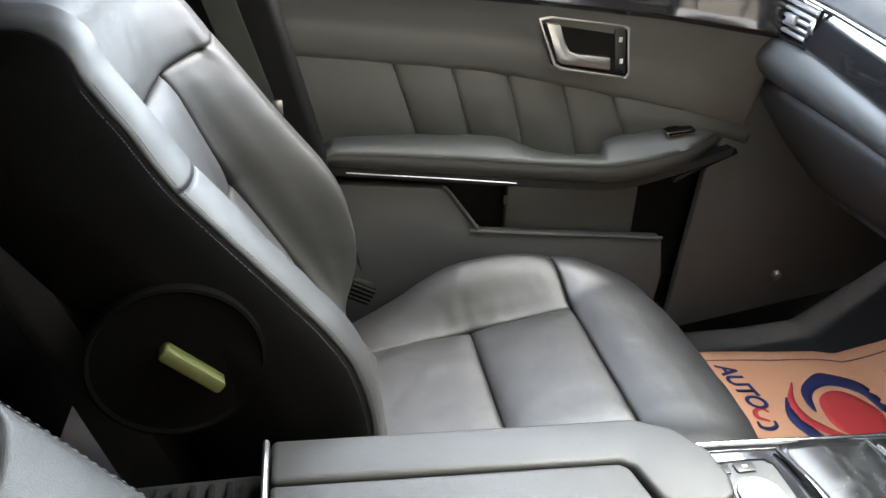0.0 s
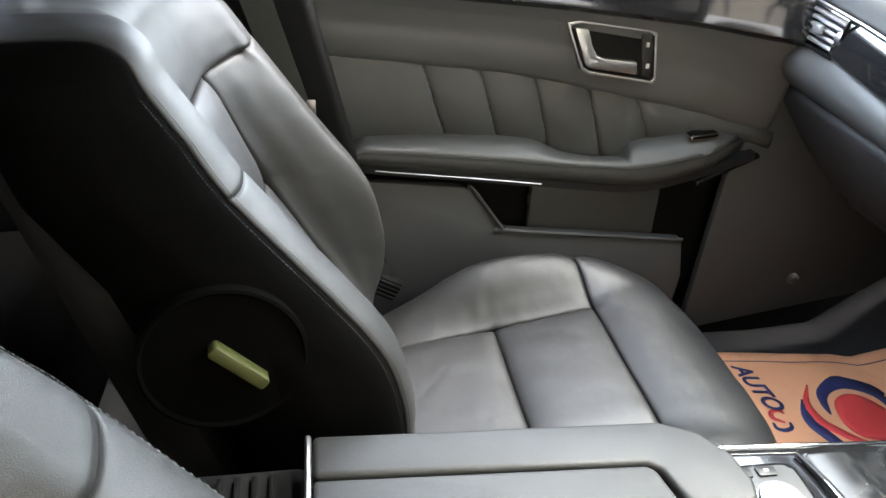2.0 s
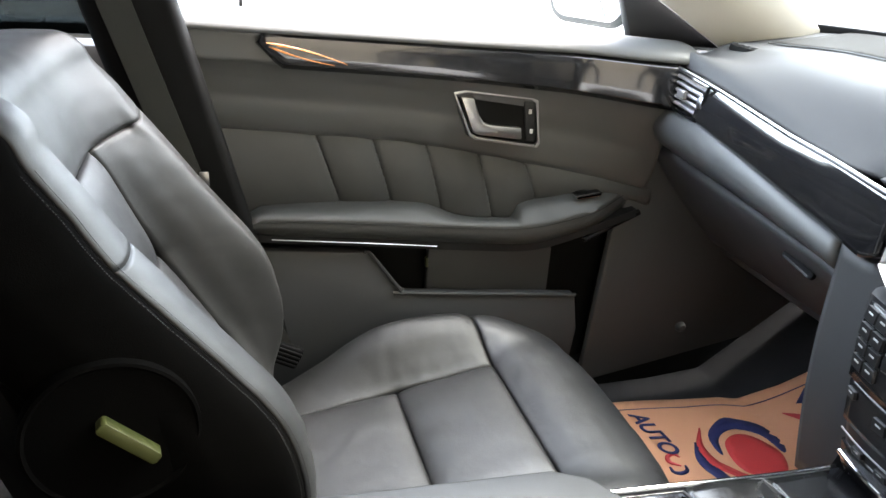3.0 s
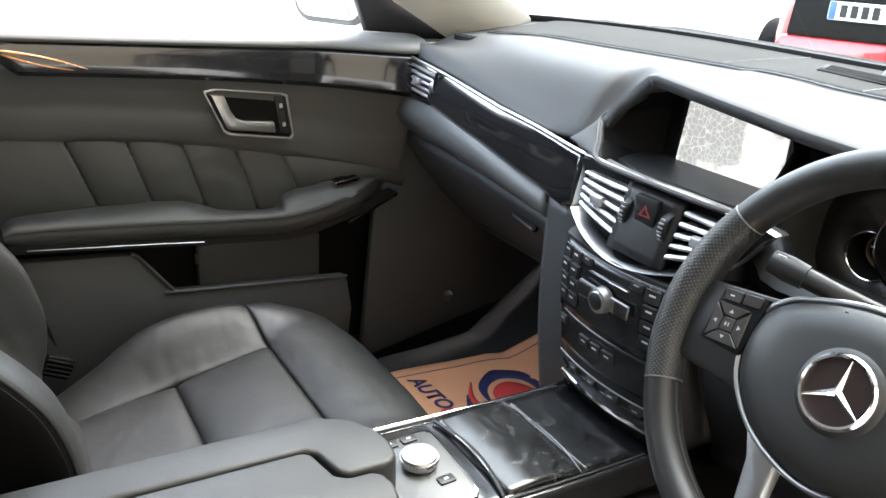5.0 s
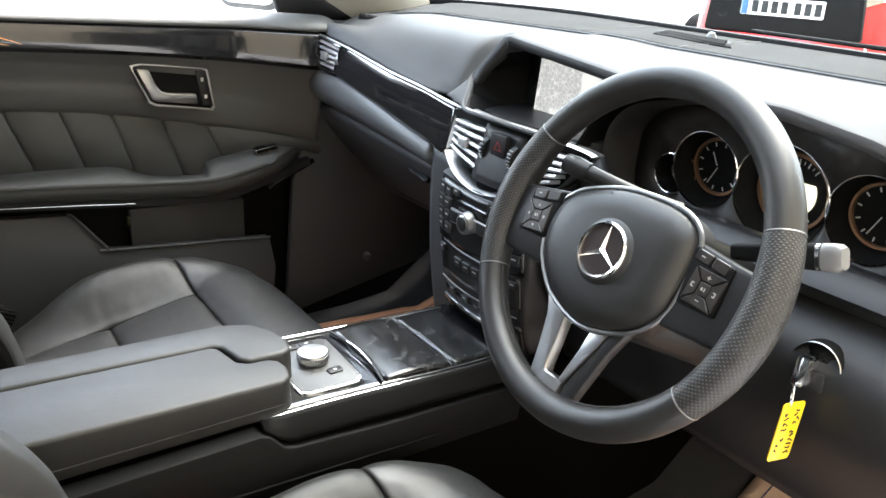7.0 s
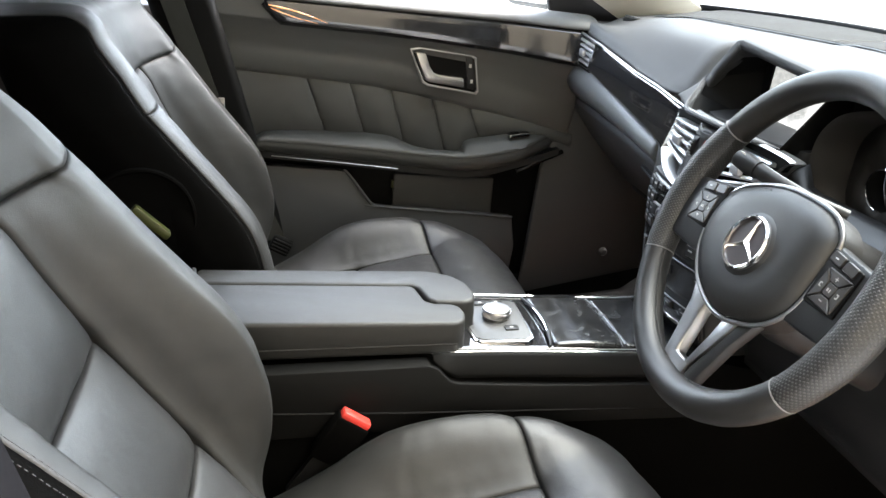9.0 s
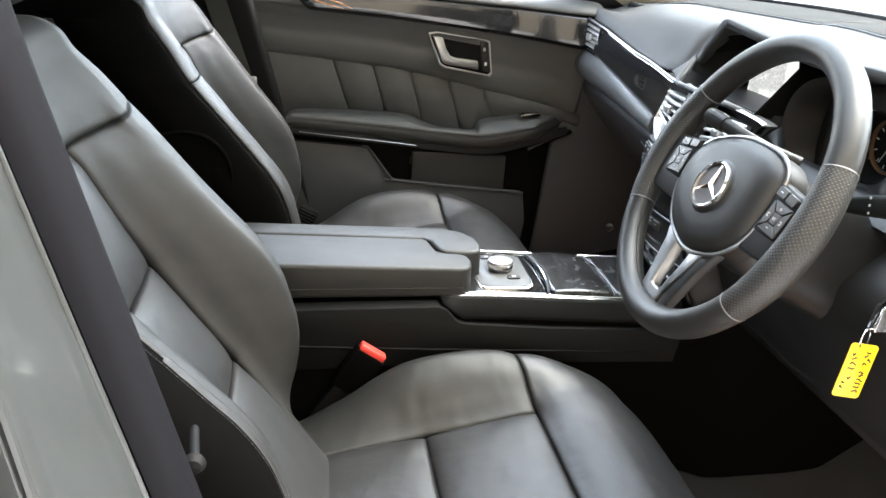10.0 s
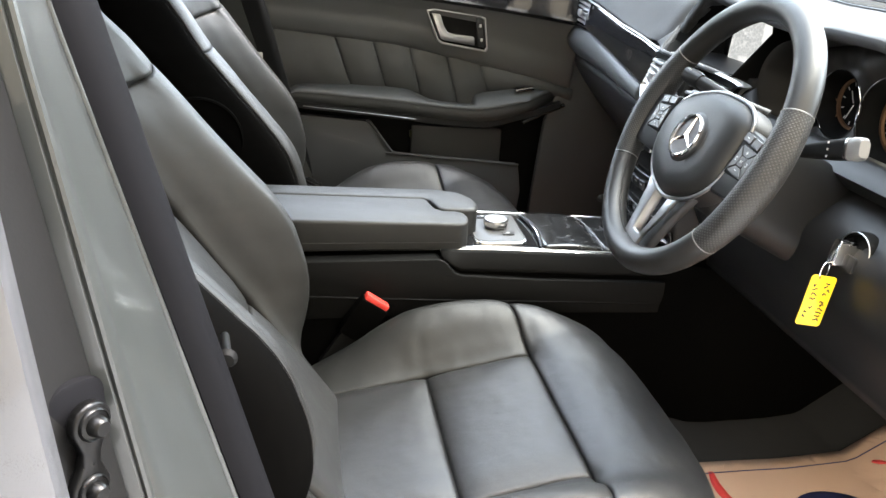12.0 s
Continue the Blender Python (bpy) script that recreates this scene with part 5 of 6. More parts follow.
def arc_outside(c, r, other, ro, n=72):
    """The points of one circle that lie outside another, starting next to it."""
    a0 = math.atan2(other[1] - c[1], other[0] - c[0])
    pts = [(c[0] + r * math.cos(a0 + 2 * math.pi * k / n), c[1] + r * math.sin(a0 + 2 * math.pi * k / n)) for k in range(n)]
    return [p for p in pts if math.hypot(p[0] - other[0], p[1] - other[1]) > ro]


def facia():
    d = [((y, z), r) for y, z, r, _ in DIALS]
    loops = [[(cy + (y - cy) * 0.955, cz + (z - cz) * 0.92) for y, z in tun[::2]]]
    loops.append(arc_outside(*d[1], *d[0]) + arc_outside(*d[0], *d[1]))
    loops.append([(d[2][0][0] + d[2][1] * math.cos(a), d[2][0][1] + d[2][1] * math.sin(a)) for a in np.linspace(0, 2 * math.pi, 72, endpoint=False)])
    loops.append(arc_outside(*d[3], *d[4]) + arc_outside(*d[4], *d[3]))
    bm = bmesh.new()
    es = []
    for lp in loops:
        vs = [bm.verts.new((FACIA_X, y, z)) for y, z in lp]
        es += [bm.edges.new((vs[i], vs[(i + 1) % len(vs)])) for i in range(len(vs))]
    bmesh.ops.triangle_fill(bm, edges=es, use_beauty=True)
    return bm


thicken(part("cluster_face", facia(), CLUSTER_SKIN, cluster), 0.003, 0)
part("cluster_back", prism([(cy + (y - cy) * 0.94, cz + (z - cz) * 0.89) for y, z in tun[::2]], 0.312, 0.32, "x", 0), DARK, cluster)
for i, (y, z, r, nm) in enumerate(DIALS):
    m = Matrix.Translation((0.311, y, z)) @ Matrix.Rotation(radians(-90), 4, "Y")
    mate = {0: DIALS[1], 4: DIALS[3]}.get(i)
    ri = r * 0.76
    g = part(nm, turned([(0.0, 0.001), (ri, 0.001), (ri, -0.001), (0.0, -0.001)], m, 48), DARK, cluster)
    rim_pts = arc_outside((y, z), r, mate[:2], mate[2]) if mate else [(y + r * math.cos(a), z + r * math.sin(a)) for a in np.linspace(0, 2 * math.pi, 73)]
    wall = [[(FACIA_X, p, q) for p, q in rim_pts], [(0.310, y + (p - y) * 0.80, z + (q - z) * 0.80) for p, q in rim_pts]]
    part("dial_well", loft(wall, close=False), DARK, g)
    part("dial_ring", tube([(FACIA_X - 0.0015, p, q) for p, q in rim_pts], 0.0011, 6), CHROME, g, "thin chrome dial ring")
    part("scale_ring", turned([(ri * 0.90, 0.002), (ri * 0.92, 0.006), (ri * 1.0, 0.0065), (ri * 1.03, 0.002)], m, 48), WARM_RING, g, "satin inner ring")
    n = 5 if r < 0.03 else (12 if nm != "speedometer" else 27)
    ticks = []
    for k in range(n):
        a = radians(-40 + (260 if n != 12 else 330) * k / (n - 1))
        long = n != 27 or k % 2 == 0
        ticks.append(box((0, ri * 0.78, 0.002), (0.0016 if long else 0.0008, ri * (0.14 if long else 0.08), 0.0008), 0, m @ Matrix.Rotation(a - math.pi / 2, 4, "Z")))
    tagged(part("dial_marks", joined(*ticks), LEGEND, g), kind="stuff")
    part("needle", box((0, ri * (0.74 if nm == "speedometer" else 0.38), 0.005), (0.0014, ri * (0.36 if nm == "speedometer" else 0.7), 0.0012), 0.0004, m @ Matrix.Rotation(radians(62), 4, "Z")), LEGEND, g)
    if nm == "clock_dial":
        part("needle", box((0, ri * 0.3, 0.006), (0.0014, ri * 0.5, 0.0012), 0.0004, m @ Matrix.Rotation(radians(-62), 4, "Z")), LEGEND, g)
    if nm == "speedometer":
        q = 0.0295
        disc = [(q * math.cos(a), q * math.sin(a)) for a in np.linspace(radians(28), radians(-208), 30)]
        dm = m @ Matrix.Rotation(radians(-90), 4, "Z")
        disp = part("info_display", prism(disc, 0.003, 0.005, "z", 0, dm), CLUSTER_LIT, g, "pale lit information display")
        digits = bpy.data.curves.new("reading", "FONT")
        digits.body, digits.size, digits.extrude, digits.align_x = "11.0\u00b0C", 0.009, 0.0001, "CENTER"
        reading = new("temperature_reading", digits)
        reading.matrix_basis = dm @ Matrix.Translation((0.006, -0.019, 0.0052))
        digits.materials.append(INK)
        reading.parent = disp
        part("display_bar", box((0.002, 0.004, 0.0054), (0.022, 0.0035, 0.0006), 0, dm), LEGEND, disp)

# driver's lower dashboard
rows = []
for y in np.linspace(-0.745, -0.125, 60):
    rows.append([(0.222 - 0.075 * soft(k / 6) + 0.055 * soft((k - 8) / 12), y, 0.845 - 0.013 * k) for k in range(21)])
thicken(part("knee_panel", skin(rows), PLASTIC, dash, "charcoal driver's knee panel", sharp=60), 0.02, -1)
rows = []
for y in np.linspace(-0.745, -0.135, 30):
    rows.append([(0.222 - 0.02 * math.sin(math.pi * k / 6), y, 0.842 + 0.012 * k * (lerp_table([(-0.745, 0.7), (-0.6, 0.5), (-0.58, 0.05), (-0.16, 0.05), (-0.14, 0.6)], y))) for k in range(7)])
thicken(part("cluster_brow", skin(rows), PLASTIC, dash, sharp=60), 0.02, -1)

# ---- centre console ----
console = thing("centre_console", (-0.25, 0, 0.28), "black centre console with leather armrest and lacquered lid between the seats", "centre console")
rings = []
for x in np.linspace(-0.60, 0.76, 40):
    top = 0.600 - 0.02 * soft((x + 0.26) / 0.4)
    w = 0.100 + 0.05 * soft((x - 0.12) / 0.1)
    rings.append([(x, -w - 0.012, 0.28), (x, -w - 0.010, 0.50), (x, -w - 0.002, 0.545), (x, -w, top - 0.012), (x, -w + 0.01, top), (x, w - 0.01, top), (x, w, top - 0.012), (x, w + 0.002, 0.545), (x, w + 0.010, 0.50), (x, w + 0.012, 0.28)])
# Console body in the same darkened vinyl, which holds the footwell's shade.
part("console_body", loft(rings), SHADED_SIDE, console, sharp=50)
# side panel with a stepped upper edge
for s in (-1, 1):
    sp = [(-0.59, 0.50), (-0.59, 0.604), (-0.268, 0.602), (-0.255, 0.596), (-0.238, 0.576), (-0.225, 0.571), (-0.094, 0.559), (0.14, 0.545), (0.14, 0.485), (-0.2, 0.50)]
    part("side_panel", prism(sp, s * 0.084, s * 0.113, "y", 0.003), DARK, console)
    part("panel_crease", tube([(-0.56, s * 0.1135, 0.548), (-0.30, s * 0.1135, 0.530), (0.12, s * 0.1115, 0.505)], 0.002, 6), DARK, console)
# armrest lids
def arm_lid(name, outline, label):
    bm = prism(outline, 0.0, 0.052, "z", 0.012, None, 4)
    for v in bm.verts:
        v.co.z += 0.606 + 0.045 * max(0.0, -0.22 - v.co.x) * (1 if v.co.z > 0.02 else 0.4) - (0.004 * (v.co.y / 0.09) ** 2 if v.co.z > 0.02 else 0)
    return part(name, bm, LEATHER, console, label, sharp=75)


arm_lid("armrest_lid", [(-0.585, 0.0335), (-0.585, 0.090), (-0.240, 0.090), (-0.205, 0.070), (-0.186, 0.035), (-0.182, 0.0), (-0.187, -0.022), (-0.200, -0.030), (-0.246, -0.028), (-0.256, -0.020), (-0.264, 0.020), (-0.275, 0.030)], "black leather armrest lid with a finger tongue")
arm_lid("armrest_lid", [(-0.585, 0.0295), (-0.277, 0.0265), (-0.269, 0.019), (-0.261, -0.024), (-0.249, -0.0325), (-0.224, -0.034), (-0.214, -0.042), (-0.210, -0.060), (-0.214, -0.080), (-0.226, -0.090), (-0.585, -0.090)], "black leather armrest lid")
part("stitching", tube([(x, -0.0905, 0.622 + 0.018 * max(0.0, -0.22 - x)) for x in np.linspace(-0.57, -0.226, 20)], 0.0008, 5), STITCH, console)
rear = part("rear_vent_block", box((-0.655, 0.0, 0.585), (0.13, 0.19, 0.09), 0.01), PLASTIC, console)
for k in range(5):
    part("slat", box((-0.688 + 0.016 * k, 0.045, 0.632), (0.005, 0.07, 0.006), 0.001), DARK, rear)
part("bright_line", tube([(-0.589, 0.092, 0.60), (-0.589, 0.092, 0.655), (-0.589, 0.085, 0.672), (-0.589, -0.08, 0.672)], 0.003, 8), SATIN, rear)
# lacquered top
def top_z(x):
    return 0.6115 - 0.02 * soft((x + 0.26) / 0.4)


def top_sheet(x0, x1, y0, y1, name, mat, rise=0.0, label="", crown=0.0):
    rows = [[(x, y, top_z(x) + rise + crown * math.sin(math.pi * (x - x0) / (x1 - x0))) for x in np.linspace(x0, x1, 14)] for y in np.linspace(y0, y1, 16)]
    ob = part(name, skin(rows), mat, console, label, sharp=60)
    return thicken(ob, 0.008, 1)


top_sheet(-0.27, 0.14, -0.088, 0.088, "console_top", PIANO, 0.0)
for s in (-1, 1):
    line = [(x, s * 0.0925, top_z(x) - 0.001) for x in np.linspace(-0.262, 0.13, 24)]
    part("bright_line", tube(line, 0.0017, 8), CHROME, console, "chrome line along the console edge")
    part("bright_line", tube([(x, s * 0.0868, top_z(x) + 0.0006) for x in np.linspace(-0.255, 0.125, 24)], 0.0009, 6), SATIN, console)
    rows = [[(x, s * (0.090 + 0.011 * math.sin(k / 6 * math.pi / 2)), top_z(x) - 0.003 - 0.032 * (k / 6) * soft((x + 0.275) / 0.05)) for x in np.linspace(-0.262, 0.14, 24)] for k in range(7)]
    thicken(part("edge_trim", skin(rows), DARK, console, sharp=60), 0.006, -1 if s > 0 else 1)
lid = top_sheet(-0.078, 0.030, -0.082, 0.082, "ashtray_lid", ASH, 0.0035, "dusty black lacquered sliding lid", 0.004)
top_sheet(0.034, 0.112, -0.082, 0.082, "tray_lid", ASH, 0.003, "dusty black lacquered lid")
part("bright_line", tube([(0.032 + 0.012 * (1 - (y / 0.085) ** 2) - 0.006, y, top_z(0.03) + 0.0035) for y in np.linspace(-0.084, 0.084, 12)], 0.0008, 6), GREYFACE, console)
bow = [(-0.086 + 0.016 * (1 - (y / 0.085) ** 2) * 0.8, y, top_z(-0.08) + 0.004) for y in np.linspace(-0.085, 0.075, 20)]
grip = part("lid_handle", tube(bow, [0.002 + 0.0030 * math.sin(math.pi * k / 19) for k in range(20)], 8), PLASTIC, console, "bowed black lid grip")
part("grip_inlay", tube([(x - 0.002, y, z + 0.003) for x, y, z in bow[5:15]], [0.001 + 0.0014 * math.sin(math.pi * k / 9) for k in range(10)], 8), CHROME, grip, "chrome inlay")
plate_m = Matrix.Translation((-0.146, -0.004, top_z(-0.14) + 0.002))
pl = [(-0.050, -0.048), (-0.044, -0.060), (-0.034, -0.066), (0.024, -0.070), (0.034, -0.066), (0.042, -0.050), (0.046, 0.045), (0.042, 0.058), (0.030, 0.064), (-0.040, 0.064), (-0.050, 0.058)]
pl = [(p.x, p.y) for p in spline([(a, b, 0) for a, b in pl], 44, True)]
control = part("control_plate", prism(pl, -0.003, 0.003, "z", 0.001, plate_m), CHROME, console, "chrome-edged control plate")
part("plate_face", prism([(x * 0.93, y * 0.94) for x, y in pl], 0.0025, 0.0042, "z", 0.0006, plate_m), PLATEFACE, control)
for x, y in ((-0.014, 0.052), (0.012, 0.052), (0.014, -0.033)):
    k = part("plate_button", prism(rounded(0.020, 0.013, 0.002), 0.003, 0.0065, "z", 0.001, plate_m @ Matrix.Translation((x, y, 0))), PLASTIC, control)
    part("symbol", box((0, 0, 0.0067), (0.005, 0.003, 0.0006), 0, plate_m @ Matrix.Translation((x, y, 0))), LEGEND, k)
km = Matrix.Translation((-0.146, 0.001, top_z(-0.14) + 0.003))
kn = part("controller_knob", turned([(0.0, 0.0195), (0.016, 0.0195), (0.0200, 0.0188), (0.0215, 0.0165), (0.0218, 0.008), (0.0195, 0.004), (0.0195, 0.0), (0.0, 0.0)], km, 48), SATIN, control, "satin silver rotary controller")
tagged(part("knob_ribs", joined(*[box((0.0217 * math.cos(a), 0.0217 * math.sin(a), 0.0122), (0.0012, 0.0012, 0.0075), 0, km) for a in np.linspace(0, 2 * math.pi, 60, endpoint=False)]), CHROME, kn), kind="stuff")

# ---- steering wheel ----
TILT = radians(27)
wm = Matrix((( 0, math.sin(TILT), -math.cos(TILT), 0.010), (-1, 0, 0, -0.364), (0, math.cos(TILT), math.sin(TILT), 0.877), (0, 0, 0, 1)))
wheel = thing("steering_wheel", (0.05, -0.377, 0.84), "three-spoke black leather steering wheel with satin spokes", "steering wheel")
R = 0.1759
# the rim's own plane, turned a little against the pad
rim_m = Matrix.Translation((0.0155, -0.3692, 0.8792)) @ Matrix.Rotation(radians(-3.6), 4, "Z") @ Matrix(((0, math.sin(radians(25.8)), -math.cos(radians(25.8)), 0), (-1, 0, 0, 0), (0, math.cos(radians(25.8)), math.sin(radians(25.8)), 0), (0, 0, 0, 1)))


def rim_piece(a0, a1, name, mat, fat, swell=0.0, label=""):
    rings = []
    n = max(10, int(abs(a1 - a0) / 2.5))
    for k in range(n + 1):
        t = k / n
        a = radians(a0 + (a1 - a0) * t)
        r = fat + swell * math.sin(math.pi * t)
        c = Vector((R * math.cos(a), R * math.sin(a), 0))
        d = Vector((math.cos(a), math.sin(a), 0))
        rings.append([rim_m @ (c + d * r * math.cos(b) * 1.05 + Vector((0, 0, 1)) * r * 1.12 * math.sin(b)) for b in np.linspace(0, 2 * math.pi, 22, endpoint=False)])
    bm = loft(rings)
    uv = bm.loops.layers.uv.new("around")
    bm.verts.index_update()
    span = abs(radians(a1 - a0)) * R / n
    for f in bm.faces:
        if len(f.verts) > 4:
            continue
        js = [v.index % 22 for v in f.verts]
        for lp in f.loops:
            j = lp.vert.index % 22
            j = 22 if j == 0 and 21 in js else j
            lp[uv].uv = (lp.vert.index // 22 * span, j * 2 * math.pi * fat / 22)
    return part(name, bm, mat, wheel, label, sharp=60)


rim_piece(24, 151, "rim_top", RIMSKIN, 0.0158, 0.0, "smooth black leather rim")
rim_piece(151.6, 207, "rim_grip", PERF, 0.0160, 0.0022, "perforated black leather grip")
rim_piece(-32, 23.4, "rim_grip", PERF, 0.0160, 0.0022, "perforated black leather grip")
rim_piece(207.6, 327.4, "rim_bottom", RIMSKIN, 0.0158, 0.0, "smooth black leather rim")
for a in (23.7, 151.3, 207.3, 327.7):
    c, d = Vector((R * math.cos(radians(a)), R * math.sin(radians(a)), 0)), Vector((math.cos(radians(a)), math.sin(radians(a)), 0))
    part("rim_seam", tube([rim_m @ (c + d * 0.0166 * math.cos(b) + Vector((0, 0, 0.0178 * math.sin(b)))) for b in np.linspace(0, 2 * math.pi, 22, endpoint=False)], 0.0007, 5, True), GREYFACE, wheel)
# inner stitching on the lower rim
for a0, a1 in ((208, 262), (282, 327)):
    part("stitching", tube([rim_m @ Vector(((R - 0.0168) * math.cos(radians(a)), (R - 0.0168) * math.sin(radians(a)), 0.002)) for a in np.linspace(a0, a1, 30)], 0.0011, 5), STITCH, wheel)
HUB = [(-0.087, 0.030), (-0.072, 0.044), (-0.051, 0.053), (-0.025, 0.0605), (0.001, 0.064), (0.035, 0.064), (0.063, 0.060), (0.082, 0.048), (0.0895, 0.030), (0.0895, 0.0), (0.086, -0.030), (0.073, -0.052), (0.053, -0.0675), (0.021, -0.079), (-0.004, -0.081), (-0.028, -0.076), (-0.052, -0.066), (-0.072, -0.050), (-0.087, -0.030), (-0.094, -0.006), (-0.093, 0.015)]
hub = [(p.x, p.y) for p in spline([(x, y, 0) for x, y in HUB], 72, True)]
rings = []
for f, h in ((1.0, -0.040), (1.0, -0.016), (0.985, -0.009), (0.94, -0.003), (0.80, 0.003), (0.60, 0.006)):
    rings.append([wm @ Vector((x * f, y * f, h)) for x, y in hub])
hub_pad = part("airbag_pad", loft(rings), HUBSKIN, wheel, "black airbag pad", sharp=60)
# satin arc round the pad
arc = [wm @ Vector((x * 1.02, y * 1.02, -0.0095)) for x, y in hub]
part("pad_trim", tube(arc, 0.0026, 8, True), SATIN, wheel, "satin silver pad outline")
em = wm @ Matrix.Translation((0.002, -0.004, -0.0115))
emblem = part("emblem_dish", turned([(0.0, 0.0205), (0.029, 0.0205), (0.033, 0.0185), (0.036, 0.0165), (0.037, 0.012), (0.0, 0.01)], em, 48), HUBSKIN, hub_pad)
part("emblem_ring", turned([(0.0255, 0.0205), (0.0262, 0.0240), (0.0282, 0.0248), (0.0300, 0.0230), (0.0302, 0.0195)], em, 48), CHROME, hub_pad, "chrome emblem ring")
part("emblem_disc", turned([(0.0, 0.0212), (0.0262, 0.0212), (0.0262, 0.020), (0.0, 0.020)], em, 48), EMBLEM, hub_pad)
arms = []
for k in range(3):
    rot = em @ Matrix.Rotation(radians(120 * k), 4, "Z")
    arms.append(loft([[rot @ Vector(p) for p in ((-0.0032, 0.0, 0.0213), (0.0032, 0.0, 0.0213), (0.0, 0.0, 0.0250))], [rot @ Vector(p) for p in ((-0.0006, 0.0268, 0.0213), (0.0006, 0.0268, 0.0213), (0.0, 0.0268, 0.0228))]]))
part("emblem_spokes", joined(*arms), CHROME, hub_pad, "three-armed chrome emblem")
for u, v, w in ((0.050, 0.030, 0.011), (0.054, 0.0265, 0.006), (-0.030, 0.049, 0.008)):
    part("embossed_mark", box((u, v, 0.0025 if u > 0 else -0.0012), (w, 0.0016, 0.0012), 0.0004, wm @ Matrix.Rotation(radians(-8), 4, "Z")), DARK, hub_pad)
# silver lower spoke, forked round an opening
part("lower_spoke", prism([(-0.064, -0.056), (-0.047, -0.088), (-0.039, -0.125), (-0.034, -0.158), (-0.024, -0.168), (0.008, -0.170), (0.0113, -0.142), (-0.017, -0.1415), (-0.019, -0.110), (-0.022, -0.070)], -0.026, -0.0095, "z", 0.0035, wm), SATIN, wheel, "satin silver spoke")
dark_spoke = part("lower_spoke", prism([(0.038, -0.068), (0.062, -0.054), (0.043, -0.100), (0.028, -0.160), (0.018, -0.170), (0.010, -0.170), (0.0125, -0.1415), (0.027, -0.105)], -0.026, -0.012, "z", 0.003, wm), PLASTIC, wheel, "black spoke with a thin silver inner edge")
part("spoke_edge", prism([(0.017, -0.074), (0.041, -0.066), (0.0275, -0.105), (0.0122, -0.1435), (0.004, -0.1435), (0.013, -0.105)], -0.020, -0.0095, "z", 0.0015, wm), SATIN, dark_spoke, "thin satin silver edge")


def key_pad(side):
    """Five flush keys in a square, two more above, on the wheel's spoke."""
    arm = [(side * 0.076, 0.042), (side * 0.125, 0.035), (side * 0.168, 0.030), (side * 0.171, -0.038), (side * 0.150, -0.044), (side * 0.078, -0.046)]
    part("side_spoke", prism(arm, -0.030, -0.008, "z", 0.006, wm), PLASTIC, wheel)
    pad = [(side * 0.089, 0.037), (side * 0.134, 0.029), (side * 0.1345, -0.019), (side * 0.092, -0.0185)]
    plate = part("key_pad", prism(pad, -0.012, -0.0055, "z", 0.002, wm), DARK, wheel)
    pm = wm @ Matrix.Translation((side * 0.1145, 0.0015, -0.0050)) @ Matrix.Rotation(radians(-5 * side), 4, "Z")
    w, h, c = 0.0175, 0.0172, 0.0062
    wedges = (((-w + 0.001, h), (w - 0.001, h), (c, c + 0.0006), (-c, c + 0.0006)), ((w, h - 0.001), (w, -h + 0.001), (c + 0.0006, -c), (c + 0.0006, c)),
              ((w - 0.001, -h), (-w + 0.001, -h), (-c, -c - 0.0006), (c, -c - 0.0006)), ((-w, -h + 0.001), (-w, h - 0.001), (-c - 0.0006, c), (-c - 0.0006, -c)), ((-c, c), (c, c), (c, -c), (-c, -c)))
    keys = [part("key", prism(q, -0.002, 0.0012, "z", 0.0007, pm, 1), KEYFACE, plate) for q in wedges]
    top_m = wm @ Matrix.Translation((side * 0.1115, 0.0275, -0.0050)) @ Matrix.Rotation(radians(-8 * side), 4, "Z")
    for x in (-0.0105, 0.0095):
        keys.append(part("key", prism(rounded(0.0175, 0.0105, 0.002, 3, x), -0.002, 0.0014, "z", 0.0007, top_m, 1), KEYFACE, plate))
    bars = []
    for k, (x, y) in enumerate(((0, 0.0115), (0.0120, 0), (0, -0.0115), (-0.0120, 0))):
        turn = pm @ Matrix.Translation((x, y, 0.0013)) @ Matrix.Rotation(radians(-90 * k), 4, "Z")
        if side < 0:
            mark = prism([(-0.0021, -0.0012), (0.0021, -0.0012), (0, 0.0019)], 0, 0.0003, "z", 0, turn)
        elif k == 0:
            mark = joined(box((0, 0, 0.0002), (0.0042, 0.0009, 0.0003), 0, turn), box((0, 0, 0.0002), (0.0009, 0.0042, 0.00035), 0, turn))
        elif k == 2:
            mark = box((0, 0, 0.0002), (0.0040, 0.0010, 0.0003), 0, turn)
        else:
            mark = joined(box((0, 0.0013, 0.0002), (0.0046, 0.0012, 0.0003), 0, turn), box((-0.0018, 0, 0.0002), (0.0013, 0.0022, 0.00035), 0, turn), box((0.0018, 0, 0.0002), (0.0013, 0.0022, 0.00035), 0, turn))
        part("symbol", mark, KEYMARK, keys[k])
    part("symbol", joined(box((-0.0014, 0, 0.0015), (0.0018, 0.0030, 0.0003), 0, pm), box((0.0016, 0, 0.0015), (0.0010, 0.0034, 0.0003), 0, pm)), KEYMARK, keys[4])
    part("symbol", box((-0.0105 * 1, 0, 0.0017), (0.0040, 0.0012, 0.0003), 0, top_m), LEGEND, keys[5])


for wheel_side in (-1, 1):
    key_pad(wheel_side)
part("column_shroud", loft([[wm @ Vector((x * f, y * f * 1.1 - 0.012, h)) for x, y in rounded(0.13, 0.12, 0.035, 6)] for f, h in ((0.9, -0.03), (1.0, -0.06), (1.05, -0.20), (1.0, -0.28))]), PLASTIC, wheel)
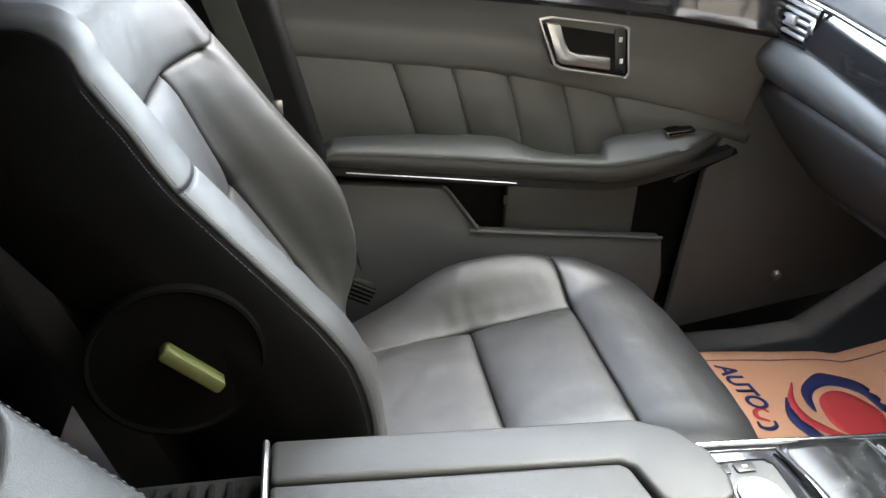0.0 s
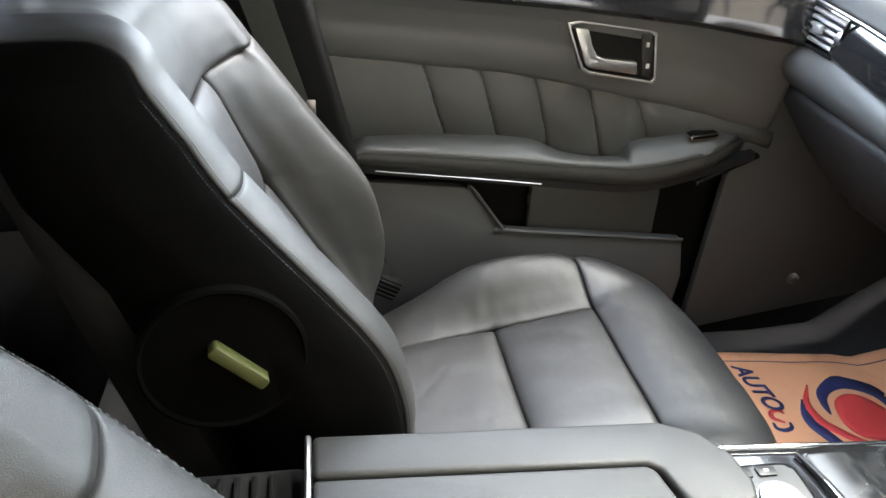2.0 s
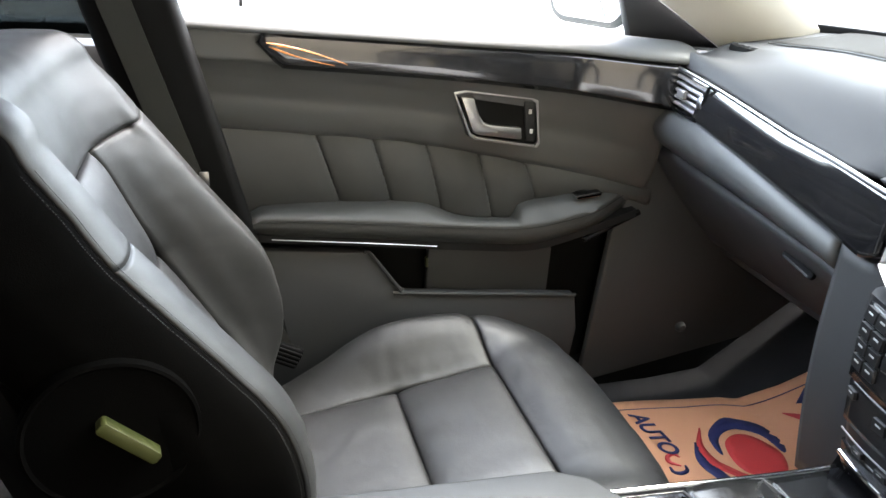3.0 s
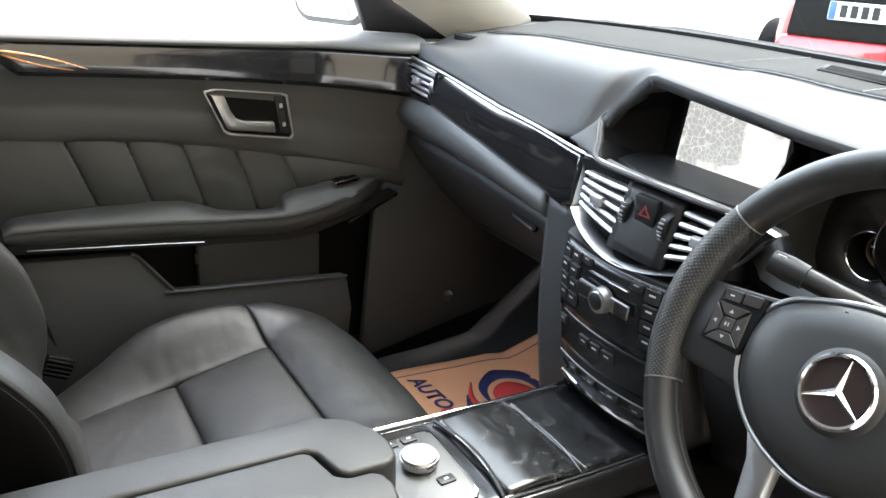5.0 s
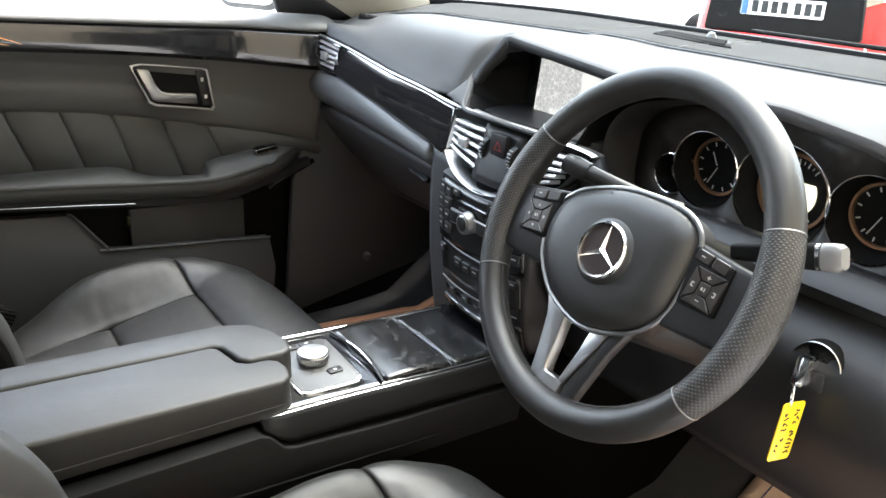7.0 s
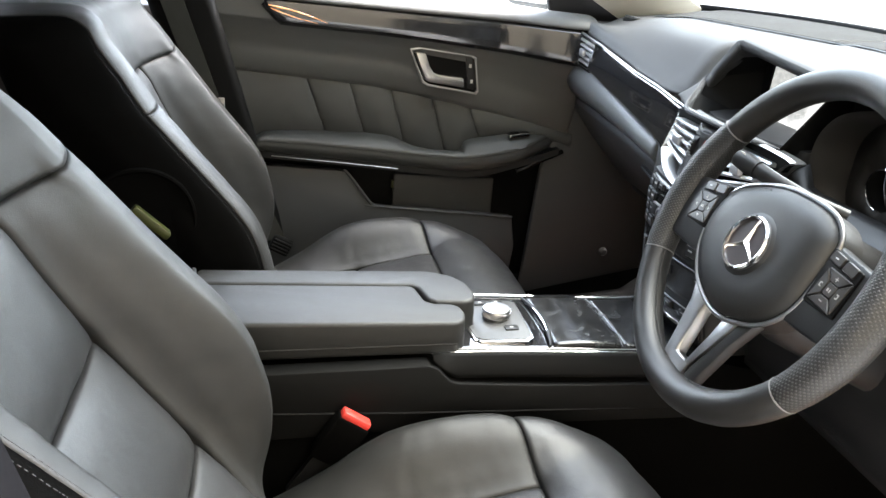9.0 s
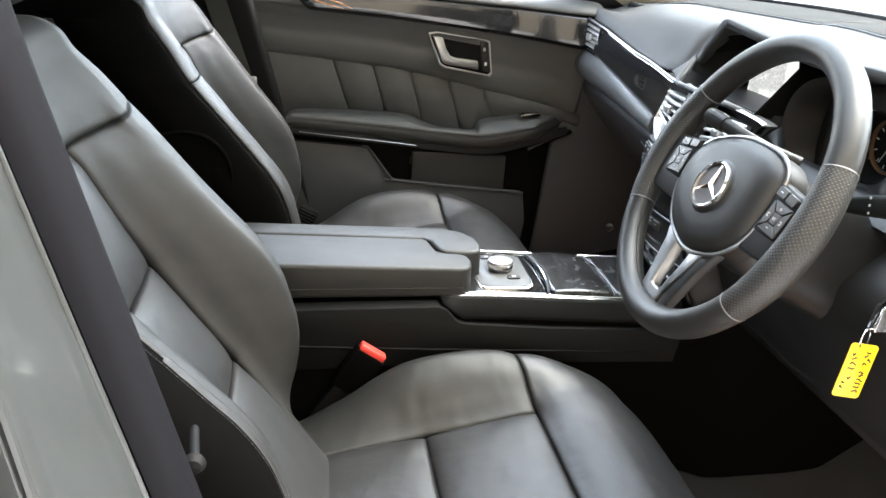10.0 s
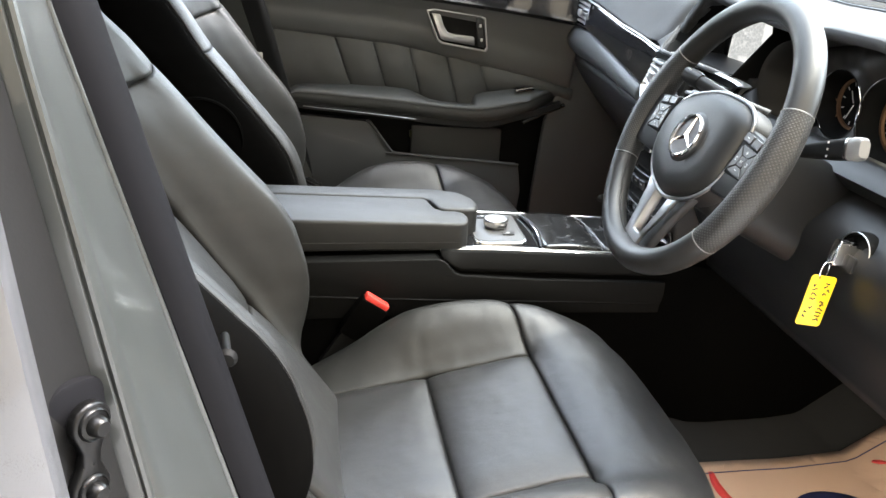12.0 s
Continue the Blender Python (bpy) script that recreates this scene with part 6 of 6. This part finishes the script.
# stalk on the left of the column
st = part("indicator_stalk", tube([(0.105, -0.372, 0.905), (0.075, -0.345, 0.915), (0.056, -0.318, 0.925), (0.048, -0.290, 0.931)], [0.0075, 0.008, 0.0085, 0.009], 14), PLASTIC, wheel)
part("stalk_cap", tube([(0.048, -0.291, 0.931), (0.044, -0.276, 0.934), (0.040, -0.262, 0.937)], [0.0105, 0.0115, 0.010], 14), PLASTIC, st)
part("symbol", box((0.038, -0.272, 0.944), (0.001, 0.008, 0.004), 0), LEGEND, st)

# ---- ignition, gear selector, key with its tag ----
lock = thing("ignition_lock", (0.165, -0.533, 0.776), "black ignition lock with a thin satin ring in the knee panel", "ignition lock")
lm = Matrix.Translation((0.158, -0.522, 0.774)) @ Matrix.Rotation(radians(-80), 4, "Y")
part("bezel", turned([(0.0245, -0.01), (0.0252, 0.003), (0.0268, 0.0045), (0.0285, 0.002), (0.029, -0.012)], lm, 44), DARK, lock)
part("bezel_ring", turned([(0.0262, 0.0042), (0.0268, 0.0052), (0.0276, 0.0042)], lm, 44), SATIN, lock, "thin satin ring")
part("barrel", turned([(0.0, 0.003), (0.014, 0.003), (0.0175, 0.0), (0.0245, -0.003), (0.0, -0.012)], lm, 36), DARK, lock)
sel = thing("gear_selector", (0.11, -0.45, 0.885), "black gear selector stalk with a chrome end on the steering column", "gear selector")
sd = (Vector((0.112, -0.538, 0.908)) - Vector((0.118, -0.460, 0.884))).normalized()
sx = Vector((-1, 0, 0.15)).cross(sd).cross(sd).normalized() * -1
sz = sd.cross(sx)
sm = Matrix(((sd.x, sx.x, sz.x, 0.121), (sd.y, sx.y, sz.y, -0.460), (sd.z, sx.z, sz.z, 0.884), (0, 0, 0, 1)))
lever = part("lever", loft([[sm @ Vector((u, p * w, q * h)) for p, q in rounded(1, 1, 0.28, 5)] for u, w, h in ((-0.03, 0.014, 0.016), (0.0, 0.015, 0.019), (0.03, 0.016, 0.023), (0.066, 0.017, 0.025))]), DARK, sel)
part("lever_band", loft([[sm @ Vector((u, p * w, q * h)) for p, q in rounded(1, 1, 0.28, 5)] for u, w, h in ((0.066, 0.0175, 0.0255), (0.070, 0.0175, 0.0255))]), CHROME, sel)
part("lever_end", loft([[sm @ Vector((u, p * w, q * h)) for p, q in rounded(1, 1, 0.3, 6)] for u, w, h in ((0.071, 0.016, 0.025), (0.077, 0.017, 0.026), (0.086, 0.017, 0.025), (0.091, 0.012, 0.019))]), GREYFACE, sel, "satin silver end")
for side in (-1, 1):
    for v in (-0.008, 0.0, 0.008):
        part("symbol", box((0.036, side * 0.0092, v), (0.0025, 0.0006, 0.0025), 0, sm), KEYMARK, lever)
key = thing("car_key", (0.125, -0.535, 0.775), "silver car key in the lock with ring and yellow handwritten tag", "car key")
part("key_bow", prism(rounded(0.032, 0.013, 0.004), 0.004, 0.030, "z", 0.002, lm), CHROME, key, "chrome key head")
part("key_body", prism(rounded(0.020, 0.022, 0.005), -0.002, 0.012, "z", 0.003, lm @ Matrix.Translation((-0.010, -0.006, 0))), PLASTIC, key)
ring_c = Vector((0.121, -0.524, 0.755))
part("split_ring", tube([ring_c + Vector((0.012 * math.cos(a) * 0.8, 0.006 * math.cos(a), 0.012 * math.sin(a))) for a in np.linspace(0, 2 * math.pi, 30, endpoint=False)], 0.0009, 6, True), CHROME, key)
tm = Matrix.Translation((0.115, -0.529, 0.719)) @ Matrix.Rotation(radians(-8), 4, "Z") @ Matrix.Rotation(radians(7), 4, "Y")
tag = part("key_tag", prism(rounded(0.031, 0.066, 0.004), -0.0008, 0.0008, "y", 0.0004, tm), TAG, key, "yellow key tag with handwriting")
pen = random.Random(7)
for col, n, span in ((0.0078, 11, 0.054), (-0.0062, 8, 0.046)):
    for k in range(n):
        v = span / 2 - span * (k + 0.5) / n
        if n == 11 and k == 4 or n == 8 and k == 4:
            continue
        pts = [(col + pen.uniform(-0.0042, 0.0042), v + pen.uniform(-0.0020, 0.0020)) for _ in range(4)]
        pts.sort(key=lambda q: q[0] * (1 if k % 2 else -1))
        part("writing", tube(spline([tm @ Vector((x, -0.0010, z)) for x, z in pts], 10), 0.0008, 5), INK, tag)


# ---- belts ----
buckle = thing("seat_belt_buckle", (-0.37, -0.128, 0.44), "black seat belt buckle with a red release button", "seat belt buckle")
bm_ = Matrix.Translation((-0.372, -0.128, 0.535)) @ Matrix.Rotation(radians(35), 4, "Y")
part("buckle_body", box((0, 0, -0.036), (0.050, 0.026, 0.072), 0.005, bm_), SHADED_SIDE, buckle)
part("release_button", box((0, -0.001, 0.003), (0.044, 0.018, 0.012), 0.003, bm_), RED_BTN, buckle, "red release button")
part("buckle_stalk", box((0.0, 0, -0.10), (0.035, 0.014, 0.08), 0.003, bm_), DARK, buckle)
belt = thing("seat_belt", (-0.50, 0.735, 0.40), "black belt webbing hanging beside the passenger seat", "seat belt")
for a, b in (((-0.710, 0.640, 1.18), (-0.600, 0.684, 0.79)), ((-0.600, 0.684, 0.79), (-0.474, 0.688, 0.475))):
    a, b = Vector(a), Vector(b)
    part("webbing", loft([[a.lerp(b, t) + Vector(o) for o in ((-0.022, 0, 0), (0.022, 0.006, 0), (0.022, 0.0075, 0), (-0.022, 0.0015, 0))] for t in np.linspace(0, 1, 10)]), WEBBING, belt)
part("belt_tongue", box((-0.577, 0.684, 0.790), (0.014, 0.006, 0.024), 0.002), SATIN, belt, "metal belt tongue")
boot = Matrix.Translation((-0.463, 0.690, 0.462)) @ Matrix.Rotation(radians(28), 4, "Y")
anchor = part("belt_anchor", box((0, 0, 0), (0.048, 0.018, 0.040), 0.006, boot), DARK, belt, "black ribbed anchor cover")
for k in range(4):
    part("rib", box((0, -0.0095, -0.012 + 0.008 * k), (0.042, 0.003, 0.0035), 0.001, boot), PLASTIC, anchor)

# ---- paper mats ----
def floor_z(x):
    return lerp_table([(-0.7, 0.272), (0.30, 0.278), (0.42, 0.288), (0.72, 0.503), (0.80, 0.663)], x)


def even(bm, most):
    """Splits edges until none is longer than most."""
    for _ in range(7):
        far = [e for e in bm.edges if e.calc_length() > most]
        if not far:
            break
        bmesh.ops.subdivide_edges(bm, edges=far, cuts=1)
        bmesh.ops.triangulate(bm, faces=bm.faces[:])


def paper_mat(name, outline, mat, label, lift):
    bm = bmesh.new()
    fine = []
    for a, b in zip(outline, outline[1:] + outline[:1]):
        for k in range(6):
            fine.append((a[0] + (b[0] - a[0]) * k / 6, a[1] + (b[1] - a[1]) * k / 6))
    vs = [bm.verts.new((x, y, 0)) for x, y in fine]
    es = [bm.edges.new((vs[i], vs[(i + 1) % len(vs)])) for i in range(len(vs))]
    bmesh.ops.triangle_fill(bm, edges=es, use_beauty=True)
    even(bm, 0.03)
    for v in bm.verts:
        v.co.z = floor_z(v.co.x) + lift + 0.0022 * noise.noise(Vector((v.co.x * 6, v.co.y * 6, 1)))
    mt = thing(name, (outline[0][0], outline[0][1], 0.27), label, "paper mat", "paper floor mats")
    thicken(part("paper_sheet", bm, mat, mt), 0.0008, -1)
    return mt


def ink(mt, pts, mat, name, lift, label=""):
    bm = bmesh.new()
    vs = [bm.verts.new((x, y, 0)) for x, y in pts]
    es = [bm.edges.new((vs[i], vs[(i + 1) % len(vs)])) for i in range(len(vs))]
    bmesh.ops.triangle_fill(bm, edges=es, use_beauty=True)
    even(bm, 0.02)
    for v in bm.verts:
        v.co.z = floor_z(v.co.x) + lift + 0.0022 * noise.noise(Vector((v.co.x * 6, v.co.y * 6, 1)))
    return thicken(part(name, bm, mat, mt, label), 0.0004, 1)


mat_p = paper_mat("paper_floor_mat", [(0.10, 0.672), (0.184, 0.666), (0.30, 0.648), (0.388, 0.629), (0.44, 0.603), (0.483, 0.580), (0.536, 0.563), (0.545, 0.52), (0.50, 0.46), (0.47, 0.30), (0.47, 0.16), (0.08, 0.16)], PAPER, "peach paper floor mat with red and navy print", 0.010)
LIFT = 0.0118
text_data = bpy.data.curves.new("mat_word", "FONT")
text_data.body, text_data.size, text_data.extrude, text_data.shear, text_data.offset, text_data.space_character = "AUTO", 0.047, 0.0002, 0.22, 0.0012, 0.95
text_ob = new("printed_word", text_data)
text_ob.matrix_basis = Matrix.Translation((0.182, 0.620, floor_z(0.2) + 0.0128)) @ Matrix.Rotation(radians(-86), 4, "Z")
text_data.materials.append(INK_BLUE)
text_ob.parent = mat_p
text_ob.matrix_parent_inverse = PLACED[mat_p].inverted()


def band(line, w, ends=0.15):
    """A stroke of a pen along a line, tapering to both ends."""
    p = spline([(x, y, 0) for x, y in line], 24)
    o, i = [], []
    for k, q in enumerate(p):
        a, b = p[max(k - 1, 0)], p[min(k + 1, 23)]
        n = Vector((-(b - a).y, (b - a).x, 0)).normalized()
        h = w / 2 * (ends + (1 - ends) * math.sin(math.pi * k / 23))
        o.append((q.x + n.x * h, q.y + n.y * h))
        i.append((q.x - n.x * h, q.y - n.y * h))
    return o + i[::-1]


def smooth_loop(pts):
    return [(q.x, q.y) for q in spline([(x, y, 0) for x, y in pts], 40, True)]


ink(mat_p, band([(0.12, 0.645), (0.183, 0.637), (0.291, 0.620), (0.38, 0.602), (0.455, 0.564), (0.512, 0.543)], 0.0022, 1.0), INK_BLUE, "printed_line", LIFT)
ink(mat_p, smooth_loop([(0.418, 0.464), (0.411, 0.520), (0.378, 0.553), (0.350, 0.564), (0.305, 0.534), (0.292, 0.494), (0.296, 0.469), (0.309, 0.505), (0.330, 0.524), (0.361, 0.526), (0.394, 0.495), (0.403, 0.442)]), INK_BLUE, "printed_swirl", LIFT)
ink(mat_p, smooth_loop([(0.398, 0.437), (0.386, 0.482), (0.365, 0.509), (0.338, 0.512), (0.314, 0.491), (0.305, 0.439), (0.322, 0.405), (0.372, 0.392)]), INK_RED, "printed_swirl", LIFT)
ink(mat_p, band([(0.297, 0.551), (0.269, 0.503), (0.267, 0.46), (0.28, 0.435), (0.32, 0.39), (0.38, 0.37)], 0.020), INK_RED, "printed_swirl", LIFT)
ink(mat_p, band([(0.265, 0.514), (0.251, 0.472), (0.255, 0.435), (0.28, 0.38), (0.34, 0.345)], 0.024), INK_BLUE, "printed_swirl", LIFT)
ink(mat_p, band([(0.214, 0.482), (0.206, 0.492), (0.192, 0.488), (0.188, 0.474), (0.196, 0.466), (0.204, 0.460)], 0.009, 0.4), INK_RED, "printed_swirl", LIFT)
ink(mat_p, band([(0.182, 0.462), (0.182, 0.448), (0.194, 0.442), (0.208, 0.447), (0.212, 0.460)], 0.009, 0.4), INK_BLUE, "printed_swirl", LIFT)
ink(mat_p, [(0.478, 0.520), (0.505, 0.538), (0.530, 0.532), (0.500, 0.495)], INK_BLUE, "printed_patch", LIFT)
ink(mat_p, band([(0.452, 0.520), (0.470, 0.480), (0.474, 0.440)], 0.010), INK_RED, "printed_patch", LIFT)
mat_d = paper_mat("paper_floor_mat", [(0.06, -0.280), (0.161, -0.283), (0.32, -0.290), (0.44, -0.296), (0.507, -0.298), (0.55, -0.27), (0.54, -0.40), (0.48, -0.66), (0.02, -0.66)], PAPER_PALE, "creased pale pink paper floor mat with red and navy print", 0.010)
ink(mat_d, band([(0.10, -0.312), (0.20, -0.314), (0.36, -0.320), (0.50, -0.328)], 0.0022, 1.0), INK_BLUE, "printed_line", LIFT)
ink(mat_d, band([(0.172, -0.310), (0.166, -0.345), (0.170, -0.385), (0.19, -0.43)], 0.016, 0.5), INK_RED, "printed_swirl", LIFT)
ink(mat_d, band([(0.25, -0.44), (0.285, -0.402), (0.326, -0.398), (0.37, -0.42), (0.39, -0.46)], 0.034), INK_BLUE, "printed_swirl", LIFT)
ink(mat_d, smooth_loop([(0.28, -0.455), (0.32, -0.428), (0.355, -0.445), (0.37, -0.48), (0.32, -0.47)]), INK_RED, "printed_swirl", LIFT)
for x in (0.44, 0.465):
    ink(mat_d, band([(x, -0.345), (x + 0.012, -0.362)], 0.007, 0.6), INK_RED, "printed_mark", LIFT)

# ---- near side: door pillar, seal and rear door edge ----
def jamb(profile, name, mat, label, cat):
    """A leaning upright swept from sill to waist; profile of (x, y) at z = 0.9."""
    rings = []
    for z in np.linspace(0.28, 1.38, 24):
        foot = 0.10 * max(0.0, 0.62 - z)
        dy = 0.224 * max(0.0, z - 1.08)
        rings.append([(x + foot + (-0.235 + 1.15 * min(0.10, max(0.0, -0.755 - y))) * (z - 0.9), y + dy, z) for x, y in profile])
    return structure(name, loft(rings), mat, label, cat)


jamb([(-0.590, -0.698), (-0.582, -0.703), (-0.576, -0.714), (-0.573, -0.728), (-0.576, -0.741), (-0.584, -0.750), (-0.593, -0.753), (-0.606, -0.735), (-0.606, -0.705)], "seal", RUBBER, "black rubber door seal", "seal")
jamb([(-0.602, -0.750), (-0.595, -0.757), (-0.594, -0.785), (-0.600, -0.812), (-0.599, -0.838), (-0.600, -0.850), (-0.606, -0.857), (-0.640, -0.860), (-0.72, -0.80), (-0.72, -0.70), (-0.62, -0.70)], "pillar_4", PAINT, "silver-grey painted door pillar", "pillar")
def bead(x, y, r):
    return [(x + r * math.cos(a), y + r * math.sin(a)) for a in np.linspace(0, 2 * math.pi, 8, endpoint=False)]


jamb(bead(-0.5945, -0.7575, 0.0022), "weld_flange", PAINT, "rolled painted edge beside the door seal", "trim")
jamb(bead(-0.6025, -0.854, 0.0030), "weld_flange", PAINT, "rolled painted outer edge of the pillar", "trim")
# painted recess; its shade is put in as plain black
jamb([(-0.614, -0.859), (-0.622, -0.866), (-0.634, -0.890), (-0.70, -0.890), (-0.70, -0.80), (-0.64, -0.80)], "pillar_recess", DARK, "recess between pillar and rear door, blackened for shade", "trim")
rear_door = thing("rear_door", (-1.0, -0.92, 0.3), "silver-grey painted rear door, closed", "car door")
rings = []
for z in np.linspace(0.30, 1.02, 20):
    e = -0.624 - 0.085 * (z - 0.9)
    bulge = 0.03 * math.sin(math.pi * (z - 0.25) / 0.85)
    rings.append([(e, -0.885 - bulge, z), (e + 0.006, -0.895 - bulge, z), (e + 0.004, -0.907 - bulge, z), (e - 0.010, -0.914 - bulge, z), (e - 0.4, -0.918 - bulge, z), (e - 0.9, -0.905 - bulge, z), (e - 0.9, -0.84, z), (e - 0.10, -0.86, z)])
part("door_skin", loft(rings), PAINT_SKYLIT, rear_door, sharp=50)
# hinge: a black two-lobed leaf with a bolt in each lobe, in a dark well
hinge_m = Matrix.Translation((-0.6165, -0.876, 0.8235)) @ Matrix.Rotation(radians(52), 4, "Z") @ Matrix.Rotation(radians(9), 4, "Y")
part("hinge_well", prism(rounded(0.046, 0.30, 0.018, 6, 0, -0.105), -0.002, 0.010, "y", 0.003, hinge_m @ Matrix.Translation((0, 0.004, 0))), RUBBER, rear_door)
lobe = [(0.0135 * math.sin(a), 0.0215 + 0.0135 * math.cos(a)) for a in np.linspace(radians(-125), radians(125), 15)]
leaf_line = lobe + [(0.0065, 0.004), (0.0065, -0.004)] + [(0.0135 * math.sin(a), -0.0215 + 0.0135 * math.cos(a)) for a in np.linspace(radians(55), radians(305), 15)] + [(-0.0065, -0.004), (-0.0065, 0.004)]
leaf = part("hinge_leaf", prism(leaf_line, -0.010, -0.002, "y", 0.0028, hinge_m, 3), HINGE, rear_door, "glossy black hinge leaf", sharp=60)
for z in (0.0215, -0.0215):
    hb = hinge_m @ Matrix.Translation((0, -0.010, z)) @ Matrix.Rotation(radians(90), 4, "X")
    bolt = part("hinge_bolt", turned([(0.0, 0.009), (0.0045, 0.009), (0.0060, 0.0075), (0.0066, 0.002), (0.0095, 0.0012), (0.0098, -0.001), (0.0, -0.001)], hb, 24), HINGE, leaf)
    part("washer", turned([(0.0088, 0.0012), (0.0096, 0.0022), (0.0104, 0.0012), (0.0104, -0.001)], hb, 24), HINGE, bolt)

# ---- red car parked ahead ----
red_car = thing("red_car", (5.2, 2.3, 0), "red hatchback parked facing, with a black grille", "car")
rm = Matrix.Translation((4.35, 2.33, -0.01)) @ Matrix.Rotation(radians(20), 4, "Z")
def hull(xs_z, half, name, mat):
    rings = []
    for x, z0, z1, w in xs_z:
        rings.append([rm @ Vector((x, y, z)) for y, z in ((-w, z0), (-w * 1.02, (z0 + z1) / 2), (-w * 0.93, z1), (0, z1 + 0.03), (w * 0.93, z1), (w * 1.02, (z0 + z1) / 2), (w, z0))])
    return part(name, loft(rings), mat, red_car, sharp=40)
hull([(0.0, 0.30, 0.80, 0.42), (0.06, 0.22, 0.88, 0.53), (0.25, 0.20, 0.93, 0.63), (0.6, 0.20, 0.97, 0.74), (1.1, 0.20, 1.0, 0.80), (2.6, 0.22, 1.0, 0.82), (3.6, 0.25, 0.95, 0.76)], 0.8, "body", CAR_RED)
hull([(0.95, 0.95, 1.0, 0.70), (1.6, 0.95, 1.42, 0.60), (2.8, 0.95, 1.46, 0.60), (3.5, 0.95, 1.1, 0.68)], 0.6, "cabin", PIANO)
part("grille", prism([(-0.50, 0.60), (0.50, 0.60), (0.47, 0.94), (-0.47, 0.94)], -0.035, 0.03, "x", 0.02, rm), DARK, red_car, "black grille")
np_ = part("number_plate", prism(rounded(0.52, 0.111, 0.01, 4, 0, 0.775), -0.052, -0.040, "x", 0.002, rm), PLATE, red_car, "white number plate with dark bars")
part("plate_band", prism(rounded(0.04, 0.105, 0.006, 4, 0.236, 0.775), -0.0545, -0.050, "x", 0.001, rm), PLATE_BLUE, np_)
for k in range(7):
    part("plate_bar", box((-0.0535, 0.170 - 0.062 * k - (0.02 if k > 3 else 0), 0.775), (0.002, 0.040, 0.075), 0, rm), INK, np_)
part("bumper_lip", prism([(-0.52, 0.34), (0.52, 0.34), (0.56, 0.52), (0.52, 0.60), (-0.52, 0.60), (-0.56, 0.52)], -0.06, 0.09, "x", 0.02, rm), CAR_RED, red_car, "red bumper lip")
for s in (-1, 1):
    part("headlamp", loft([[rm @ Vector((0.02, s * (0.45 + 0.13 * t), z)) + rm.to_3x3() @ Vector((0.16 * t * t, 0, 0)) for z in (0.80 + 0.05 * t, 0.90 + 0.04 * t)] + [rm @ Vector((0.12 + 0.16 * t * t, s * (0.45 + 0.13 * t), z)) for z in (0.90 + 0.04 * t, 0.80 + 0.05 * t)] for t in np.linspace(0, 1, 6)]), CHROME, red_car)
    for x in (0.75, 3.0):
        whm = rm @ Matrix.Translation((x, s * 0.74, 0.32)) @ Matrix.Rotation(radians(90), 4, "X")
        wh = part("wheel", turned([(0.0, 0.07), (0.19, 0.075), (0.20, 0.09), (0.29, 0.10), (0.31, 0.07), (0.31, -0.07), (0.29, -0.10), (0.0, -0.10)], whm, 40), RUBBER, red_car)
        part("rim", turned([(0.0, 0.02), (0.18, 0.06), (0.20, 0.108), (0.205, 0.08), (0.0, -0.01)], whm if s < 0 else whm @ Matrix.Rotation(radians(180), 4, "X"), 30), SATIN, wh)

# small stop button low on the outer side of the driver's backrest
stub = part("belt_stop", joined(tube([(-0.556, -0.645, 0.770), (-0.549, -0.700, 0.781)], 0.004, 10), turned([(0.0, 0.006), (0.006, 0.005), (0.009, 0.0), (0.006, -0.005), (0.0, -0.006)], Matrix.Translation((-0.549, -0.703, 0.781)) @ Matrix.Rotation(radians(90), 4, "X"), 16)), DARK)
stub.parent = driver_seat
stub.matrix_parent_inverse = Matrix.Translation((-0.30, DRIVER_Y, 0.27)).inverted()
